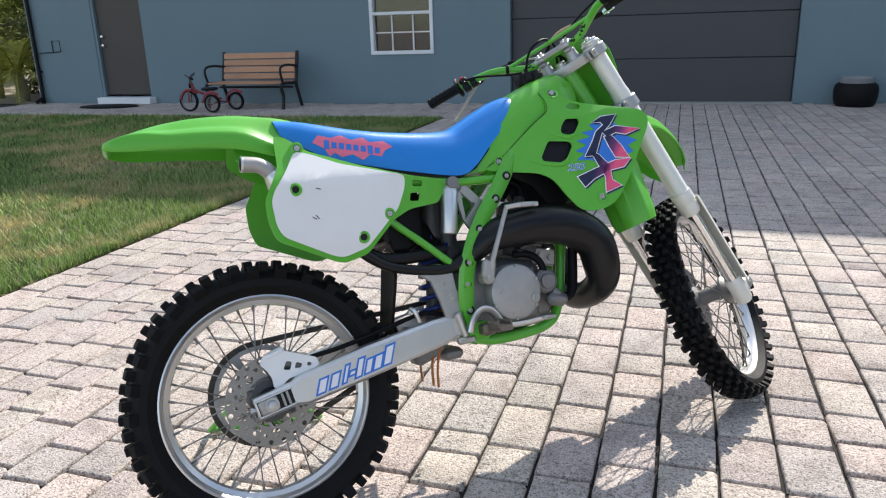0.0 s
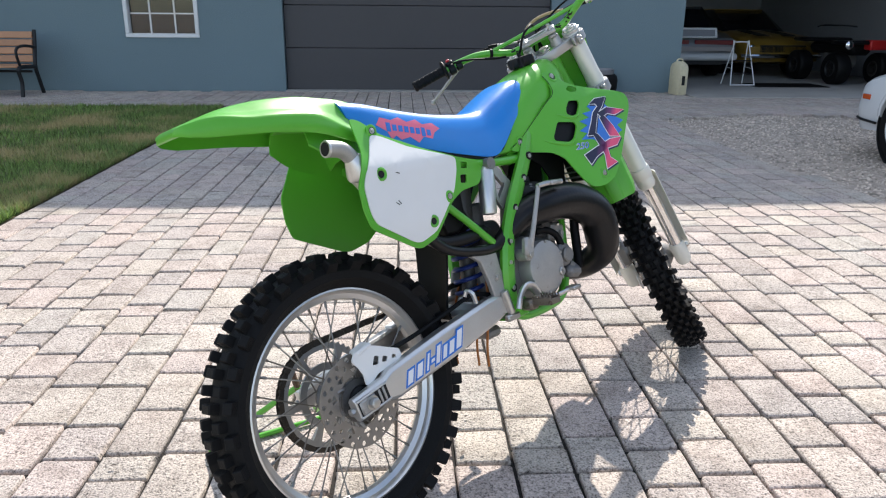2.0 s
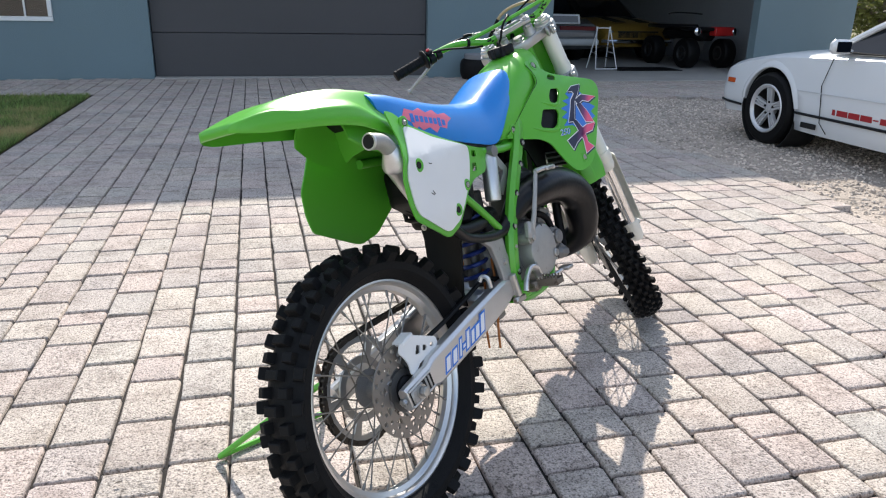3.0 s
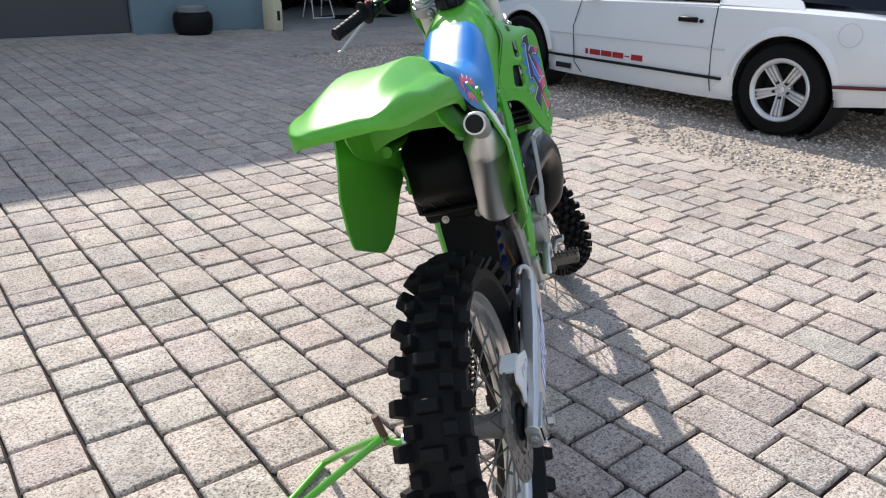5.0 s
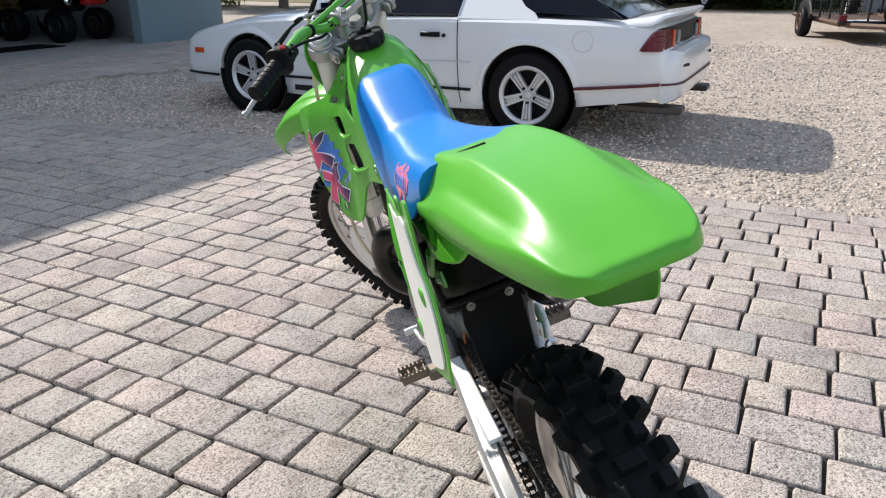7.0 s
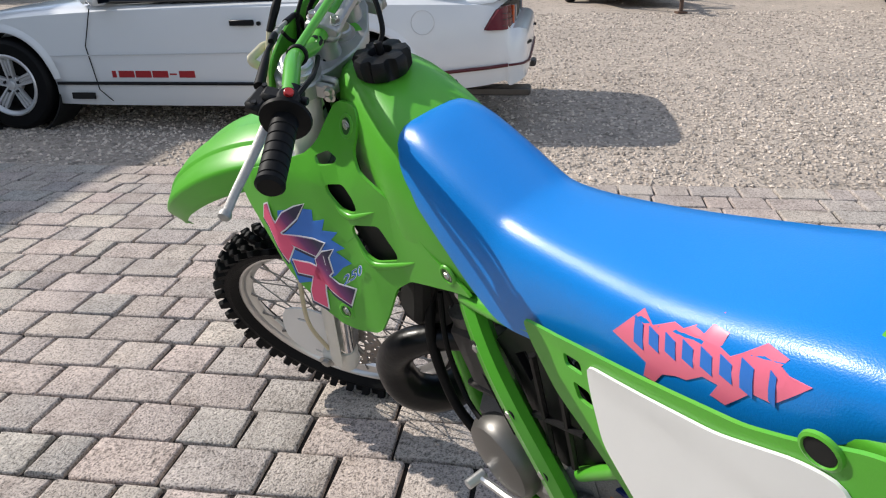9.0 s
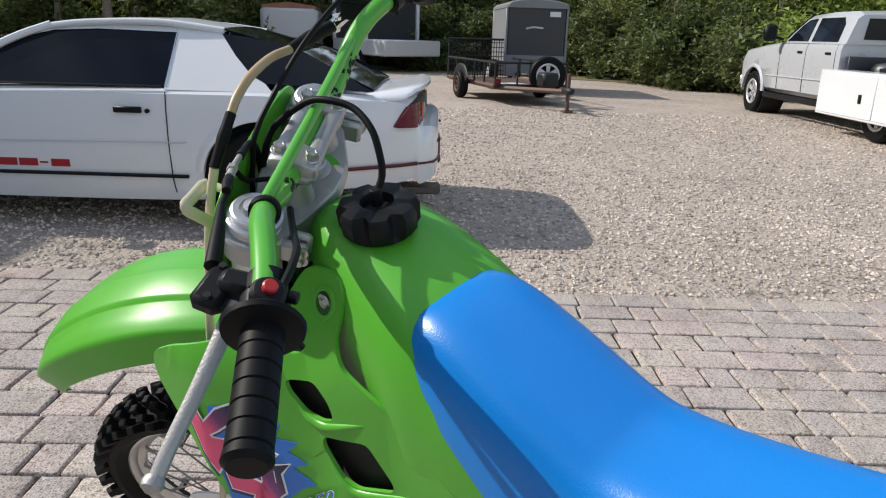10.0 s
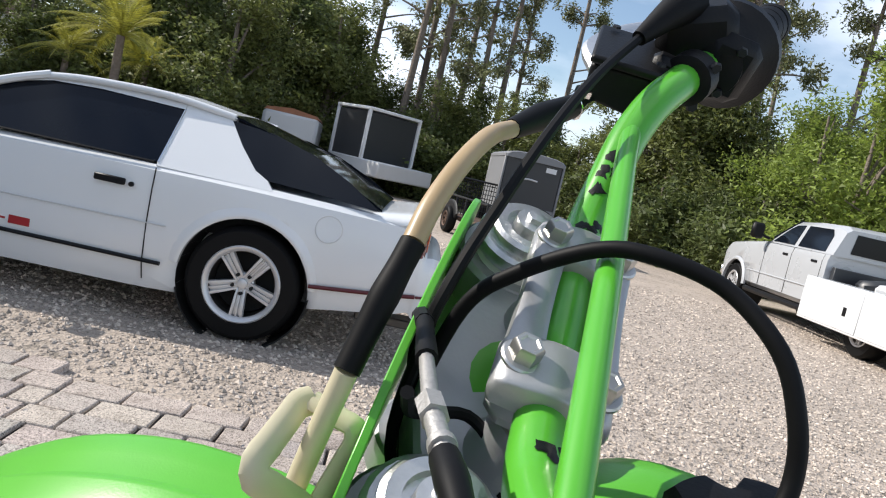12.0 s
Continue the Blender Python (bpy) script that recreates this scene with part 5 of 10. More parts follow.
for s in (-1, 1):
    y_side = y_panel if s < 0 else y_left
    PANEL_, PLATE_, VENTS_ = (PANEL, PLATE, P_VENTS) if s < 0 else (PANEL_L, PLATE_L, [[(x - 0.014, z + 0.044) for x, z in q] for q in P_VENTS])
    b1 = panel(PANEL_, VENTS_, y_side, 0.004)
    b2 = panel(PLATE_, [ring_hole(h, 0.011) for h in HOLES], lambda x, z: y_side(x, z) - 0.0035, 0.003)
    if s > 0:
        b1, b2 = mirror_y(b1), mirror_y(b2)
    sp_ = part("side_panel", b1, GREEN, bike, "lime green plastic side panel", bevel=0.002)
    part("number_plate", b2, WHITE_PLASTIC, sp_, "plain white number plate", bevel=0.001)
    for h in HOLES:
        part("grommet", Geo().lathe([(0.0155, 0), (0.0155, 0.004), (0.0125, 0.0055), (0.009, 0.003), (0.0088, -0.004)], (h[0], s * (-y_side(*h) + 0.001), h[1]), (0, s, 0), 18), GREEN, sp_)
        # black disc gives the grommet a shaded centre by colour alone
        part("grommet_shade", Geo().cyl((h[0], s * (-y_side(*h) + 0.0035), h[1]), (h[0], s * (-y_side(*h) + 0.0048), h[1]), 0.008, 14), DARK, sp_)
    for h in ((0.138, 0.921), (0.348, 0.739)) if s < 0 else ((0.147, 0.951),):
        y_b = -y_side(*h)
        part("panel_boss", Geo().lathe([(0.015, 0), (0.015, 0.004), (0.011, 0.006)] if s < 0 else [(0.0165, -0.001), (0.016, 0.002), (0.0135, 0.003), (0.012, 0.001)], (h[0], s * (y_b + 0.001), h[1]), (0, s, 0), 20), GREEN, sp_)
        # discs in near-black replace the shade down in the boss
        if s < 0:
            part("boss_shade", Geo().cyl((h[0], s * (y_b + 0.0055), h[1]), (h[0], s * (y_b + 0.0075), h[1]), 0.0085, 14), DARK, sp_)
            bolt(sp_, (h[0], s * (y_b + 0.006), h[1]), (0, s, 0), 0.0045, 0.003)
        else:
            part("boss_shade", Geo().lathe([(0.012, 0.0), (0.012, 0.0028), (0.008, 0.0032)], (h[0], y_b, h[1]), (0, 1, 0), 20), DARK, sp_, "near-black disc for the shade in the panel recess")
for i, (x, z, a) in enumerate([(0.17, 0.818, 0.3), (0.158, 0.752, 0.9), (0.15, 0.75, 0.6)]):
    part("scratch", Geo().box((x, y_panel(x, z) - 0.0042, z), (0.012, 0.0008, 0.0018), Matrix.Rotation(a, 3, "Y")), BLACK_PLASTIC, bike, "short dark scratch on the white plate")

# rear fender: stations (x, crown height, y and z of the left edge, y and z of the right edge)
FEN = [(0.150, 1.002, 0.100, 0.93, -0.110, 0.90), (0.122, 1.009, 0.102, 0.934, -0.115, 0.905), (0.077, 1.016, 0.101, 0.94, -0.121, 0.918), (0.007, 1.024, 0.098, 0.944, -0.129, 0.937), (-0.089, 1.023, 0.088, 0.952, -0.126, 0.949),
       (-0.17, 1.013, 0.074, 0.955, -0.114, 0.954), (-0.225, 0.999, 0.061, 0.957, -0.103, 0.957), (-0.252, 0.991, 0.052, 0.961, -0.096, 0.961), (-0.266, 0.987, 0.044, 0.963, -0.089, 0.963), (-0.275, 0.984, 0.034, 0.964, -0.080, 0.964), (-0.279, 0.981, 0.027, 0.965, -0.073, 0.965), (-0.282, 0.976, 0.018, 0.966, -0.065, 0.966)]
CROSS = [(0.0, 0.955), (0.2, 0.955), (0.34, 0.97), (0.46, 1.0), (0.54, 0.99), (0.61, 0.92), (0.68, 0.80), (0.78, 0.57), (0.88, 0.38), (0.955, 0.275), (0.975, 0.255), (0.99, 0.22), (1.0, 0.14), (1.002, 0.0)]
CROSS_MID = [(0.0, 0.965), (0.2, 0.985), (0.40, 1.0), (0.455, 0.997), (0.485, 0.972), (0.58, 0.87), (0.70, 0.70), (0.745, 0.635), (0.79, 0.605), (0.945, 0.465), (0.968, 0.425), (0.987, 0.35), (0.998, 0.2), (1.002, 0.0)]
CROSS_TAIL = [(0.0, 0.985), (0.2, 0.99), (0.36, 1.0), (0.48, 1.0), (0.58, 0.985), (0.68, 0.955), (0.78, 0.925), (0.86, 0.90), (0.92, 0.885), (0.955, 0.86), (0.975, 0.81), (0.99, 0.66), (0.999, 0.42), (1.004, 0.0)]


def fender_cross(x):
    """Full arch by the seat, a raised wedge with side wings further back, nearly flat at the tail."""
    wm = min(1, max(0, (0.11 - x) / 0.10))
    wt = min(1, max(0, (-0.12 - x) / 0.13))
    wm, wt = wm * wm * (3 - 2 * wm), wt * wt * (3 - 2 * wt)
    mix = lambda p, q, w: [(u0 + (u1 - u0) * w, h0 + (h1 - h0) * w) for (u0, h0), (u1, h1) in zip(p, q)]
    return mix(mix(CROSS, CROSS_MID, wm), CROSS_TAIL, wt)


CROSS_IN = [(0.0, 1.0), (0.42, 0.95), (0.76, 0.79), (0.93, 0.4), (1.0, 0.0)]


def fender_rings(stations, cross, thick, k=4):
    """Upper and lower skins of an arched fender joined at the rim."""
    rows = []
    sa = spline([(q[0], q[1], 0) for q in stations], k)
    sl = spline([(q[2], q[3], 0) for q in stations], k)
    sr = spline([(q[4], q[5], 0) for q in stations], k)
    for a, b, c in zip(sa, sl, sr):
        mid = (b.x + c.x) / 2
        cs = cross if isinstance(cross, list) else cross(a.x)
        top = [Vector((a.x, mid + (c.x - mid) * u, c.y + (a.y - c.y) * h)) for u, h in reversed(cs[1:])]
        top += [Vector((a.x, mid + (b.x - mid) * u, b.y + (a.y - b.y) * h)) for u, h in cs]
        flat = 0 if isinstance(cross, list) else min(1, max(0, (-0.262 - a.x) / 0.014))
        low = [Vector((p.x, mid + (p.y - mid) * 0.96, (p.z - thick) * (1 - flat) + (b.y - 0.001) * flat)) for p in reversed(top)]
        rows.append(top + low)
    return rows


fen = part("rear_fender", Geo().loft(fender_rings(FEN, fender_cross, 0.004)), GREEN, bike, "lime green plastic rear fender", sharp=80)
bh = panel([(-0.074, 0.945), (-0.078, 0.885), (-0.066, 0.876), (-0.05, 0.878), (0.0, 0.884), (0.055, 0.872), (0.078, 0.862), (0.088, 0.858), (0.096, 0.87), (0.094, 0.93), (0.0, 0.975)], [], lambda x, z: 0.0, 0.004, to3=lambda x, z, y: Vector((0.145 + y + (0.93 - z) * 0.35, x, z)))
part("under_fender", bh, GREEN, bike, "green inner wall under the rear fender", bevel=0.0015)
# thin black bar laid on the fender as the indentation's shade
part("slot_shade_bar", Geo().box((0.083, 0.018, 1.0125), (0.004, 0.044, 0.004), Matrix.Rotation(0.12, 3, "Y"), 0.0015), DARK, fen, "narrow black bar for the shade in the slot by the seat")
part("inner_fender", Geo().loft(fender_rings([(0.30, 0.94, 0.088, 0.79, -0.088, 0.80), (0.20, 0.965, 0.09, 0.83, -0.09, 0.84), (0.12, 0.985, 0.095, 0.86, -0.1, 0.86), (0.05, 0.985, 0.085, 0.885, -0.1, 0.885), (0.0, 0.975, 0.075, 0.92, -0.095, 0.915)], CROSS_IN, 0.004)), GREEN, bike)

# seat
SEAT = [((0.100, 1.006), (0.112, 0.962), 0.096), ((0.172, 0.998), (0.175, 0.919), 0.104), ((0.29, 0.972), (0.245, 0.888), 0.104), ((0.384, 0.957), (0.349, 0.860), 0.1), ((0.50, 0.947), (0.46, 0.836), 0.094),
        ((0.572, 0.948), (0.571, 0.817), 0.095), ((0.611, 0.962), (0.622, 0.838), 0.094), ((0.672, 0.992), (0.676, 0.890), 0.092), ((0.734, 1.020), (0.735, 0.944), 0.086), ((0.778, 1.026), (0.765, 0.980), 0.076), ((0.803, 1.010), (0.792, 0.988), 0.058)]
SC = [(1.0, 0.0), (1.0, 0.12), (0.985, 0.35), (0.95, 0.6), (0.88, 0.8), (0.76, 0.93), (0.55, 0.985), (0.28, 1.0), (0.0, 1.005)]


def seat_rings():
    k = 5
    tops = spline([(a[0], 0, a[1]) for a, b, c in SEAT], k)
    bots = spline([(b[0], 0, b[1]) for a, b, c in SEAT], k)
    ws = [v.x for v in spline([(c, 0, 0) for a, b, c in SEAT], k)]
    rings = []
    for t, b, w_ in zip(tops, bots, ws):
        nose = 0.24 * min(1, max(0, (b.x - 0.30) / 0.32))
        half = [Vector((b.x + (t.x - b.x) * h, y * w_ * (1 - nose * h ** 1.6), b.z + (t.z - b.z) * h)) for y, h in SC]
        rings.append([Vector((p.x, -p.y, p.z)) for p in half] + list(reversed(half[:-1])))
    return rings


SEAT_RINGS = seat_rings()
seat = part("seat", Geo().loft(SEAT_RINGS), BLUE_VINYL, bike, "blue textured vinyl seat", sharp=60)
part("seat_base", Geo().loft([[Vector((b[0], y * (c - 0.004), b[1] + dz)) for y, dz in ((-1, 0.003), (1, 0.003), (1, -0.008), (-1, -0.008))] for a, b, c in SEAT]), BLACK_PLASTIC, bike, "black plastic seat base")


def seat_surf(lift):
    """y on the seat's right flank over (x, z)."""
    def f(x, z):
        rows_ = []
        for r in SEAT_RINGS:
            half = r[:len(SC)]
            zs, ys, xs = [p.z for p in half], [abs(p.y) for p in half], [p.x for p in half]
            rows_.append((float(np.interp(z, zs, xs)), float(np.interp(z, zs, ys))))
        return -(float(np.interp(x, [q[0] for q in rows_], [q[1] for q in rows_])) + lift)
    return f


SPLASH = [(0.186, 0.935), (0.203, 0.952), (0.235, 0.943), (0.262, 0.948), (0.285, 0.934), (0.318, 0.938), (0.335, 0.924), (0.372, 0.925), (0.395, 0.908), (0.372, 0.9), (0.36, 0.885), (0.33, 0.893), (0.31, 0.88), (0.285, 0.897), (0.255, 0.893), (0.24, 0.905), (0.225, 0.897), (0.215, 0.917)]
SPLASH_L = [(0.374, 0.915), (0.339, 0.952), (0.323, 0.946), (0.302, 0.957), (0.291, 0.957), (0.264, 0.974), (0.248, 0.972), (0.250, 0.962), (0.240, 0.960), (0.214, 0.980), (0.193, 0.980), (0.197, 0.974), (0.189, 0.971), (0.171, 0.972), (0.198, 0.943), (0.217, 0.941), (0.241, 0.914), (0.256, 0.915), (0.248, 0.930), (0.264, 0.929), (0.281, 0.915), (0.293, 0.912), (0.309, 0.904), (0.320, 0.888), (0.334, 0.887), (0.329, 0.905), (0.343, 0.909)]
for s in (-1, 1):
    b1 = panel([(x, z + 0.002) for x, z in SPLASH] if s < 0 else SPLASH_L, [], seat_surf(0.0009), 0.0007, 0.01)
    part("seat_splash", b1 if s < 0 else mirror_y(b1), PINK, seat, "pink splash print")
    for i in range(8):
        if s < 0:
            x = 0.214 + i * 0.0185
            z, wd, hgt = 0.931 - i * 0.0037, 0.013, 0.022 if i in (0, 6) else 0.015
        else:
            x = 0.3315 - i * 0.0194
            z, wd, hgt = 0.931 + i * 0.0034, 0.012 if i < 7 else 0.006, 0.024 if i in (0, 6, 7) else 0.016
        sl = 0.002 if s < 0 else -0.003
        ol = [(x, z - hgt * 0.55), (x + wd, z - hgt * 0.55 - sl), (x + wd + 0.002, z + hgt * 0.45 - sl), (x + 0.002, z + hgt * 0.45)]
        b1 = panel(ol, [], seat_surf(0.0017), 0.0007, 0.01)
        part("seat_mark", b1 if s < 0 else mirror_y(b1), DECAL_BLUE, seat)

# tank
TANK = [(0.60, 0.815, 0.86, 0.07), (0.66, 0.815, 0.93, 0.088), (0.72, 0.82, 0.985, 0.096), (0.785, 0.82, 1.03, 0.102), (0.83, 0.82, 1.052, 0.105), (0.88, 0.825, 1.072, 0.105), (0.93, 0.84, 1.083, 0.1), (0.965, 0.87, 1.078, 0.08), (0.99, 0.92, 1.06, 0.062), (1.0, 0.97, 1.035, 0.045)]
TC = [(0.75, 0.0), (0.98, 0.08), (1.0, 0.3), (0.98, 0.55), (0.9, 0.76), (0.74, 0.9), (0.5, 0.975), (0.25, 1.0), (0.0, 1.0)]
rings = []
for p in spline([(x, zb_, zt_) for x, zb_, zt_, w_ in TANK], 4):
    w_ = np.interp(p.x, [t[0] for t in TANK], [t[3] for t in TANK])
    half = [Vector((p.x, y * w_, p.y + (p.z - p.y) * h)) for y, h in TC]
    k_l = np.interp(p.x, (0.78, 0.86, 0.93, 0.965, 0.99), (0.97, 0.80, 0.68, 0.62, 0.6))
    rings.append([Vector((q.x, -q.y, q.z)) for q in half] + [Vector((q.x, q.y * k_l, q.z)) for q in reversed(half[:-1])])
part("fuel_tank", Geo().loft(rings), GREEN, bike, "lime green plastic fuel tank", sharp=60)
CAP = Vector((0.878, 0.0, 1.068))
cap_ax = Vector((-0.16, 0, 1)).normalized()
capg = Geo()
capm = Matrix.Translation(CAP) @ cap_ax.to_track_quat("Z", "Y").to_matrix().to_4x4()
prof = []
for h, r in ((0, 0.036), (0.006, 0.041), (0.024, 0.042), (0.030, 0.0385), (0.0315, 0.019), (0.031, 0.0175), (0.022, 0.0145)):
    rg = []
    for j in range(84):
        a = 2 * math.pi * j / 84
        lobes = 1 - (0.21 * max(0, math.cos(7 * a)) ** 0.9 if 0.003 < h < 0.031 and r > 0.03 else 0)
        rg.append(capm @ Vector((r * lobes * math.cos(a), r * lobes * math.sin(a), h)))
    prof.append(rg)
capg.loft(prof)
cap = part("fuel_cap", capg, BLACK_PLASTIC, bike, "black ribbed fuel cap")
part("cap_nipple", Geo().cyl(CAP + cap_ax * 0.026, CAP + cap_ax * 0.045, 0.006, 12, 0.001), BLACK_PLASTIC, cap)
part("vent_hose", Geo().tube([CAP + cap_ax * 0.038] + [FORK @ Vector(p) for p in ((-0.087, 0.0545, 0.0168), (-0.080, 0.0426, 0.0327), (-0.0656, 0.0255, 0.0473), (-0.0416, 0.0065, 0.0513), (-0.0125, 0.0, 0.0475), (0.0085, -0.004, 0.036), (0.0335, -0.004, 0.0075), (0.048, 0.0015, -0.019), (0.052, 0.02, -0.07))], 0.0037, 12, 6), BLACK_RUBBER, cap, "black vent hose looping over the bars")


# shrouds
def y_shroud(x, z):
    xc = min(max(x, 0.6), 1.15)
    return -(0.090 + 0.02 * max(0, 0.72 - xc) + 0.17 * max(0, xc - 0.72) * min(1, max(0, (1.06 - z)) / 0.12) + 0.15 * max(0, 1.0 - z) * min(1, max(0, xc - 0.68) / 0.2) - 0.25 * max(0, z - 0.99))


SHROUD = rounded([(0.646, 0.823), (0.708, 0.857), (0.807, 0.934), (0.854, 0.962), (0.857, 1.0), (0.846, 1.022), (0.862, 1.033), (0.895, 1.033), (0.915, 1.0), (0.944, 0.983), (1.013, 0.966), (1.102, 0.946), (1.133, 0.934), (1.143, 0.913), (1.135, 0.887), (1.097, 0.831), (1.045, 0.752), (1.001, 0.699), (0.977, 0.682), (0.937, 0.671), (0.901, 0.673), (0.878, 0.686), (0.856, 0.723), (0.829, 0.774), (0.794, 0.796)], 0.016)
SHROUD_L = rounded([(0.646, 0.823), (0.708, 0.857), (0.807, 0.934), (0.860, 0.960), (0.869, 0.982), (0.864, 1.018), (0.870, 1.039), (0.885, 1.045), (0.926, 1.045), (0.943, 1.018), (0.956, 0.990), (0.982, 0.974), (1.02, 0.965), (1.102, 0.946), (1.133, 0.934), (1.143, 0.913), (1.135, 0.887), (1.097, 0.831), (1.045, 0.752), (1.001, 0.699), (0.977, 0.682), (0.937, 0.671), (0.901, 0.673), (0.878, 0.686), (0.856, 0.723), (0.829, 0.774), (0.794, 0.796)], 0.010)
V1 = rounded([(0.898, 0.936), (0.936, 0.933), (0.935, 0.919), (0.916, 0.893), (0.896, 0.89), (0.876, 0.897), (0.880, 0.915)], 0.008)
V2 = rounded([(0.836, 0.88), (0.896, 0.871), (0.901, 0.858), (0.878, 0.825), (0.859, 0.816), (0.812, 0.827), (0.81, 0.838)], 0.008)
V3 = rounded([(0.91, 0.971), (0.929, 0.982), (0.957, 0.973), (0.949, 0.96), (0.92, 0.962)], 0.006)
BLOT_R = [(0.961, 0.911), (0.975, 0.896), (0.935, 0.892), (0.957, 0.877), (0.915, 0.870), (0.942, 0.855), (0.905, 0.842), (0.931, 0.832), (0.902, 0.816), (0.946, 0.812), (0.972, 0.794), (1.03, 0.789), (1.03, 0.806), (1.075, 0.822), (1.061, 0.84), (1.092, 0.852), (1.066, 0.866), (1.085, 0.879), (1.047, 0.897), (1.03, 0.915), (0.99, 0.92)]
BLOT_L = [(1.046, 0.882), (0.999, 0.888), (0.974, 0.888), (0.979, 0.868), (0.952, 0.874), (0.962, 0.854), (0.932, 0.853), (0.948, 0.839), (0.925, 0.826), (0.945, 0.818), (0.918, 0.8), (0.938, 0.79), (0.955, 0.774), (0.987, 0.759), (1.041, 0.747), (1.046, 0.782), (1.059, 0.831)]
# angular strokes of the tank graphic, fading from navy to pink: three of the upper sign, two of the lower
STROKES_R = [[(0.97, 0.916), (1.0, 0.93), (1.046, 0.932), (1.02, 0.904), (0.992, 0.883), (0.969, 0.842), (0.959, 0.823), (0.929, 0.824), (0.959, 0.862), (0.976, 0.889), (1.002, 0.906), (0.996, 0.915)],
             [(0.994, 0.886), (1.037, 0.899), (1.108, 0.884), (1.062, 0.873), (1.033, 0.881), (1.005, 0.871)],
             [(0.997, 0.872), (1.018, 0.874), (1.04, 0.843), (1.056, 0.806), (1.016, 0.812), (1.005, 0.842)],
             [(0.947, 0.836), (0.969, 0.824), (0.992, 0.792), (0.991, 0.749), (1.014, 0.731), (0.966, 0.718), (0.974, 0.76), (0.962, 0.794)],
             [(0.894, 0.77), (0.955, 0.788), (1.014, 0.803), (1.06, 0.803), (1.034, 0.782), (0.988, 0.777), (0.939, 0.759), (0.909, 0.74)]]
STROKES_L = [[(1.075, 0.89), (1.064, 0.894), (1.063, 0.872), (1.051, 0.841), (1.031, 0.817), (1.05, 0.79), (1.067, 0.817), (1.078, 0.85), (1.088, 0.864)],
             [(1.061, 0.854), (1.036, 0.879), (1.009, 0.891), (0.988, 0.897), (1.01, 0.871), (1.039, 0.85), (1.053, 0.842)],
             [(1.051, 0.839), (1.014, 0.838), (0.985, 0.835), (0.963, 0.832), (0.989, 0.805), (1.019, 0.816), (1.037, 0.823)],
             [(1.039, 0.792), (1.006, 0.789), (0.978, 0.778), (0.953, 0.758), (0.921, 0.753), (0.937, 0.722), (0.958, 0.734), (0.985, 0.754), (1.004, 0.766), (1.035, 0.769)],
             [(0.972, 0.815), (0.948, 0.822), (0.962, 0.806), (0.96, 0.78), (0.983, 0.76), (0.988, 0.738), (0.991, 0.706), (1.018, 0.717), (1.017, 0.736), (1.004, 0.766), (0.991, 0.788), (0.991, 0.799)]]


def grown(ol, d):
    """An outline pushed outwards by d."""
    area = sum(ol[i - 1][0] * ol[i][1] - ol[i][0] * ol[i - 1][1] for i in range(len(ol)))
    out = []
    for i in range(len(ol)):
        a, b, c = Vector(ol[i - 1]), Vector(ol[i]), Vector(ol[(i + 1) % len(ol)])
        n1, n2 = (b - a).normalized(), (c - b).normalized()
        n1, n2 = Vector((n1.y, -n1.x)), Vector((n2.y, -n2.x))
        n = (n1 + n2)
        n = n / max(0.6, n.length_squared / 2) if n.length > 0.2 else n1
        q = b + n * d * (1 if area > 0 else -1)
        out.append((q.x, q.y))
    return out


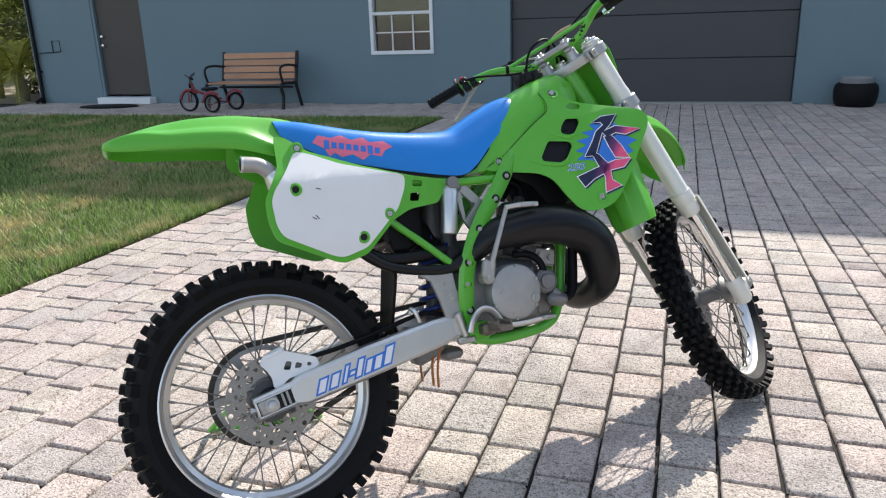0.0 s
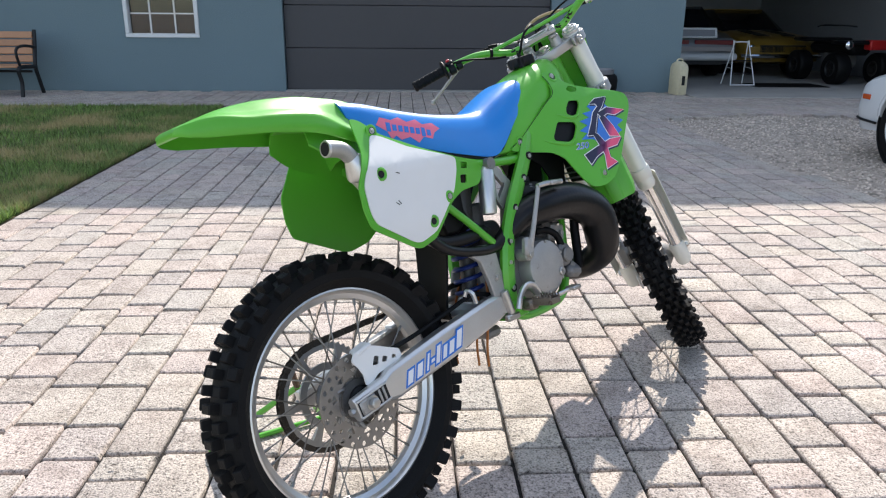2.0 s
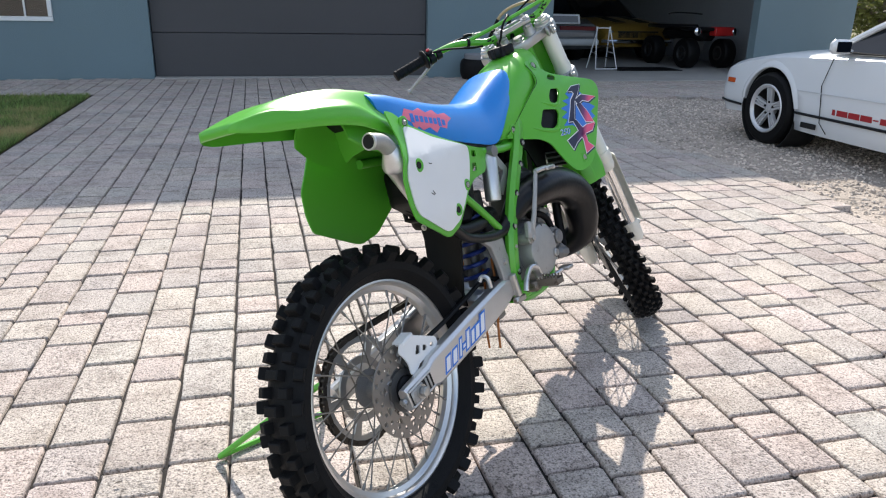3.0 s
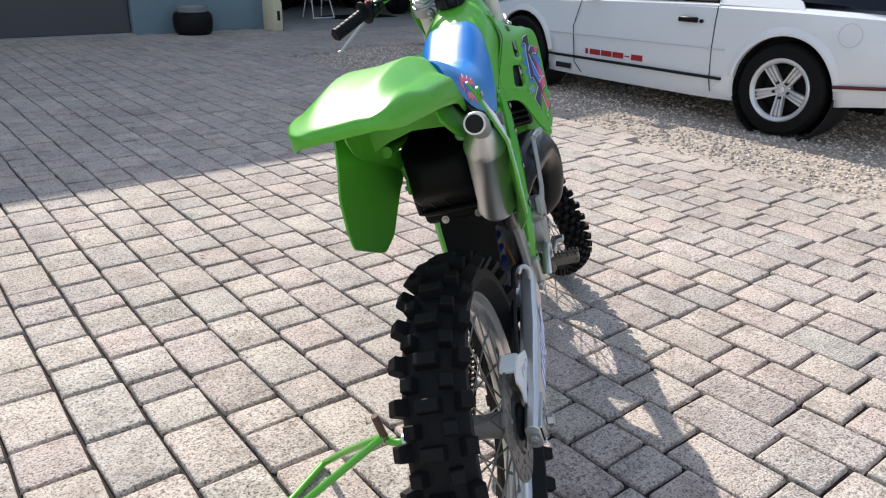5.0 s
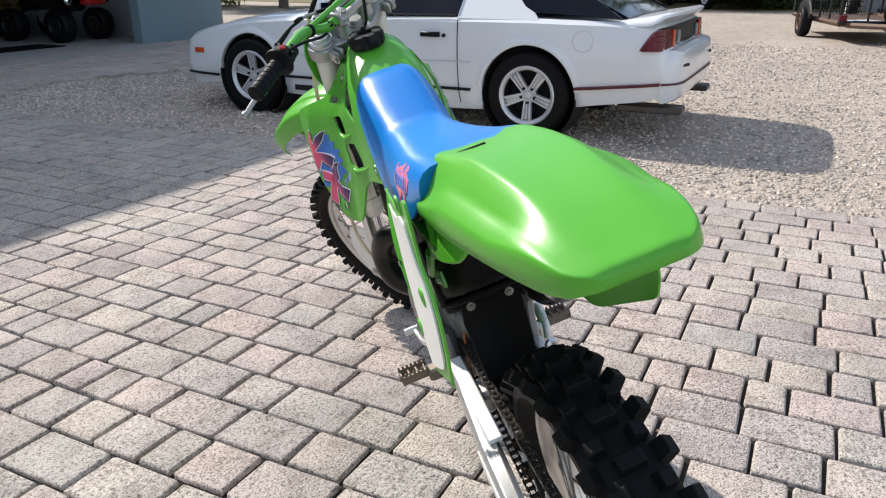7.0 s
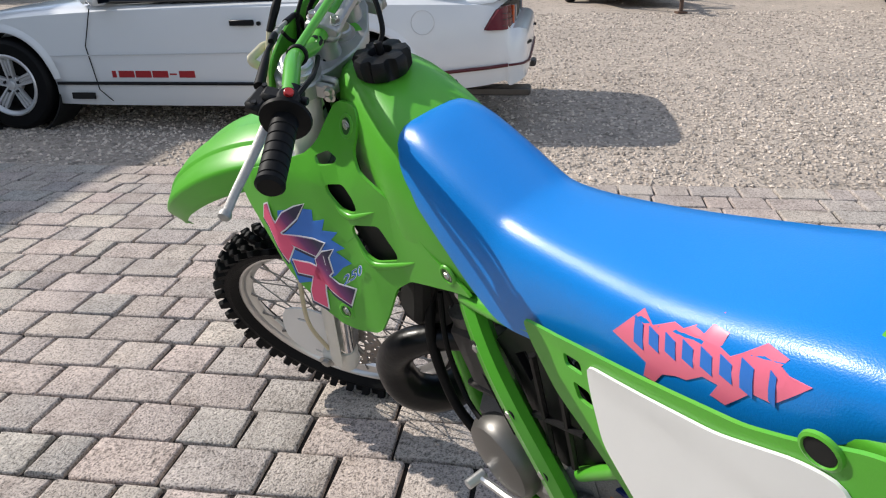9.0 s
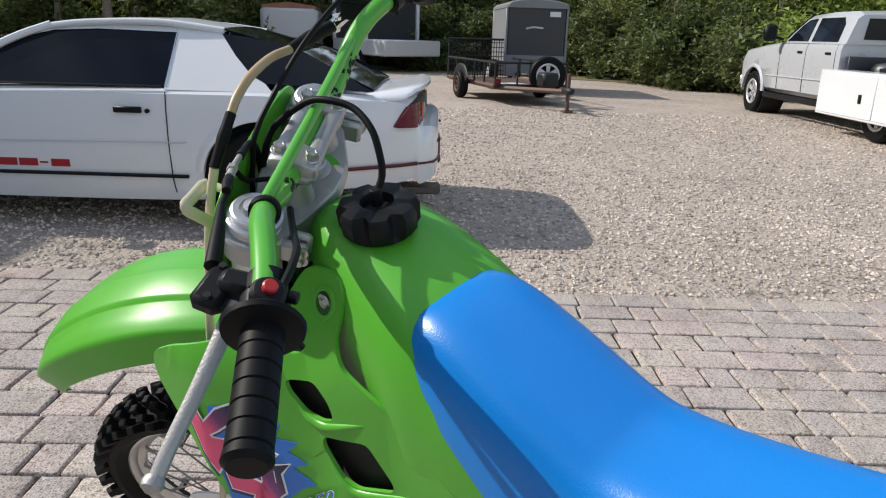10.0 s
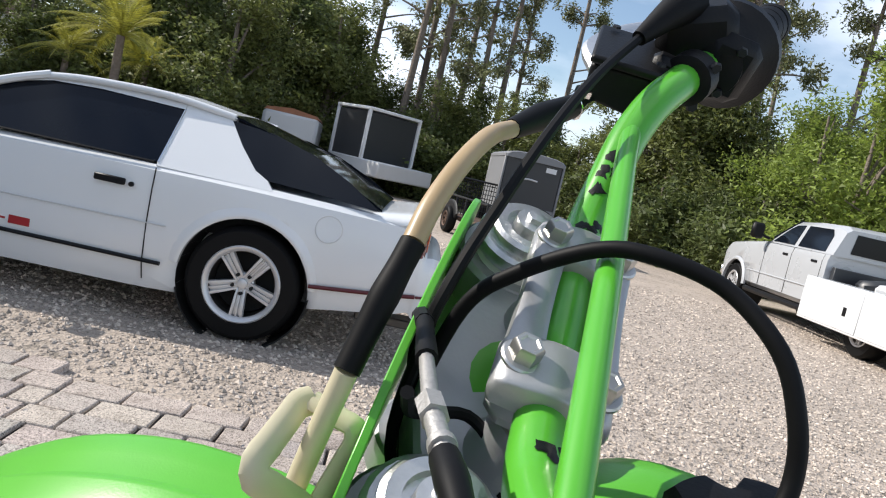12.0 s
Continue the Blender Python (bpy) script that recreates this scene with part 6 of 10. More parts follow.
# outline of the black sheet that darkens the vents in place of shade
VENT_SHADE = [(0.80, 0.80), (0.87, 0.795), (0.915, 0.86), (0.945, 0.905), (0.95, 0.94), (0.885, 0.95), (0.845, 0.905), (0.80, 0.86)]
LIPS = [[(0.925, 0.900), (0.915, 0.889), (0.895, 0.884), (0.872, 0.890), (0.83, 0.905)], [(0.893, 0.842), (0.876, 0.818), (0.857, 0.810), (0.81, 0.82), (0.765, 0.838)]]
for s in (-1, 1):
    def put(name_, bm, material, parent, label="", bevel=0.0):
        return part(name_, bm if s < 0 else mirror_y(bm), material, parent, label, bevel=bevel)
    def y_sh(x, z):
        return y_shroud(x, z) + ((0.016 * min(1, max(0, (0.97 - x) / 0.06)) * min(1, max(0, (x - 0.72) / 0.08)) - 0.30 * min(0.08, max(0, x - 0.98))) if s > 0 else 0.0)
    sh = put("tank_shroud", panel(SHROUD if s < 0 else SHROUD_L, [V1, V2, V3], y_sh, 0.0045), GREEN, bike, "lime green radiator shroud with vents", 0.0025)
    if s < 0:
        part("panel_seam", Geo().tube([(x, s * (-y_sh(x, z) + 0.0004), z) for x, z in ((0.66, 0.832), (0.708, 0.857), (0.807, 0.934), (0.852, 0.964), (0.8565, 0.995), (0.848, 1.02))], 0.0009, 6, 4), DARK, sh)
    # backing sheet added so the vents look shaded inside
    put("vent_shade_sheet", panel(VENT_SHADE, [], lambda x, z: y_sh(x, z) + 0.014, 0.003), BLACK_PLASTIC, sh, "black sheet added behind the vents for their shade")
    for lp in LIPS:
        gg = Geo().tube([(x, s * (-y_sh(x, z) - 0.0015), z) for x, z in lp], [0.002, 0.0055, 0.006, 0.005, 0.001], 10, 4)
        part("vent_lip", gg, GREEN, sh)
    put("graphic_ground", panel(BLOT_R if s < 0 else BLOT_L, [], lambda x, z: y_sh(x, z) - 0.0012, 0.0006), DECAL_BLUE, sh, "blue splashed decal")
    for ol in STROKES_R if s < 0 else STROKES_L:
        put("graphic_shadow", panel([(x + 0.003, z - 0.005) for x, z in grown(ol, 0.002)], [], lambda x, z: y_sh(x, z) - 0.0016, 0.0006, 0.012), NAVY, sh)
        put("graphic_edge", panel(grown(ol, 0.0024), [], lambda x, z: y_sh(x, z) - 0.0022, 0.0006, 0.012), DECAL_WHITE, sh)
        put("graphic_stroke", panel(ol, [], lambda x, z: y_sh(x, z) - 0.0029, 0.0006, 0.012), DECAL_FADE, sh)
    for grow_, lift_, mt_ in ((0.0011, 0.0032, DECAL_WHITE), (0.0, 0.0040, DECAL_BLUE)):
        me = lettering("250", 0.034, bold=grow_)
        me.materials.append(mt_)
        for v in me.vertices:
            if s < 0:
                x, z = 0.896 + v.co.x * 0.95 + v.co.y * 0.3, 0.797 + v.co.y * 0.75 - v.co.x * 0.03
            else:
                x, z = 0.916 - v.co.x * 0.97 - v.co.y * 0.25, 0.781 + v.co.y * 0.8 + v.co.x * 0.62
            v.co = Vector((x, s * (-y_sh(x, z) + lift_), z))
        ob = new("model_number", me)
        ob.parent = sh
    for px, pz, r in ((0.888 if s < 0 else 0.892, 1.016, 0.008), (0.694, 0.842, 0.007), (0.953, 0.706, 0.008)):
        bolt(sh, (px, s * (-y_sh(px, pz) - 0.001), pz), (0, s, 0.0), r * 0.8, 0.003)
    for px, pz, r in ((0.888 if s < 0 else 0.892, 1.016, 0.0125), (0.694, 0.842, 0.011), (0.953, 0.706, 0.010)):
        fx, fz = ((y_sh(px + 0.004, pz) - y_sh(px - 0.004, pz)) / 0.008, (y_sh(px, pz + 0.004) - y_sh(px, pz - 0.004)) / 0.008)
        nrm = Vector((fx, s, fz)).normalized()
        c_ = Vector((px, s * -y_sh(px, pz), pz))
        part("bolt_boss", Geo().lathe([(r * 1.5, -0.001), (r * 1.42, 0.0014), (r * 1.15, 0.0022), (r * 1.0, 0.0014), (r * 0.98, -0.001)], c_, nrm, 22, closed=True), GREEN, sh)
        # flat disc; the recess's shade is only its darker green
        part("bolt_recess", Geo().lathe([(r, 0.0), (r, 0.0007), (r * 0.55, 0.0009)], c_, nrm, 20), GREEN_SHADED, sh, "green disc darkened for the shade in the bolt recess")
    put("bolt_pad", panel(rounded([(0.938, 0.722), (0.968, 0.722), (0.968, 0.692), (0.938, 0.692)], 0.004), [], lambda x, z: y_sh(x, z) - 0.0008, 0.0006), GREEN_PAINT, sh)
    # radiator behind the shroud
    y_r = 0.085 if s < 0 else 0.060
    rg = Geo().box((0.93, s * y_r, 0.80), (0.03, 0.085 if s < 0 else 0.06, 0.22), Matrix.Rotation(-0.35, 3, "Y"), 0.006)
    rad = part("radiator", rg, BLACK_PLASTIC, bike, "black radiator core")
    for k in range(12):
        part("radiator_fin", Geo().box((0.952 + 0.35 * (k - 5.5) * 0.0165, s * y_r, 0.80 + 0.0165 * (k - 5.5)), (0.008, 0.078 if s < 0 else 0.055, 0.003), Matrix.Rotation(-0.35, 3, "Y")), ALLOY, rad)
    part("radiator_duct", panel([(0.74, 0.80), (0.80, 0.90), (0.90, 0.95), (0.94, 0.93), (0.90, 0.69), (0.85, 0.7), (0.80, 0.77)], [], lambda x, z: -0.062 * 1, 0.004) if s < 0 else mirror_y(panel([(0.74, 0.80), (0.80, 0.90), (0.90, 0.95), (0.94, 0.93), (0.90, 0.69), (0.85, 0.7), (0.80, 0.77)], [], lambda x, z: -0.062, 0.004)), BLACK_PLASTIC, rad)

# radiator back as a near-black box, its colour carrying the void's shade
part("radiator_filler", Geo().box((0.862, 0.058, 0.745), (0.055, 0.06, 0.19), Matrix.Rotation(-0.5, 3, "Y"), 0.01), DARK, bike, "near-black radiator back added to fill the shaded void under the shroud")
# added near-black boxes stand in for the shade between tank and head
part("tank_gap_filler", Geo().box((0.945, 0.045, 0.955), (0.075, 0.05, 0.15), Matrix.Rotation(-0.3, 3, "Y"), 0.01).box((0.965, 0.03, 0.88), (0.06, 0.05, 0.12), None, 0.01), DARK, bike, "near-black filler added for the shaded gap between tank and head")
# panel added in near-black for the shaded cavity under the left shroud
part("radiator_void_shade", mirror_y(panel([(0.745, 0.805), (0.80, 0.83), (0.95, 0.84), (1.03, 0.66), (1.02, 0.58), (0.955, 0.58), (0.88, 0.62), (0.83, 0.66), (0.785, 0.72)], [], lambda x, z: -0.05, 0.03)), DARK, bike, "near-black panel standing in for the shade beside the radiator")

# ---- front end, in the fork's axes (x forwards, y left, z up along the steering axis) ----
FORK_Y = 0.098
for s in (-1, 1):
    fk = part("fork_leg", Geo().lathe([(0.024, -0.04), (0.0265, -0.044), (0.0265, -0.20), (0.0285, -0.21), (0.0285, -0.60), (0.031, -0.605), (0.031, -0.64), (0.027, -0.65)][::-1], (0.028, s * FORK_Y, 0), (0, 0, 1), 24, m=FORK), FORK_WHITE, bike, "cream painted upside-down fork tube")
    part("fork_cap", Geo().lathe([(0.0275, -0.016), (0.0285, -0.013), (0.0285, -0.008), (0.026, -0.006), (0.0235, -0.006), (0.0235, 0.0), (0.021, 0.002), (0.015, 0.002), (0.0145, -0.002), (0.011, -0.002), (0.0105, 0.006), (0.004, 0.007)], (0.028, s * FORK_Y, -0.028), (0, 0, 1), 28, m=FORK).lathe([(0.0055, 0.006), (0.0055, 0.01), (0.003, 0.0105)], (0.028, s * FORK_Y, -0.028), (0, 0, 1), 6, m=FORK), ALLOY, fk)
    part("fork_slider", Geo().cyl((0.028, s * FORK_Y, -0.64), (0.028, s * FORK_Y, -0.93), 0.0215, 20, m=FORK), CHROME, fk)
    part("fork_foot", Geo().lathe([(0.022, -0.995), (0.027, -0.985), (0.028, -0.92), (0.025, -0.905)], (0.03, s * FORK_Y, 0), (0, 0, 1), 20, m=FORK).box((0.058, s * 0.106, -0.955), (0.06, 0.04, 0.055), None, 0.012, FORK), FORK_WHITE, fk)
    bolt(fk, (0.072, s * 0.127, -0.955), (0, s, 0), 0.012, 0.008, m=FORK)
    part("fork_guard", Geo().loft([[Vector((0.03 + 0.034 * math.cos(a), s * (FORK_Y + 0.01 + 0.034 * math.sin(a)), z)) for a in [(-1.1 + 2.9 * q / 9) for q in range(10)]] + [Vector((0.03 + 0.031 * math.cos(a), s * (FORK_Y + 0.01 + 0.031 * math.sin(a)), z)) for a in [(-1.1 + 2.9 * q / 9) for q in range(9, -1, -1)]] for z in (-0.61, -0.75, -0.9, -0.93)], m=FORK), FORK_WHITE, fk, "white plastic fork guard")
    part("wiper_clamp", Geo().lathe([(0.0315, -0.57), (0.033, -0.575), (0.033, -0.605), (0.0315, -0.61)], (0.028, s * FORK_Y, 0), (0, 0, 1), 24, closed=False, m=FORK), FORK_WHITE, fk)
    for z in (-0.058, -0.07, -0.235, -0.26):
        bolt(fk, (-0.023, s * 0.112, z), (0, s, 0), 0.006, 0.006, m=FORK)
part("front_axle", Geo().cyl((0.07, -0.137, -0.955), (0.07, 0.137, -0.955), 0.009, 14, m=FORK), STEEL, bike)


def clamp(name_, z, h, grow):
    """A triple clamp: flat bridge, split rings round the fork tubes and the steering nut."""
    gg = Geo()
    half = [(0.054, 0.0), (0.051, 0.035), (0.042, 0.062), (0.03, 0.08), (-0.002, 0.094), (-0.014, 0.078), (-0.024, 0.052), (-0.034, 0.026), (-0.036, 0.0)]
    ol = half + [(x, -y) for x, y in reversed(half[1:-1])]
    rings_ = []
    for inset, dz in ((0.97, -h / 2 + 0.001), (1.0, -h / 2 + 0.004), (1.0, h / 2 - 0.004), (0.95, h / 2 - 0.001)):
        rings_.append([Vector((0.01 + (x - 0.01) * inset, y * inset, z + dz)) for x, y in ol])
    gg.loft(rings_, m=FORK)
    cl = part(name_, gg, CLAMP, bike, "silver cast alloy triple clamp")
    for s in (-1, 1):
        part("clamp_ring", Geo().lathe([(0.033 + grow, -h / 2), (0.0355 + grow, -h / 2 + 0.003), (0.0355 + grow, h / 2 - 0.003), (0.033 + grow, h / 2), (0.027, h / 2)], (0.028, s * FORK_Y, z), (0, 0, 1), 28, m=FORK), CLAMP, cl)
        for dy in (0.011, -0.004):
            part("pinch_ear", Geo().box((-0.016, s * (FORK_Y + dy), z), (0.03, 0.011, h * 0.94), None, 0.004, FORK), CLAMP, cl)
    part("steering_nut", Geo().lathe([(0.021, -h / 2 - 0.002), (0.021, h / 2 + 0.002), (0.0155, h / 2 + 0.003), (0.0155, h / 2 + 0.01), (0.013, h / 2 + 0.012), (0.006, h / 2 + 0.012)], (0, 0, z), (0, 0, 1), 24, m=FORK), STEEL, cl)


clamp("top_clamp", -0.064, 0.03, 0.0)
clamp("lower_clamp", -0.247, 0.036, 0.002)
cap_g = Geo()
MOUNT_Y, BOLT_X = (-0.0445, 0.0445), (-0.0130, 0.0205)
for y in MOUNT_Y:
    part("bar_mount", Geo().box((0.004, y, -0.016), (0.044, 0.027, 0.018), None, 0.007, FORK)
         .lathe([(0.021, 0), (0.0195, 0.01), (0.0165, 0.018), (0.016, 0.034)], (0.004, y, -0.055), (0, 0, 1), 24, m=FORK), CLAMP, bike, "silver handlebar mount")
    arch_ = [(-0.0205, -0.006), (-0.0215, -0.001), (-0.020, 0.005), (-0.016, 0.0075), (-0.008, 0.009), (-0.002, 0.0105), (0.004, 0.011), (0.010, 0.0105), (0.016, 0.009), (0.024, 0.0075), (0.028, 0.005), (0.0295, -0.001), (0.0285, -0.006)]
    cap_g.loft([[Vector((0.004 + (x - 0.004) * k_, y + dy, -0.006 + (z + 0.006) * k_)) for x, z in arch_] for dy, k_ in ((-0.0155, 0.90), (-0.0145, 0.96), (-0.012, 1.0), (0.012, 1.0), (0.0145, 0.96), (0.0155, 0.90))], m=FORK)
for x in (-0.0125, 0.0200):
    cap_g.loft([[Vector((x + dx * k_, y, 0.001 + dz * k_)) for dx, dz in ((-0.0075, -0.006), (0.0075, -0.006), (0.0075, 0.0045), (0.005, 0.0065), (-0.005, 0.0065), (-0.0075, 0.0045))] for y, k_ in ((-0.042, 1.1), (-0.024, 1.0), (-0.008, 0.95), (0.008, 0.95), (0.024, 1.0), (0.042, 1.1))], m=FORK)
hb = part("bar_clamp", cap_g, CLAMP, bike, "silver forged handlebar clamp bridging both mounts", sharp=50)
for y in MOUNT_Y:
    for x in BOLT_X:
        part("clamp_bolt", Geo().lathe([(0.0092, 0), (0.0092, 0.0012), (0.0084, 0.002), (0.0066, 0.0022)], (x, y, 0.0072), (0, 0, 1), 22, m=FORK).lathe([(0.0068, 0.0022), (0.0068, 0.008), (0.0058, 0.0092), (0.0044, 0.0092), (0.0036, 0.0084), (0.0005, 0.0084)], (x, y, 0.0072), (0, 0, 1), 6, m=FORK), STEEL, hb, "flanged zinc bolt")

BAR = [(-0.090, -0.380, 0.0615), (-0.058, -0.30, 0.058), (-0.040, -0.25, 0.055), (-0.023, -0.207, 0.049), (-0.010, -0.175, 0.041), (-0.002, -0.147, 0.027), (0.001, -0.118, 0.011), (0.003, -0.09, -0.003), (0.004, -0.06, -0.006), (0.004, 0, -0.006),
       (0.004, 0.06, -0.006), (0.003, 0.09, -0.003), (0.001, 0.118, 0.011), (-0.002, 0.147, 0.028), (-0.010, 0.175, 0.042), (-0.023, 0.205, 0.053), (-0.041, 0.25, 0.062), (-0.057, 0.30, 0.068), (-0.082, 0.388, 0.0745)]
bar = part("handlebar", Geo().tube(BAR, 0.011, 18, 6, m=FORK), GREEN_PAINT, bike, "green painted handlebar with worn patches")
part("crossbar", Geo().tube([(-0.005, -0.160, 0.035), (-0.002, -0.148, 0.0315), (-0.001, -0.12, 0.030), (-0.001, 0, 0.030), (0.0, 0.12, 0.0315), (0.0, 0.148, 0.0325), (-0.004, 0.160, 0.036)], 0.0060, 16, 4, m=FORK), GREEN_PAINT, bar)
BAR_LINE = spline(BAR, 6)
for y, dy, half_w in ((0.080, 0.0, 0.009), (-0.108, 0.0, 0.010), (-0.124, 0.0, 0.007), (-0.072, 0.0, 0.006)):
    near_ = sorted(BAR_LINE, key=lambda q: abs(q.y - y))[0]
    nxt_ = sorted(BAR_LINE, key=lambda q: abs(q.y - y - 0.012))[0]
    d_ = (nxt_ - near_).normalized()
    gg = Geo()
    rr_ = random.Random(int(y * 1000))
    for q in range(11):
        a_ = 0.9 + rr_.uniform(-0.5, 1.6)
        side_ = d_.cross(Vector((1, 0, 0))).normalized()
        up_ = side_.cross(d_).normalized()
        o_ = near_ + d_ * rr_.uniform(-half_w, half_w)
        blob = []
        for k in range(7):
            u = 6.283 * k / 7
            w_a, w_l = rr_.uniform(0.15, 0.8), rr_.uniform(0.0012, 0.006)
            ang = 2.2 + a_ + w_a * 0.6 * math.cos(u)
            blob.append(o_ + d_ * w_l * math.sin(u) + (side_ * math.cos(ang) + up_ * math.sin(ang)) * 0.01125)
        c_ = sum(blob, Vector()) / 7
        out_ = (c_ - (o_ + d_ * (c_ - o_).dot(d_))).normalized()
        c_ = o_ + d_ * (c_ - o_).dot(d_) + out_ * 0.0116
        gg.add([c_] + blob, [(0, 1 + k, 1 + (k + 1) % 7) for k in range(7)], FORK)
    part("worn_patch", gg, BLACK_PLASTIC, bar, "worn black patch in the green paint")
for s in (-1, 1):
    a, b = (Vector((-0.0535, -0.285, 0.0575)), Vector((-0.0915, -0.384, 0.062))) if s < 0 else (Vector((-0.054, 0.288, 0.067)), Vector((-0.083, 0.396, 0.075)))
    d = (b - a).normalized()
    L = (b - a).length
    prof = [(0.027 if s > 0 else 0.02, 0), (0.031 if s > 0 else 0.022, 0.004), (0.030 if s > 0 else 0.02, 0.008), (0.016, 0.011)]
    for k in range(6):
        h0 = 0.014 + (L - 0.022) * k / 6
        prof += [(0.0158, h0), (0.0158, h0 + 0.012), (0.0146, h0 + 0.0128), (0.0146, h0 + (L - 0.022) / 6 - 0.001)]
    prof += [(0.0162, L - 0.008), (0.0168, L - 0.002), (0.013, L + 0.002), (0.004, L + 0.002)]
    part("grip", Geo().lathe(prof, a, d, 24, m=FORK), BLACK_RUBBER, bar, "ribbed black rubber grip")
# clutch side
LEVERS = FORK @ Matrix.Translation((-0.007, 0.011, 0.0)) @ Matrix.Rotation(-0.0115, 4, "X") @ Matrix.Rotation(-0.0073, 4, "Y")
part("clutch_perch", Geo().lathe([(0.0125, -0.010), (0.0158, -0.008), (0.0158, 0.008), (0.0125, 0.010)], (-0.034, 0.236, 0.059), (-0.3, 0.94, 0.08), 20, m=LEVERS).box((0.004, 0.244, 0.049), (0.026, 0.040, 0.017), Matrix.Rotation(-0.15, 3, "Z"), 0.005, LEVERS).box((-0.012, 0.238, 0.054), (0.03, 0.022, 0.02), None, 0.005, LEVERS), BLACK_PLASTIC, bar, "black clutch perch")
for y_ in (0.228, 0.258):
    bolt(bar, (0.004, y_, 0.0575), (0, 0, 1), 0.0038, 0.003, IRON, m=LEVERS, washer=False)
part("clutch_lever", Geo().tube([(-0.012, 0.228, 0.052), (-0.012, 0.262, 0.038), (-0.007, 0.312, 0.016), (-0.002, 0.35, 0.0), (0.0, 0.372, -0.01)], [0.006, 0.0055, 0.0048, 0.0045, 0.0045], 10, 5, 1.35, m=LEVERS).lathe([(0.003, -0.007), (0.0075, -0.004), (0.0085, 0), (0.0075, 0.004), (0.003, 0.007)], (0.001, 0.376, -0.0115), (0, 1, 0), 14, m=LEVERS), COVER, bar, "alloy clutch lever with ball end")
part("stop_button", Geo().lathe([(0.0125, -0.011), (0.019, -0.009), (0.019, 0.009), (0.0125, 0.011)], (-0.041, 0.260, 0.062), (-0.3, 0.94, 0.08), 22, m=LEVERS).lathe([(0.013, -0.012), (0.0135, 0.006), (0.0105, 0.010), (0.0065, 0.011)], (-0.043, 0.259, 0.079), (-0.15, 0, 1), 18, m=LEVERS).cyl((-0.056, 0.252, 0.076), (-0.064, 0.252, 0.076), 0.005, 10, 0.001, m=LEVERS), BLACK_PLASTIC, bar, "black stop switch on the bar")
part("switch_wire", Geo().tube([(-0.05, 0.248, 0.078), (-0.048, 0.22, 0.07), (-0.042, 0.19, 0.055), (-0.03, 0.16, 0.035), (-0.018, 0.13, 0.015), (-0.006, 0.10, 0.0)], 0.0034, 8, 5, m=LEVERS), BLACK_RUBBER, bar)
part("stop_knob", Geo().cyl((-0.0445, 0.259, 0.088), (-0.046, 0.259, 0.0945), 0.0058, 14, 0.0012, m=LEVERS), RED, bar, "red stop button")
part("lever_boot", Geo().tube([(0.014, 0.225, 0.052), (0.026, 0.185, 0.049), (0.036, 0.155, 0.044)], [0.0072, 0.0056, 0.0034], 12, 3, m=LEVERS).tube([(0.036, 0.155, 0.044), (0.041, 0.125, 0.037)], 0.0034, 10, m=LEVERS), BLACK_RUBBER, bar)
part("clutch_cable", Geo().tube([(0.061, 0.028, -0.012), (0.064, 0.01, -0.026), (0.06, 0.002, -0.05), (0.04, 0.02, -0.12), (0.0, 0.05, -0.24)], 0.0042, 8, 5, m=FORK), BLACK_RUBBER, bar)
part("cable_adjuster", Geo().tube([(0.0385, 0.127, 0.0337), (0.0475, 0.0985, 0.0204)], [0.0034, 0.0036], 12, m=FORK).cyl((0.0455, 0.1045, 0.0235), (0.0485, 0.095, 0.0185), 0.0052, 6, m=FORK).cyl((0.0405, 0.1205, 0.031), (0.0415, 0.1175, 0.0295), 0.0046, 12, m=FORK).tube([(0.0475, 0.0985, 0.0204), (0.0545, 0.064, 0.0045)], [0.0032, 0.003], 10, m=FORK), COVER, bar, "zinc cable adjuster")
part("adjuster_boot", Geo().tube([(0.0395, 0.124, 0.0323), (0.036, 0.135, 0.038), (0.031, 0.15, 0.044)], [0.0048, 0.0052, 0.004], 12, 3, m=FORK), BLACK_RUBBER, bar)
part("cable_boot", Geo().tube([(0.0545, 0.064, 0.0045), (0.061, 0.028, -0.012)], [0.0046, 0.0038], 10, m=FORK), BLACK_RUBBER, bar)
part("lead_wire", Geo().tube([(0.056, 0.075, -0.004), (0.05, 0.06, -0.03), (0.028, 0.045, -0.035), (0.01, 0.055, -0.04), (-0.004, 0.07, -0.06)], 0.0028, 8, 5, m=FORK), BLACK_RUBBER, bar)
part("bar_band", Geo().lathe([(0.0128, -0.005), (0.0145, -0.003), (0.0145, 0.003), (0.0128, 0.005)], (-0.0025, 0.148, 0.0285), (-0.2, 0.85, 0.48), 20, m=FORK), BLACK_RUBBER, bar, "black rubber band round the bar")
# throttle side
th = part("throttle_housing", Geo().lathe([(0.012, -0.03), (0.021, -0.026), (0.024, -0.012), (0.031, -0.002), (0.037, 0.004), (0.037, 0.013), (0.018, 0.017)], (-0.046, -0.262, 0.0565), (-0.32, -1, 0.04), 28, m=FORK), BLACK_PLASTIC, bar, "black throttle housing")
part("housing_box", Geo().box((-0.022, -0.253, 0.068), (0.052, 0.034, 0.036), Matrix.Rotation(0.5, 3, "Y"), 0.008, FORK).box((-0.048, -0.240, 0.058), (0.036, 0.016, 0.044), None, 0.008, FORK), BLACK_PLASTIC, th)
for dz in (-0.014, 0.016):
    bolt(th, (-0.05, -0.231, 0.058 + dz), (0, 1, 0), 0.0035, 0.003, IRON, m=FORK, washer=False)
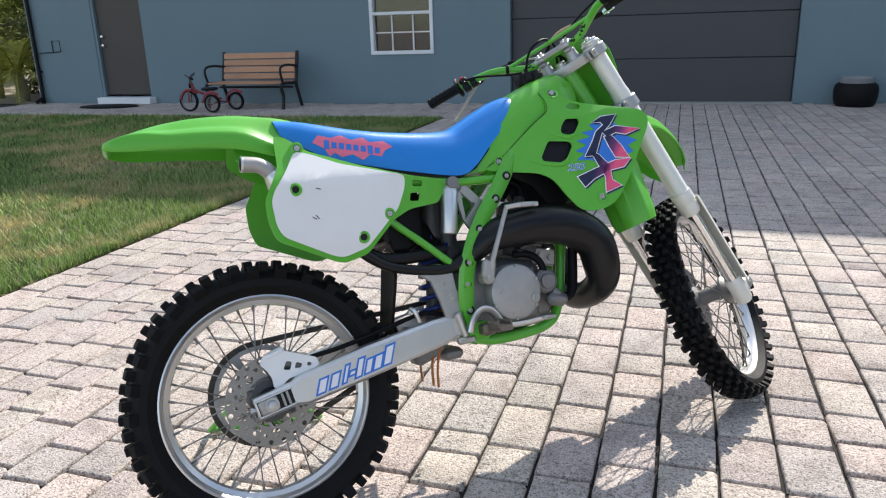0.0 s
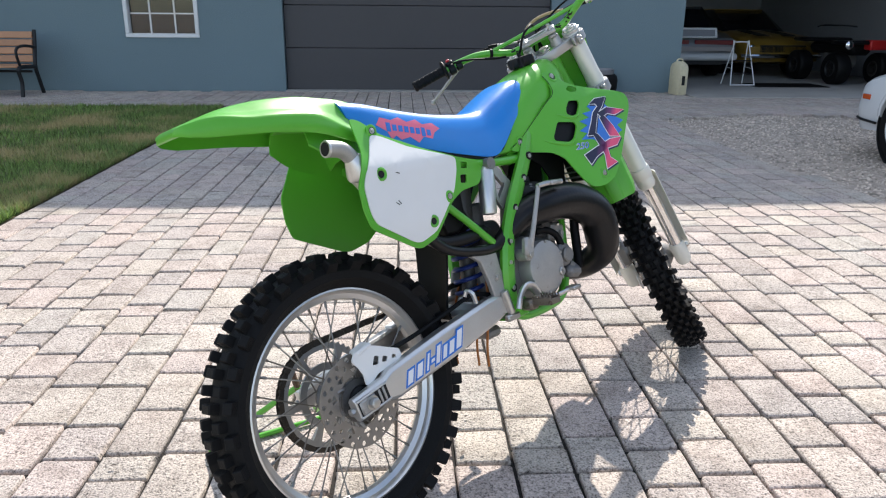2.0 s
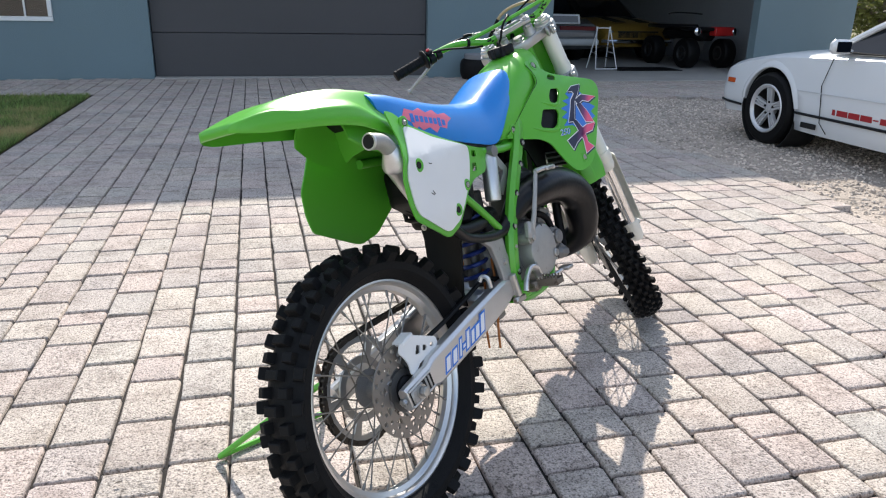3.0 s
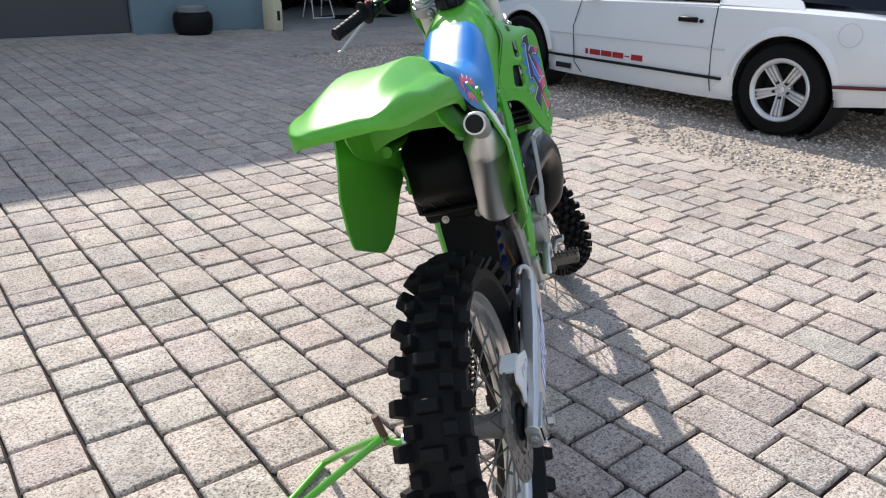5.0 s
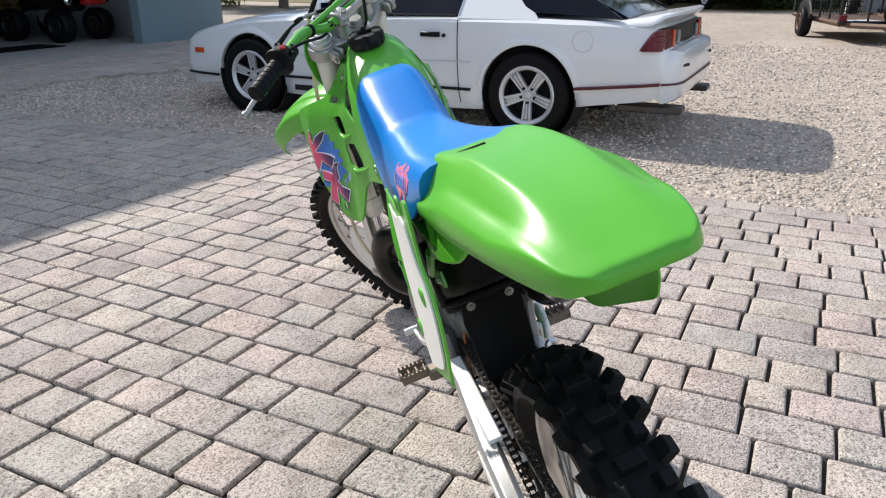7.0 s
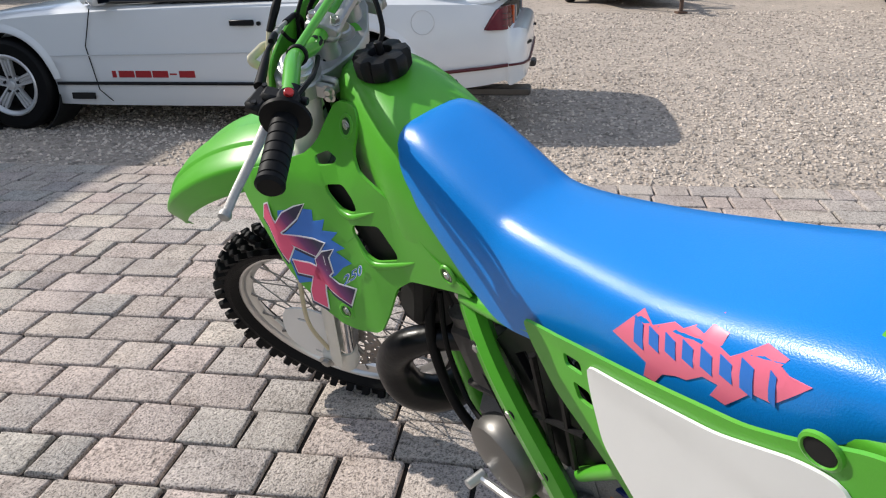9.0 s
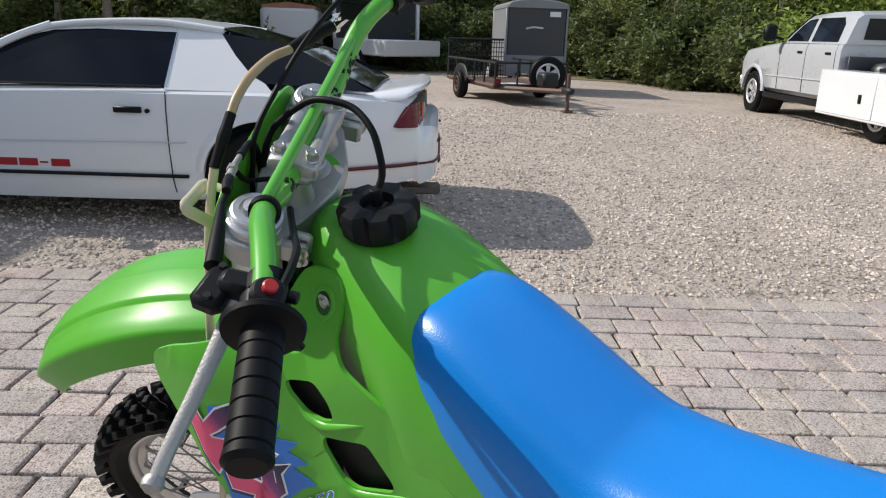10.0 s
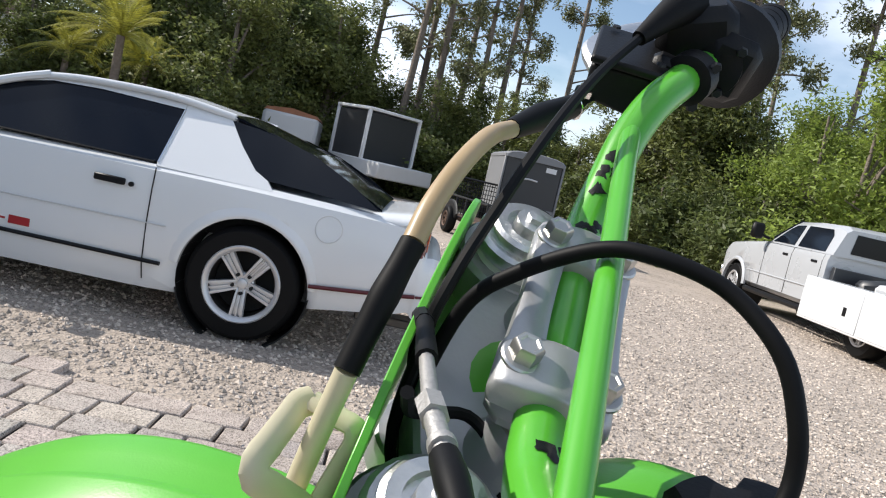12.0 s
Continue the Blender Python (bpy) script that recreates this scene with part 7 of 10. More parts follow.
part("throttle_boot", Geo().tube([(-0.012, -0.252, 0.083), (-0.001, -0.236, 0.078), (0.0139, -0.207, 0.0622)], [0.0115, 0.011, 0.005], 14, 4, m=FORK), BLACK_RUBBER, bar)
part("throttle_cable", Geo().tube([(0.0139, -0.207, 0.0622), (0.030, -0.15, 0.053), (0.043, -0.09, 0.038), (0.053, -0.03, 0.014), (0.058, 0.005, -0.004), (0.058, 0.022, -0.03), (0.045, 0.04, -0.1), (-0.03, 0.03, -0.2)], 0.0031, 8, 6, m=FORK), BLACK_RUBBER, bar)
mc = part("brake_master_cylinder", Geo().loft([[Vector((x, y, z)) for x, z in ((-0.014, 0.016), (0.030, 0.016), (0.034, 0.040), (-0.012, 0.046))] for y in (-0.198, -0.258)], m=FORK), BLACK_PLASTIC, bar, "black front brake master cylinder", bevel=0.003)
part("reservoir_lid", Geo().loft([[Vector((x, y, z)) for x, z in ((-0.015, 0.0462), (0.0355, 0.0398), (0.036, 0.0455), (-0.014, 0.052))] for y in (-0.195, -0.261)], m=FORK), BLACK_PLASTIC, mc, bevel=0.002)
part("perch_clamp", Geo().lathe([(0.0125, -0.009), (0.0165, -0.007), (0.0165, 0.007), (0.0125, 0.009)], (-0.027, -0.215, 0.0503), (0.35, 0.92, -0.12), 20, m=FORK).box((-0.012, -0.218, 0.046), (0.022, 0.016, 0.022), None, 0.004, FORK), BLACK_PLASTIC, mc)
for z in (0.036, 0.064):
    bolt(mc, (-0.036, -0.212, z), (-0.3, 0.9, 0), 0.004, 0.003, IRON, m=FORK, washer=False)
for x_, y_ in ((-0.006, -0.203), (0.026, -0.253)):
    bolt(mc, (x_, y_, 0.0525 - (x_ + 0.006) * 0.15), (0.12, 0, 1), 0.0035, 0.0015, IRON, m=FORK, washer=False)
part("brake_lever", Geo().tube([(0.02, -0.262, 0.014), (0.03, -0.30, 0.014), (0.012, -0.35, 0.018), (-0.01, -0.385, 0.021)], [0.008, 0.0075, 0.006, 0.006], 10, 5, 1.4, m=FORK), ALLOY, bar)
part("hose_union", Geo().cyl((0.026, -0.21, 0.016), (0.034, -0.176, 0.016), 0.0075, 12, 0.001, m=FORK).cyl((0.031, -0.188, 0.006), (0.031, -0.188, 0.026), 0.0055, 6, m=FORK), CHROME, mc)
part("hose_boot", Geo().tube([(0.034, -0.178, 0.016), (0.049, -0.142, 0.018), (0.062, -0.109, 0.019)], [0.0075, 0.0085, 0.0058], 12, 4, m=FORK), BLACK_RUBBER, bar)
HOSE = [(0.062, -0.109, 0.019), (0.070, -0.068, 0.031), (0.0755, -0.025, 0.035), (0.0785, 0.005, 0.029), (0.0786, 0.023, 0.0206), (0.080, 0.046, 0.002), (0.0806, 0.0674, -0.0161), (0.081, 0.083, -0.05), (0.082, 0.102, -0.13), (0.083, 0.125, -0.3), (0.086, 0.134, -0.55), (0.09, 0.137, -0.75), (0.06, 0.127, -0.88)]
part("brake_hose_upper", Geo().tube(HOSE[:5], 0.005, 12, 6, m=FORK), TAN_HOSE, bar, "tan brake hose section")
part("hose_sleeve", Geo().tube(HOSE[4:7], [0.0056, 0.0056, 0.0064, 0.0058, 0.0056, 0.0056], 12, 6, m=FORK), BLACK_RUBBER, bar)
part("brake_hose_lower", Geo().tube(HOSE[6:], 0.0048, 12, 6, m=FORK), CREAM, bar, "milky white brake hose")
GD = [Vector(p) for p in ((0.093, 0.066, -0.042), (0.066, 0.070, -0.042), (0.070, 0.094, -0.072), (0.096, 0.112, -0.036))]
GD = [p.lerp(q, f) for p, q in zip(GD, GD[1:] + GD[:1]) for f in (0.12, 0.3, 0.5, 0.7, 0.88)]
GD.append(GD[0])
part("hose_guide", Geo().tube([FORK @ Vector(p) for p in GD], 0.0032, 10, 2, 1.9), CREAM, bike, "cream nylon hose guide")

# front number plate
PL = rounded([(-0.068, -0.018), (0.068, -0.018), (0.115, -0.03), (0.132, -0.08), (0.12, -0.15), (0.075, -0.245), (-0.075, -0.245), (-0.12, -0.15), (-0.132, -0.08), (-0.115, -0.03)], 0.02)
b = panel(PL, [], lambda x, z: 1.0, 0.004, step=0.03, to3=lambda x, z, y: Vector((0.067 - 0.2 * x * x + (y - 1.0), x, z)))
b.transform(FORK)
part("front_number_plate", b, GREEN, bike, "green plastic front number plate", bevel=0.001)

# front fender: arched blade under the lower clamp
FF = [(0.438, -0.612, 0.046), (0.425, -0.565, 0.070), (0.385, -0.49, 0.086), (0.30, -0.398, 0.093), (0.21, -0.335, 0.090), (0.12, -0.30, 0.08), (0.05, -0.288, 0.07), (-0.03, -0.30, 0.068), (-0.10, -0.345, 0.068), (-0.15, -0.40, 0.068), (-0.178, -0.455, 0.066), (-0.198, -0.50, 0.064), (-0.208, -0.53, 0.058)]
rings = []
cl = spline([(x, 0, z) for x, z, w_ in FF], 4)
ws = [q.x for q in spline([(w_, 0, 0) for x, z, w_ in FF], 4)]
for i, (p, w_) in enumerate(zip(cl, ws)):
    d = (cl[min(i + 1, len(cl) - 1)] - cl[max(i - 1, 0)]).normalized()
    nrm = Vector((0, 1, 0)).cross(d)
    if nrm.z < 0 and abs(nrm.z) > 0.05:
        nrm = -nrm
    if i and nrm.dot(last_n) < 0:
        nrm = -nrm
    last_n = nrm
    top = []
    for y, h in [(-1.03, -0.056), (-0.98, -0.043), (-0.955, -0.030), (-0.93, -0.017), (-0.90, -0.0105), (-0.84, -0.0075), (-0.6, -0.003), (-0.37, -0.0005), (-0.34, 0.0005), (-0.30, 0.0042), (-0.25, 0.005), (0, 0.0055), (0.25, 0.005), (0.30, 0.0042), (0.34, 0.0005), (0.37, -0.0005), (0.6, -0.003), (0.84, -0.0075), (0.90, -0.0105), (0.93, -0.017), (0.955, -0.030), (0.98, -0.043), (1.03, -0.056)]:
        top.append(p + Vector((0, y * w_, 0)) + nrm * h)
    low = [q - nrm * 0.004 + Vector((0, -math.copysign(0.003, q.y) if abs(q.y) > 0.03 else 0, 0)) for q in reversed(top)]
    rings.append(top + low)
part("front_fender", Geo().loft(rings, m=FORK), GREEN, bike, "lime green plastic front fender", sharp=60)
part("front_caliper", Geo().box((0.03, 0.085, -0.86), (0.05, 0.045, 0.09), None, 0.012, FORK), CAST, bike)
dg_ = panel(rounded([(0.20, -0.90), (0.185, -0.83), (0.12, -0.80), (0.05, -0.82), (0.02, -0.90), (0.0, -1.0), (0.06, -1.06), (0.15, -1.04), (0.195, -0.98)], 0.03), [rounded([(0.13, -0.87), (0.155, -0.87), (0.155, -0.86), (0.13, -0.86)], 0.003), rounded([(0.10, -1.02), (0.125, -1.01), (0.125, -1.0), (0.10, -1.01)], 0.003)], lambda x, z: 0.082, 0.004)
dg_.transform(FORK)
part("disc_guard", dg_, WHITE_PLASTIC, bike, "white plastic front disc guard", bevel=0.001)

# ---- stand that holds the bike up ----
st = thing("side_stand", "green painted triangular side stand wedged at the rear axle", "bike stand")
top = BIKE @ Vector((0.0, 0.185, 0.345))
feet = [Vector((-1.225, 1.865, 0.012)), Vector((-0.93, 2.03, 0.012))]
part("stand_socket", Geo().tube([BIKE @ Vector((0.0, 0.125, 0.335)), BIKE @ Vector((0.0, 0.16, 0.325)), BIKE @ Vector((0.0, 0.185, 0.335)), top], 0.008, 10, 3), GREEN_PAINT, st)
part("stand_hook", Geo().tube([BIKE @ Vector((0.0, 0.186, 0.335)), BIKE @ Vector((-0.005, 0.19, 0.395))], 0.008, 8), RUSTY, st)
for q in feet:
    part("stand_leg", Geo().tube([top, (top + q) / 2 + Vector((0, 0, 0.004)), q], 0.008, 10, 2), GREEN_PAINT, st)
part("stand_foot", Geo().tube([feet[0], feet[1]], 0.008, 10), GREEN_PAINT, st)


# ---- wheels of cars and trailers ----
def car_wheel(parent, c, side, r=0.325, w=0.23, rim_r=0.215, spokes=5, rim_mat=None, outward=(1, 0, 0), turn=-math.pi / 2):
    """Tyre, dished rim with grooved bar spokes and a hub; outward: the axle's direction when side is 1; turn: where one spoke points."""
    ax = Vector(outward) * side
    m = Matrix.Translation(c) @ ax.to_track_quat("Z", "Y").to_matrix().to_4x4()
    rim_mat = rim_mat or WHEEL_SILVER
    ty = part("wheel", Geo().lathe([(rim_r, -w / 2), (r - 0.03, -w / 2), (r - 0.008, -w / 2 + 0.02), (r, -w / 2 + 0.045), (r, w / 2 - 0.045), (r - 0.008, w / 2 - 0.02), (r - 0.03, w / 2), (rim_r + 0.01, w / 2), (rim_r, w / 2 - 0.01)], (0, 0, 0), (0, 0, 1), 44, closed=True, m=m), BLACK_RUBBER, parent, "black road tyre")
    part("rim", Geo().lathe([(rim_r + 0.007, w / 2 - 0.005), (rim_r - 0.002, w / 2 + 0.004), (rim_r - 0.014, w / 2 + 0.001), (rim_r - 0.024, w / 2 - 0.010), (rim_r - 0.029, w / 2 - 0.022), (rim_r, w / 2 - 0.022)], (0, 0, 0), (0, 0, 1), 44, closed=True, m=m), rim_mat, ty)
    part("rim_barrel", Geo().lathe([(rim_r - 0.001, w / 2 - 0.0225), (rim_r - 0.030, w / 2 - 0.0225), (rim_r - 0.034, w / 2 - 0.1), (rim_r - 0.034, -w / 2), (rim_r - 0.001, -w / 2)], (0, 0, 0), (0, 0, 1), 36, closed=True, m=m), EXH_DARK, ty, "dark metal inner rim between the spokes")
    part("brake_backing", Geo().lathe([(rim_r - 0.034, -0.03), (rim_r - 0.04, -0.02), (0.02, -0.02)], (0, 0, 0), (0, 0, 1), 30, m=m), DARK, ty)
    k_ = rim_r / 0.215
    for i in range(spokes):
        mm = m @ Matrix.Rotation(2 * math.pi * i / spokes + turn, 4, "Z")
        sec = [(-1.0, -0.03), (1.0, -0.03), (1.0, -0.006), (0.93, 0.0), (0.55, 0.0), (0.47, -0.018), (0.20, -0.018), (0.12, -0.004), (-0.12, -0.004), (-0.20, -0.018), (-0.47, -0.018), (-0.55, 0.0), (-0.93, 0.0), (-1.0, -0.006)]
        gg = Geo().loft([[Vector((x * k_, hw_ * k_ * u, z + d)) for u, d in sec] for x, hw_, z in ((0.028, 0.027, w / 2 - 0.040), (0.07, 0.031, w / 2 - 0.030), (0.13, 0.0355, w / 2 - 0.022), (0.178, 0.039, w / 2 - 0.018), (0.192, 0.043, w / 2 - 0.022))], m=mm)
        part("wheel_spoke", gg, rim_mat, ty)
    part("hub_cap", Geo().lathe([(0.062 * k_, w / 2 - 0.09), (0.062 * k_, w / 2 - 0.052), (0.052 * k_, w / 2 - 0.044), (0.030 * k_, w / 2 - 0.044), (0.028 * k_, w / 2 - 0.030), (0.022 * k_, w / 2 - 0.027), (0.001, w / 2 - 0.027)], (0, 0, 0), (0, 0, 1), 24, m=m), rim_mat, ty)
    for i in range(spokes):
        a = 2 * math.pi * i / spokes + turn
        # solid plugs, black in place of shade inside the lug holes
        part("lug_hole", Geo().cyl((0.056 * k_ * math.cos(a), 0.056 * k_ * math.sin(a), w / 2 - 0.06), (0.056 * k_ * math.cos(a), 0.056 * k_ * math.sin(a), w / 2 - 0.0305), 0.0105 * k_, 12, m=m), DARK, ty)
    return ty


def cut(ob, cutters):
    """Takes the cutters' shapes out of ob's mesh."""
    made = []
    for geo in cutters:
        c = new("cutter", mesh_from("cutter", geo, DARK))
        c.matrix_world = ob.matrix_world.copy()
        md = ob.modifiers.new("cut", "BOOLEAN")
        md.object, md.operation, md.solver = c, "DIFFERENCE", "EXACT"
        made.append(c)
    bpy.context.view_layer.update()
    me = bpy.data.meshes.new_from_object(ob.evaluated_get(bpy.context.evaluated_depsgraph_get()))
    ob.modifiers.clear()
    ob.data = me
    for c in made:
        bpy.data.objects.remove(c)


def body_ring(y, hw, zb, zs, zc):
    half = [(0.0, zb), (0.8, zb), (0.94, zb + 0.015), (0.975, zb + 0.1), (1.0, zb + 0.45 * (zs - zb)), (0.995, zb + 0.6 * (zs - zb)), (0.985, zb + 0.78 * (zs - zb)), (0.965, zs - 0.03), (0.92, zs), (0.6, zs + (zc - zs) * 0.65), (0.3, zs + (zc - zs) * 0.92), (0.0, zc)]
    return [Vector((-v * hw, y, z)) for v, z in half] + [Vector((v * hw, y, z)) for v, z in reversed(half[1:-1])]


CAR_ST = [(0.085, 0.56, 0.38, 0.63, 0.645), (0.095, 0.66, 0.35, 0.655, 0.67), (0.118, 0.745, 0.33, 0.67, 0.685), (0.15, 0.795, 0.315, 0.68, 0.695), (0.20, 0.835, 0.30, 0.69, 0.705), (0.233, 0.85, 0.335, 0.80, 0.82), (0.337, 0.88, 0.31, 0.855, 0.875), (0.64, 0.91, 0.27, 0.868, 0.89), (0.9, 0.925, 0.23, 0.872, 0.90), (1.17, 0.93, 0.20, 0.875, 0.90), (1.7, 0.925, 0.17, 0.872, 0.90), (2.3, 0.918, 0.165, 0.865, 0.90), (2.9, 0.912, 0.165, 0.855, 0.90),
          (3.3, 0.912, 0.17, 0.84, 0.885), (3.79, 0.91, 0.19, 0.805, 0.86), (4.2, 0.885, 0.22, 0.745, 0.80), (4.5, 0.84, 0.20, 0.675, 0.725), (4.66, 0.77, 0.21, 0.60, 0.64), (4.74, 0.64, 0.26, 0.52, 0.55)]


def body_x(y, z):
    """Half width of the coupe's body at a place along it and a height."""
    hw, zb, zs = (float(np.interp(y, [q[0] for q in CAR_ST], [q[k] for q in CAR_ST])) for k in (1, 2, 3))
    return hw * float(np.interp((z - zb) / (zs - zb), (0.0, 0.2, 0.45, 0.6, 0.78, 0.95, 1.0), (0.9, 0.975, 1.0, 0.995, 0.985, 0.965, 0.92)))


car = thing("sports_coupe", "white eighties two-door sports coupe with silver five-spoke wheels, parked on gravel", "car", Matrix.Translation((4.385, 2.20, -0.03)))
dense = []
for p, q in zip(spline([s[:3] for s in CAR_ST], 3), spline([s[2:] for s in CAR_ST], 3)):
    dense.append(body_ring(p.x, p.y, p.z, q.y, q.z))
body = part("car_body", Geo().loft(dense), CAR_WHITE, car, "white painted car body", sharp=32)
body.parent = None
cut(body, [Geo().cyl((sx * 1.1, yy, 0.325), (sx * 0.60, yy, 0.325), 0.372, 40) for yy in (1.165, 3.79) for sx in (-1, 1)])
body.parent = car
for q in body.data.polygons:
    q.use_smooth = True
for sx in (-1, 1):
    for yy in (1.165, 3.79):
        car_wheel(car, (sx * 0.80, yy, 0.325), sx, turn=math.pi / 2 if yy > 2 else -math.pi / 2)
        # near-black well: the shade inside the arch is put into its colour
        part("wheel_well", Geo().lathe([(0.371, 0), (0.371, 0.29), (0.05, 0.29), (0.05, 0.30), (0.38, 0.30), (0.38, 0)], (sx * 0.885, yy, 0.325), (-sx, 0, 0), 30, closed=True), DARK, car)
        rings_ = []
        for i in range(25):
            a = 0.12 + 2.90 * i / 24
            ring_ = []
            for r_, d_ in ((0.368, -0.03), (0.368, 0.006), (0.374, 0.011), (0.388, 0.012), (0.402, 0.007), (0.43, 0.0), (0.43, -0.03)):
                y_, z_ = yy + r_ * math.cos(a), 0.325 + r_ * math.sin(a)
                ring_.append(Vector((sx * (body_x(y_, z_) + d_), y_, z_)))
            rings_.append(ring_)
        part("arch_lip", Geo().loft(rings_), CAR_WHITE, car, "flared wheel arch lip")


def v_at(z):
    return 0.865 - max(0, z - 0.865) * 0.82


def side_plate(name_, pts, material, lift, sx, th=0.012, label=""):
    return part(name_, Geo().slab([Vector((sx * (v_at(z) + lift), y, z)) for y, z in pts], (0, 0, 0), (-sx * th, 0, 0)), material, car, label)


for sx in (-1, 1):
    side_plate("side_window", [(3.09, 0.882), (2.854, 1.045), (2.695, 1.145), (2.51, 1.193), (2.24, 1.208), (1.745, 1.20), (1.755, 0.885)], CAR_GLASS, 0.0, sx, label="dark tinted door glass")
    side_plate("sail_panel", [(1.755, 0.865), (1.742, 1.20), (1.74, 1.238), (1.43, 1.222), (1.465, 1.20), (1.355, 1.07), (1.235, 0.955), (1.15, 0.915), (1.10, 0.865)], CAR_WHITE, 0.006, sx)
    side_plate("quarter_window", [(1.47, 1.20), (1.36, 1.07), (1.24, 0.955), (1.15, 0.915), (0.88, 0.905), (0.50, 0.885), (0.70, 1.0), (0.94, 1.105), (1.20, 1.175)], CAR_GLASS, 0.0, sx, label="dark wrap-round quarter glass")
    side_plate("roof_rail", [(2.695, 1.145), (2.51, 1.193), (2.24, 1.208), (1.745, 1.20), (1.74, 1.245), (2.3, 1.255), (2.55, 1.225), (2.73, 1.165)], CAR_WHITE, 0.006, sx)
    part("windscreen_pillar", Geo().tube([(sx * 0.825, 3.15, 0.885), (sx * 0.725, 2.87, 1.065), (sx * 0.655, 2.70, 1.158), (sx * 0.60, 2.53, 1.225)], 0.024, 8, 3), CAR_WHITE, car)
    part("belt_trim", Geo().tube([(sx * 0.866, 3.09, 0.880), (sx * 0.868, 1.77, 0.884)], 0.007, 6), BLACK_PLASTIC, car)
    part("pillar_strip", Geo().tube([(sx * (v_at(0.885) + 0.008), 1.752, 0.885), (sx * (v_at(1.20) + 0.008), 1.742, 1.20)], 0.005, 6), CHROME, car, "thin bright strip along the door pillar")
rows = [(3.17, 0.885, 0.80, 0.03), (2.53, 1.230, 0.565, 0.02), (2.2, 1.266, 0.57, 0.02), (1.85, 1.274, 0.575, 0.02), (1.46, 1.232, 0.58, 0.015), (0.95, 1.105, 0.655, 0.014), (0.50, 0.890, 0.70, 0.008)]


def strip(name_, ra, rb, material, th=0.014, label=""):
    gg = Geo()
    rr_ = []
    for k in range(7):
        t = k / 6
        y, z, hw, cr = (a + (b - a) * t for a, b in zip(ra, rb))
        top_ = [Vector((hw * q, y, z + cr * (1 - q * q))) for q in (-1, -0.7, -0.35, 0, 0.35, 0.7, 1)]
        rr_.append(top_ + [p - Vector((0, 0, th)) for p in reversed(top_)])
    gg.loft(rr_)
    return part(name_, gg, material, car, label)


strip("windscreen", rows[0], rows[1], CAR_GLASS, label="tinted windscreen")
for a, b in zip(rows[1:4], rows[2:5]):
    strip("roof_skin", a, b, CAR_WHITE)
for a, b in zip(rows[4:6], rows[5:7]):
    strip("hatch_glass", a, b, CAR_GLASS, label="large dark hatch window")
part("cabin_floor", Geo().box((0, 1.9, 0.70), (1.5, 2.3, 0.3)), DARK, car)
for sx in (-1, 1):
    part("roof_edge", Geo().tube([(sx * 0.60, 2.56, 1.212), (sx * 0.582, 2.3, 1.245), (sx * 0.578, 1.86, 1.258), (sx * 0.585, 1.45, 1.218)], 0.022, 10, 4), CAR_WHITE, car)
# rear spoiler, lamps, bumper, pipes
SPOIL = ((-0.85, 0.150, 0.15), (-0.825, 0.105, 0.50), (-0.78, 0.075, 0.80), (-0.68, 0.038, 1.0), (-0.4, 0.010, 1.0), (0, 0, 1.0), (0.4, 0.010, 1.0), (0.68, 0.038, 1.0), (0.78, 0.075, 0.80), (0.825, 0.105, 0.50), (0.85, 0.150, 0.15))
sp = Geo().loft([[Vector((v, y + b_, 0.835 + (z - 0.835) * k)) for y, z in ((0.150, 0.905), (0.156, 0.921), (0.185, 0.926), (0.28, 0.908), (0.38, 0.893), (0.48, 0.875), (0.44, 0.835), (0.25, 0.835), (0.195, 0.868))] for v, b_, k in SPOIL])
part("spoiler", sp, CAR_WHITE, car, sharp=50)


def rear_y(v):
    return 0.19 + 0.06 * (abs(v) / 0.8) ** 2


part("rear_panel", Geo().loft([[Vector((v, rear_y(v) - 0.004, 0.665)), Vector((v, rear_y(v) + 0.002, 0.825)), Vector((v, rear_y(v) + 0.06, 0.825)), Vector((v, rear_y(v) + 0.06, 0.665))] for v in (-0.8, -0.6, -0.4, -0.2, 0, 0.2, 0.4, 0.6, 0.8)]), BLACK_PLASTIC, car, "dark panel between the tail lamps")
bump_ = [Vector((v, y, 0.455)) for v, y in ((-0.838, 0.20), (-0.82, 0.178), (-0.752, 0.112), (-0.62, 0.082), (-0.3, 0.078), (0, 0.078), (0.3, 0.078), (0.62, 0.082), (0.752, 0.112), (0.82, 0.178), (0.838, 0.20))]
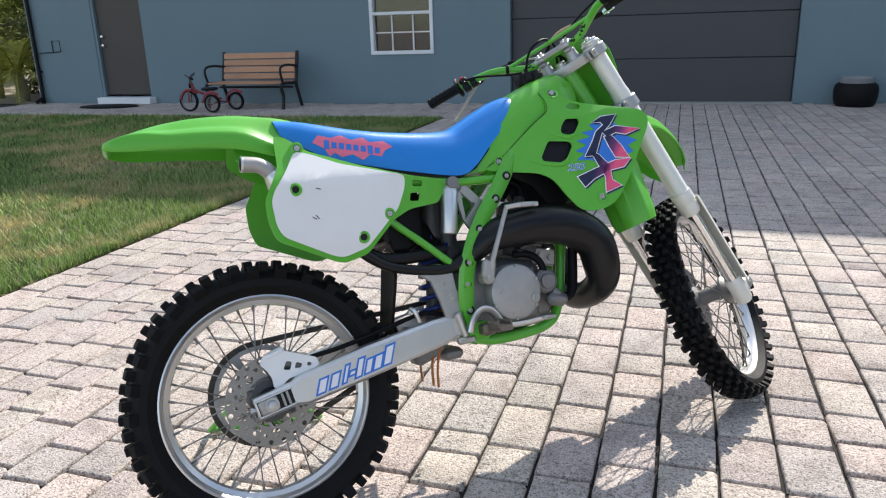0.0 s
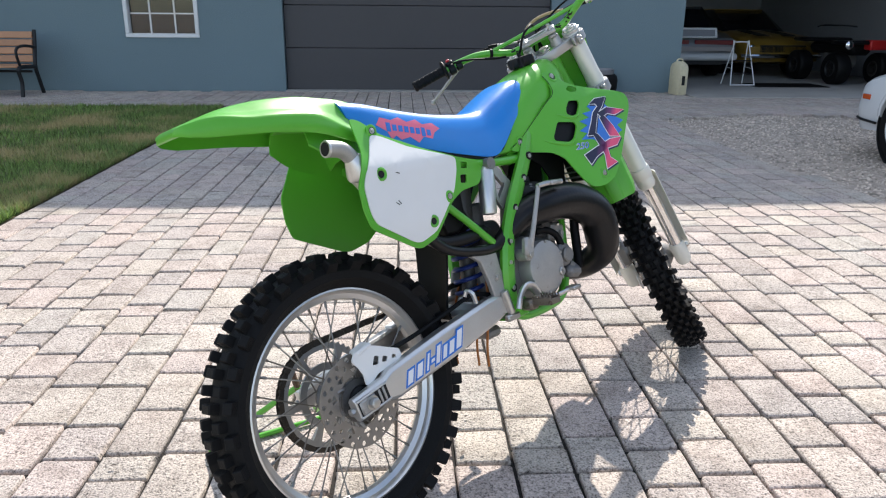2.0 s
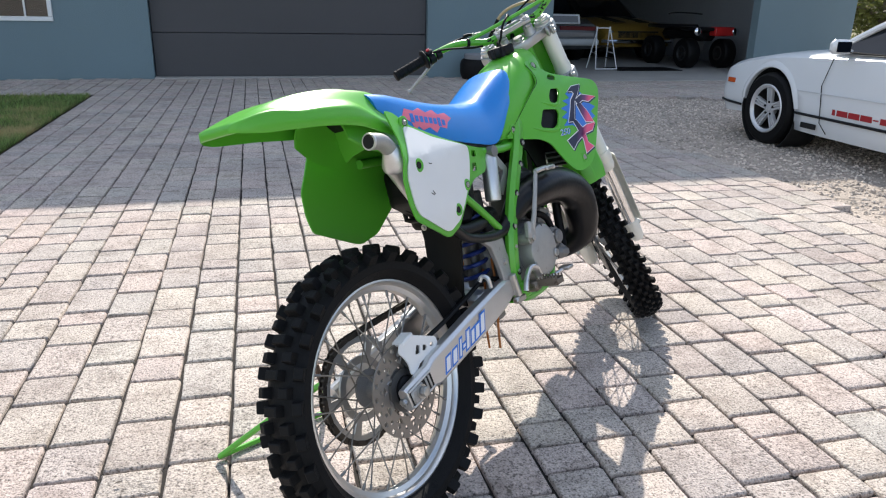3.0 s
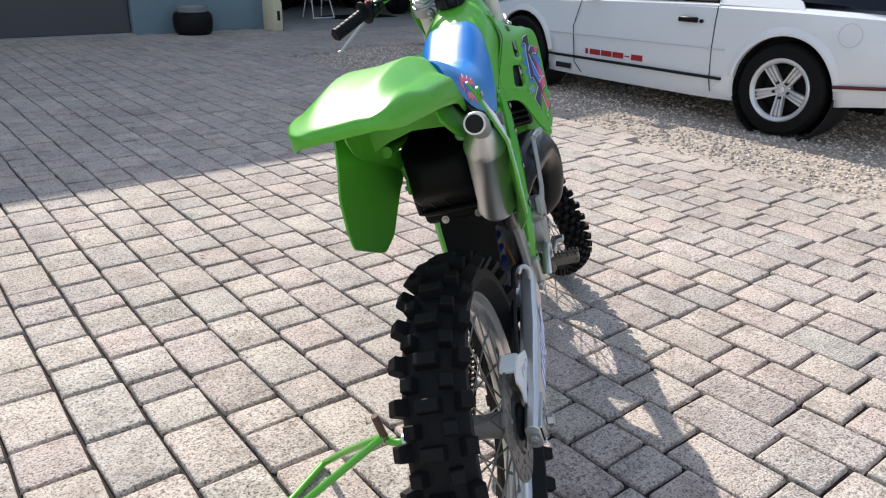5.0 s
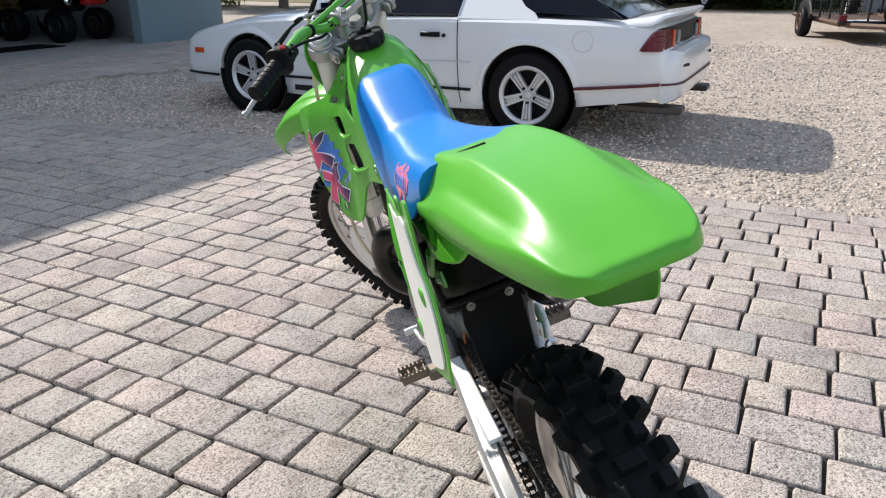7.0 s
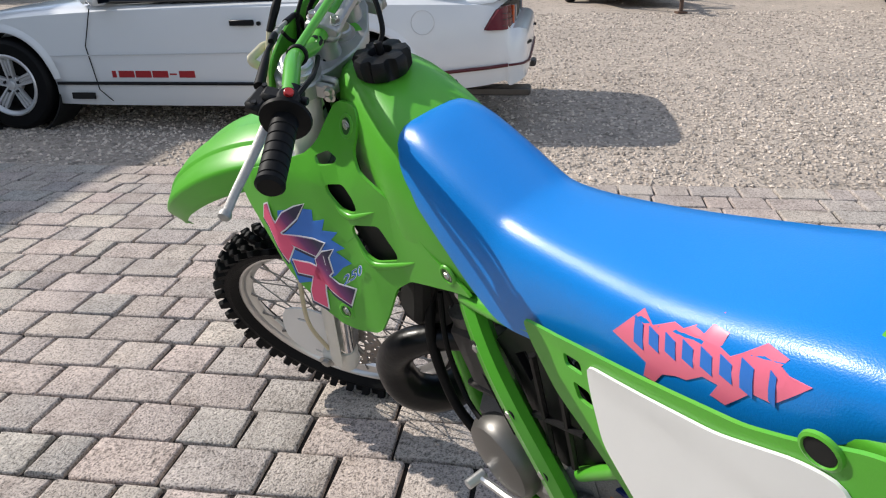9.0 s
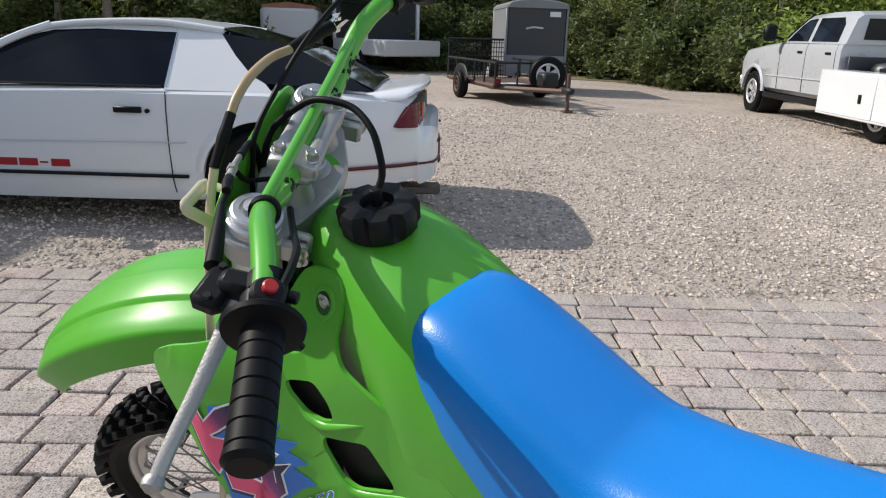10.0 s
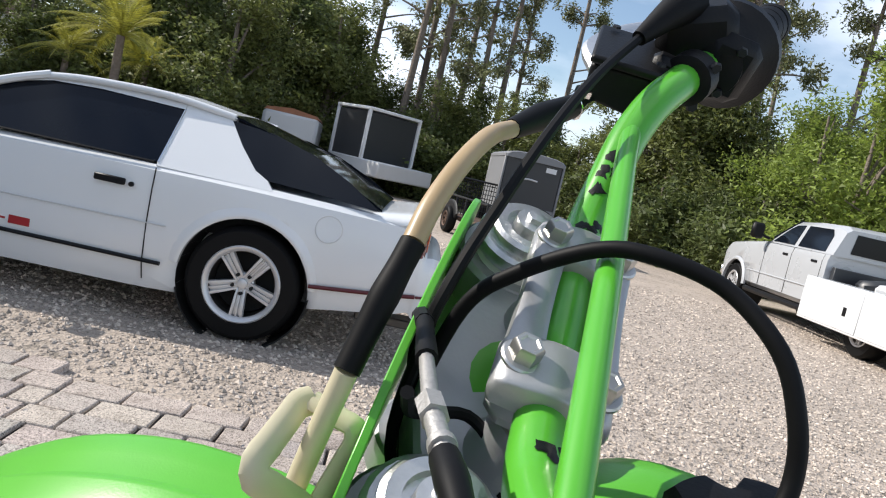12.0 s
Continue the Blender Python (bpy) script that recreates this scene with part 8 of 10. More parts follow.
for sx in (-1, 1):
    lamp_ = Geo().loft([[Vector((sx * v, y, z0)), Vector((sx * (v - 0.012), y + 0.012, z1)), Vector((sx * (v - 0.05), y + 0.04, z1)), Vector((sx * (v - 0.05), y + 0.04, z0))] for v, y, z0, z1 in ((0.60, 0.192, 0.68, 0.815), (0.78, 0.20, 0.68, 0.818), (0.858, 0.222, 0.68, 0.82), (0.885, 0.255, 0.68, 0.802), (0.90, 0.30, 0.68, 0.742), (0.908, 0.335, 0.68, 0.685))])
    lamp = part("tail_lamp", lamp_, CAR_RED, car, "dark crimson wrap-round tail lamp")
    for z in (0.705, 0.742, 0.779):
        part("lamp_rib", Geo().tube([(sx * 0.60, 0.194, z), (sx * 0.775, 0.202, z), (sx * 0.853, 0.224, z), (sx * 0.872, 0.245, z)], 0.0016, 5), DARK, lamp)
    part("lamp_amber", Geo().box((sx * 0.562, 0.196, 0.743), (0.05, 0.016, 0.13), Matrix.Rotation(sx * 0.1, 3, "Z"), 0.004), AMBER, car, "amber turn lamp")
    part("reverse_lamp", Geo().box((sx * 0.40, 0.192, 0.743), (0.07, 0.02, 0.11), Matrix.Rotation(sx * 0.04, 3, "Z"), 0.004), GREY_LAMP, car, "dull pale reversing lamp")
    part("bumper_slit", Geo().box((sx * 0.60, 0.092, 0.57), (0.15, 0.016, 0.02), Matrix.Rotation(sx * 0.22, 3, "Z"), 0.003), DARK, car)
    part("exhaust_tip", Geo().box((sx * 0.62, 0.30, 0.255), (0.17, 0.46, 0.052), None, 0.008).box((sx * 0.62, 0.068, 0.255), (0.14, 0.008, 0.03)), EXH_DARK, car, "dark flat exhaust tip")
    part("side_marker", Geo().box((sx * 0.858, 4.42, 0.52), (0.02, 0.11, 0.045), None, 0.004), AMBER, car)
    part("skirt_slot", Geo().box((sx * 0.905, 3.22, 0.255), (0.012, 0.18, 0.045), None, 0.003), DARK, car)
    for y0, y1, n_ in ((0.21, 0.80, 5), (1.62, 3.40, 8), (4.2, 4.66, 5)):
        pts = []
        for k in range(n_ + 1):
            y = y0 + (y1 - y0) * k / n_
            hw = np.interp(y, [s[0] for s in CAR_ST], [s[1] for s in CAR_ST])
            pts.append(Vector((sx * (hw * 0.992 + 0.004), y, (0.455 - 0.055 * (y - 0.21) / 0.59) if y < 1 else 0.344 if y < 4 else 0.31)))
        part("body_stripe", Geo().tube(pts, 0.012, 6), [BLACK_PLASTIC if y0 > 1 else MAROON], car, "dark stripe above the sill")
    part("door_seam", Geo().tube([(sx * 0.893, 1.742, 0.855), (sx * 0.914, 1.737, 0.74), (sx * 0.9265, 1.73, 0.55), (sx * 0.918, 1.72, 0.33), (sx * 0.90, 1.71, 0.24)], 0.0035, 5), DARK, car)
    part("door_seam", Geo().tube([(sx * 0.905, 3.05, 0.845), (sx * 0.923, 3.12, 0.6), (sx * 0.918, 3.08, 0.3), (sx * 0.906, 3.0, 0.22)], 0.004, 5), DARK, car)
    part("side_rub_line", Geo().tube([(sx * 0.9305, 1.62, 0.555), (sx * 0.924, 3.40, 0.535)], 0.004, 5), PALE_BOX, car)
    part("door_handle", Geo().box((sx * 0.925, 1.965, 0.745), (0.02, 0.17, 0.038), None, 0.006), BLACK_PLASTIC, car, "black door handle")
    part("door_lock", Geo().cyl((sx * 0.92, 1.845, 0.74), (sx * 0.936, 1.845, 0.74), 0.014, 14), BLACK_PLASTIC, car)
    part("door_mirror", Geo().box((sx * 0.98, 2.93, 0.925), (0.17, 0.09, 0.11), None, 0.03).box((sx * 0.88, 2.97, 0.885), (0.1, 0.07, 0.03), None, 0.01), CAR_WHITE, car)
    part("mirror_glass", Geo().box((sx * 0.985, 2.882, 0.925), (0.13, 0.006, 0.08), None, 0.002), CAR_GLASS, car)
    # brand script on the door as plain red bars
    for k, (yy, ww) in enumerate([(2.955, 0.03), (2.862, 0.115), (2.735, 0.115), (2.608, 0.115), (2.512, 0.05), (2.41, 0.115)]):
        part("door_mark", Geo().box((sx * (body_x(yy, 0.407) + 0.002), yy, 0.407), (0.008, ww, 0.046 if k != 4 else 0.011), None, 0.001), DECAL_RED, car, "plain red bar of the door script")
ring_ = [Vector((-0.9275, 0.75 + 0.075 * math.cos(a), 0.735 + 0.075 * math.sin(a))) for a in [2 * math.pi * i / 24 for i in range(25)]]
part("fuel_flap", Geo().tube(ring_, 0.003, 5), PALE_BOX, car, "thin round seam of the fuel flap")
part("rear_stripe", Geo().tube(bump_, 0.008, 6), MAROON, car, "thin dark red stripe round the bumper")

# ---- before the house ----
bench = thing("garden_bench", "garden bench with reddish wooden slats and black iron ends", "bench", pose(-6.72, 11.25, 0.0))
for i, (y, z, tilt) in enumerate([(0.13, 0.50, 1.32), (0.155, 0.61, 1.32), (0.18, 0.72, 1.32), (0.205, 0.83, 1.32)]):
    part("back_slat", Geo().box((0, y, z), (1.36, 0.028, 0.095), Matrix.Rotation(-0.22, 3, "X"), 0.006), BENCH_WOOD, bench)
for i in range(4):
    part("seat_slat", Geo().box((0, -0.33 + 0.115 * i, 0.415), (1.36, 0.095, 0.028), None, 0.006), BENCH_WOOD, bench)
for sx in (-1, 1):
    part("bench_end", Geo().tube([(sx * 0.7, 0.26, 0.0), (sx * 0.7, 0.18, 0.2), (sx * 0.7, 0.12, 0.4), (sx * 0.7, 0.2, 0.7), (sx * 0.7, 0.24, 0.9)], 0.028, 8, 4).tube([(sx * 0.7, -0.38, 0.0), (sx * 0.7, -0.34, 0.2), (sx * 0.7, -0.36, 0.395), (sx * 0.7, 0.13, 0.39)], 0.028, 8, 4)
         .tube([(sx * 0.7, 0.18, 0.66), (sx * 0.7, -0.1, 0.69), (sx * 0.7, -0.33, 0.67), (sx * 0.7, -0.38, 0.58), (sx * 0.7, -0.32, 0.42)], 0.02, 8, 4), IRON, bench, "black cast iron bench end")
part("stretcher", Geo().tube([(-0.7, 0.0, 0.33), (0.7, 0.0, 0.33)], 0.018, 8), IRON, bench)

trike = thing("tricycle", "small dull-red child's tricycle with bent steel handlebars", "tricycle", pose(-7.25, 10.55, 0.0, 0, 0, 8))
for nm, c, r in (("front_wheel", (-0.28, 0, 0.175), 0.17), ("rear_wheel", (0.22, -0.2, 0.145), 0.14), ("rear_wheel", (0.44, 0.2, 0.145), 0.14)):
    wh = part(nm, Geo().lathe([(r, -0.02), (r + 0.004, 0), (r, 0.02), (r - 0.03, 0.018), (r - 0.03, -0.018)], c, (0.15, 1, 0), 28, closed=True), BLACK_RUBBER, trike)
    part("wheel_rim", Geo().lathe([(r - 0.028, -0.014), (r - 0.028, 0.014), (r - 0.04, 0.01), (r - 0.04, -0.01)], c, (0.15, 1, 0), 28, closed=True), SPOKE_STEEL, wh)
    for i in range(8):
        a = math.pi * i / 8
        v = Vector((math.cos(a), 0, math.sin(a))) * (r - 0.035)
        part("wheel_spoke", Geo().tube([Vector(c) - v, Vector(c) + v], 0.004, 5), SPOKE_STEEL, wh)
part("trike_frame", Geo().tube([(-0.20, 0, 0.46), (-0.17, 0, 0.36), (-0.05, 0, 0.3), (0.12, 0, 0.25), (0.28, 0, 0.2)], 0.022, 10, 4).tube([(0.2, -0.22, 0.125), (0.26, 0, 0.16), (0.32, 0.22, 0.125)], 0.014, 8).tube([(-0.26, 0.045, 0.155), (-0.25, 0.04, 0.32), (-0.2, 0, 0.38)], 0.012, 8).tube([(-0.26, -0.045, 0.155), (-0.25, -0.04, 0.32), (-0.2, 0, 0.38)], 0.012, 8), TRIKE_RED, trike, "dull red painted frame")
part("trike_guard", Geo().tube([(-0.42, 0, 0.2), (-0.36, 0, 0.31), (-0.26, 0, 0.345), (-0.13, 0, 0.29)], 0.022, 8, 4, 1.2), TRIKE_RED, trike)
part("trike_bars", Geo().tube([(-0.08, -0.27, 0.55), (-0.18, -0.22, 0.60), (-0.22, 0, 0.54), (-0.25, 0.22, 0.60), (-0.36, 0.27, 0.53), (-0.38, 0.27, 0.42)], 0.012, 8, 4).tube([(-0.2, 0, 0.45), (-0.22, 0, 0.51)], 0.013, 8), EXH_DARK, trike)
for p_, q_ in (((-0.08, -0.27, 0.55), (-0.02, -0.29, 0.53)), ((-0.38, 0.27, 0.43), (-0.38, 0.27, 0.36))):
    part("grip", Geo().cyl(p_, q_, 0.02, 10, 0.003), BLACK_RUBBER, trike)
for c_ in ((0.22, -0.2, 0.145), (0.44, 0.2, 0.145)):
    part("wheel_guard", Geo().tube([(c_[0] - 0.17, c_[1], 0.16), (c_[0] - 0.1, c_[1], 0.29), (c_[0], c_[1], 0.32), (c_[0] + 0.11, c_[1], 0.28)], 0.014, 8, 4, 2.0), TRIKE_RED, trike)
part("saddle", Geo().box((0.1, 0, 0.36), (0.24, 0.17, 0.05), None, 0.02), BLACK_PLASTIC, trike)

mat_ = thing("doormat", "dark oval doormat on the walkway", "doormat")
part("mat_pad", Geo().lathe([(0.46, 0), (0.46, 0.012), (0.44, 0.016), (0.01, 0.016)], (0, 0, 0), (0, 0, 1), 36), BLACK_RUBBER, mat_)
mat_.matrix_world = Matrix.Translation((-9.75, 11.2, 0.006)) @ Matrix.Diagonal((1.25, 0.75, 1, 1))

pot = thing("planter", "dark tyre-shaped planter by the garage wall", "planter", pose(2.36, 11.55, 0.0))
part("planter_body", Geo().lathe([(0.225, 0.0), (0.25, 0.03), (0.27, 0.1), (0.275, 0.22), (0.26, 0.28), (0.225, 0.31), (0.19, 0.31), (0.18, 0.26), (0.05, 0.25)], (0, 0, 0), (0, 0, 1), 36), RUBBER, pot)
part("planter_neck", Geo().lathe([(0.205, 0.29), (0.215, 0.375), (0.20, 0.385), (0.18, 0.34), (0.05, 0.33)], (0, 0, 0), (0, 0, 1), 30), GREY_LAMP, pot, "grey rim of the pot")

jug = thing("fuel_can", "cream plastic fuel can beside the open garage bay", "fuel can", pose(3.60, 11.55, 0.0, 0, 0, 10))
part("can_body", Geo().loft([[Vector((x * sx_, y * sy_, z)) for x, y in ((-1, -0.8), (-0.8, -1), (0.8, -1), (1, -0.8), (1, 0.8), (0.8, 1), (-0.8, 1), (-1, 0.8))] for sx_, sy_, z in ((0.078, 0.14, 0.0), (0.086, 0.15, 0.02), (0.086, 0.15, 0.40), (0.07, 0.13, 0.46), (0.04, 0.06, 0.5))]), CREAM, jug)
part("can_handle", Geo().tube([(-0.055, 0, 0.46), (-0.04, 0, 0.53), (0.03, 0, 0.53), (0.05, 0, 0.48)], 0.013, 8, 4), CREAM, jug)
part("can_grip", Geo().box((0.0, -0.152, 0.22), (0.05, 0.012, 0.14), None, 0.004), DARK, jug)

lad = thing("step_ladder", "folding white metal step ladder standing in the open bay", "step ladder", pose(5.26, 13.15, 0.0, 0, 0, 4) @ Matrix.Scale(0.74, 4))
for y0, y1, w_ in ((-0.28, 0.0, 0.27), (0.25, 0.02, 0.24)):
    part("ladder_leg", Geo().tube([(-w_ - 0.03, y0, 0.02), (-w_ * 0.72, y1, 0.95), (-w_ * 0.6, y1, 1.0), (w_ * 0.6, y1, 1.0), (w_ * 0.72, y1, 0.95), (w_ + 0.03, y0, 0.02)], 0.014, 8, 2), TRIM_WHITE, lad)
for z in (0.3, 0.58):
    part("ladder_step", Geo().box((0, -0.28 + 0.28 * z / 0.95, z), (0.44, 0.1, 0.02), None, 0.004), BLACK_PLASTIC, lad)
part("ladder_foot_bar", Geo().tube([(-0.3, -0.28, 0.03), (0.3, -0.28, 0.03)], 0.014, 8), TRIM_WHITE, lad)
for sx in (-1, 1):
    part("ladder_brace", Geo().tube([(sx * 0.26, -0.17, 0.4), (sx * 0.24, 0.13, 0.42)], 0.008, 6), TRIM_WHITE, lad)
rug = thing("floor_mat", "dark rubber mat on the garage floor", "mat", pose(6.1, 13.1, 0.0))
part("mat_pad", Geo().box((0, 0, 0.008), (1.3, 0.7, 0.012), None, 0.003), BLACK_RUBBER, rug)


def simple_car(name, label, m, paint, L, W, H, stripe=None):
    """A sedan seen dimly from its end."""
    t_ = thing(name, label, "car", m)
    st_ = [(0.0, W * 0.46, 0.35, 0.62, 0.64), (0.1, W * 0.49, 0.28, 0.76, 0.78), (0.5, W * 0.5, 0.24, 0.85, 0.88), (L * 0.3, W * 0.5, 0.22, 0.88, 0.92), (L * 0.65, W * 0.5, 0.22, 0.86, 0.9), (L - 0.5, W * 0.49, 0.24, 0.78, 0.82), (L - 0.08, W * 0.47, 0.3, 0.66, 0.68), (L, W * 0.44, 0.4, 0.58, 0.6)]
    part("car_body", Geo().loft([body_ring(*s) for s in st_]), paint, t_)
    part("cabin", Geo().loft([[Vector((x * w_, y, z)) for x, z in ((-1, 0.84), (1, 0.84), (0.78, zt_), (-0.78, zt_))] for y, w_, zt_ in ((0.55, W * 0.4, 0.88), (1.25, W * 0.42, H), (2.3, W * 0.42, H), (3.1, W * 0.42, 0.9))]), CAR_GLASS, t_)
    part("roof_skin", Geo().box((0, 1.78, H + 0.005), (W * 0.64, 1.05, 0.03), None, 0.012), paint, t_)
    for sx_ in (-1, 1):
        for yy in (0.95, L - 1.0):
            car_wheel(t_, (sx_ * (W / 2 - 0.12), yy, 0.32), sx_)
        part("head_lamp", Geo().lathe([(0.08, 0), (0.085, 0.02), (0.07, 0.03), (0.02, 0.035)], (sx_ * W * 0.36, L - 0.04, 0.55), (0, 1, 0), 20), CHROME, t_)
        part("tail_lamp", Geo().box((sx_ * W * 0.24, 0.03, 0.685), (W * 0.42, 0.05, 0.085), None, 0.01), CAR_RED, t_, "dull red tail lamp strip")
        if stripe:
            part("hood_stripe", Geo().box((sx_ * 0.28, L - 0.85, 0.845), (0.24, 1.1, 0.012), Matrix.Rotation(-0.085, 3, "X"), 0.003), stripe, t_)
    part("grille", Geo().box((0, L - 0.02, 0.55), (W * 0.55, 0.04, 0.15), None, 0.01), DARK, t_)
    part("bumper", Geo().tube([(-W * 0.47, L - 0.05, 0.42), (-W * 0.3, L + 0.05, 0.42), (W * 0.3, L + 0.05, 0.42), (W * 0.47, L - 0.05, 0.42)], 0.04, 8, 3), CHROME, t_)
    part("rear_bumper", Geo().tube([(-W * 0.47, 0.02, 0.42), (-W * 0.3, -0.06, 0.42), (W * 0.3, -0.06, 0.42), (W * 0.47, 0.02, 0.42)], 0.07, 10, 3), PALE_BOX, t_, "pale rear bumper")
    if stripe is None:
        plate = part("plate_frame", Geo().box((0, 0.06, 0.86), (0.98, 0.05, 0.20), Matrix.Rotation(-0.35, 3, "X"), 0.015), TRIM_WHITE, t_, "pale frame on the trunk")
        part("plate_panel", Geo().box((0, 0.032, 0.86), (0.88, 0.012, 0.13), Matrix.Rotation(-0.35, 3, "X"), 0.004), GREY_LAMP, plate)
        part("trunk_band", Geo().box((0, 0.0, 0.57), (W * 0.86, 0.04, 0.10), None, 0.012), GREY_LAMP, t_)
    return t_


simple_car("muscle_car", "yellow and black muscle car parked nose-out in the dark garage", pose(6.84, 19.4, 0.0, 0, 0, 181), YELLOW_CAR, 4.5, 1.75, 1.3, DARK)
simple_car("dark_sedan", "grey old sedan with a pale bumper parked tail-out in the garage", pose(4.86, 14.4, 0.0), SEDAN_GREY, 4.6, 1.85, 1.35)
quad = thing("quad_bike", "black and red quad bike with big tyres in the open bay", "quad bike", pose(7.55, 13.95, 0.0, 0, 0, 4))
for sx in (-1, 1):
    for yy in (-0.55, 0.6):
        car_wheel(quad, (sx * 0.42, yy, 0.28), sx, 0.28, 0.26, 0.14, 4, IRON)
part("quad_body", Geo().box((0, 0.05, 0.62), (0.42, 1.3, 0.22), None, 0.07).box((0, -0.55, 0.74), (0.95, 0.5, 0.07), None, 0.03).box((0, 0.6, 0.76), (0.95, 0.5, 0.07), None, 0.03), BLACK_PLASTIC, quad)
part("quad_engine", Geo().box((0, 0, 0.42), (0.36, 0.6, 0.3), None, 0.06), CAST, quad)
part("quad_panel", Geo().box((0.2, -0.74, 0.70), (0.44, 0.2, 0.17), None, 0.02), RED, quad, "red storage box")
part("quad_bars", Geo().tube([(-0.4, 0.2, 1.0), (-0.2, 0.35, 1.02), (0.2, 0.35, 1.02), (0.4, 0.2, 1.0)], 0.014, 8, 3), IRON, quad)
for sx in (-1, 1):
    part("head_lamp", Geo().lathe([(0.07, 0), (0.075, 0.03), (0.05, 0.05), (0.02, 0.055)], (sx * 0.43, -0.82, 0.70), (0, -1, 0), 18), CHROME, quad)


# ---- yard: truck and trailers ----
tr = thing("pickup_truck", "silver-white crew-cab pickup truck with a white service body, parked on gravel", "truck", pose(13.2, -4.62, -0.03))


def tring(x, hw, zb, zs, zt):
    half = [(0, zb), (0.9, zb), (0.985, zb + 0.07), (1.0, zb + 0.5 * (zs - zb)), (1.0, zs - 0.12), (0.975, zs - 0.03), (0.93, zs), (0.5, zt), (0, zt)]
    return [Vector((x, -v * hw, z)) for v, z in half] + [Vector((x, v * hw, z)) for v, z in reversed(half[1:-1])]


tb_ = part("truck_body", Geo().loft([tring(*q) for q in ((0.80, 0.84, 0.50, 0.90, 0.93), (0.74, 0.93, 0.42, 1.03, 1.07), (0.50, 0.98, 0.40, 1.13, 1.18), (-0.2, 1.0, 0.42, 1.21, 1.28), (-0.85, 1.0, 0.42, 1.27, 1.34), (-1.0, 1.0, 0.42, 1.275, 1.31), (-3.0, 1.0, 0.42, 1.29, 1.31))]), TRUCK_PAINT, tr, "silver-white painted cab and hood", sharp=32)
tb_.parent = None
cut(tb_, [Geo().cyl((0, sx * 1.2, 0.385), (0, sx * 0.6, 0.385), 0.445, 32) for sx in (-1, 1)])
tb_.parent = tr
CAB = ((-0.93, 0.97, 1.27, 1.31, 0.93), (-1.25, 0.97, 1.27, 1.54, 0.87), (-1.56, 0.97, 1.27, 1.715, 0.83), (-2.2, 0.97, 1.27, 1.755, 0.82), (-2.9, 0.97, 1.27, 1.755, 0.82), (-3.04, 0.97, 1.27, 1.70, 0.83))
part("cab_shell", Geo().loft([[Vector((x, y, z)) for y, z in ((-w0, z0), (w0, z0), (w1 + 0.02, z1 - 0.07), (w1 - 0.06, z1 - 0.01), (0, z1 + 0.02), (-w1 + 0.06, z1 - 0.01), (-w1 - 0.02, z1 - 0.07))] for x, w0, z0, z1, w1 in CAB]), TRUCK_PAINT, tr, sharp=30)
part("windscreen", Geo().slab([(-0.905, -0.86, 1.345), (-0.905, 0.86, 1.345), (-1.515, 0.76, 1.70), (-1.515, -0.76, 1.70)], (0, 0, 0), (0.02, 0, 0.03)), CAR_GLASS, tr, "dark windscreen")
part("rear_glass", Geo().slab([(-3.04, -0.72, 1.34), (-3.04, 0.72, 1.34), (-3.04, 0.68, 1.64), (-3.04, -0.68, 1.64)], (-0.012, 0, 0), (0.01, 0, 0)), CAR_GLASS, tr, "dark rear cab window")
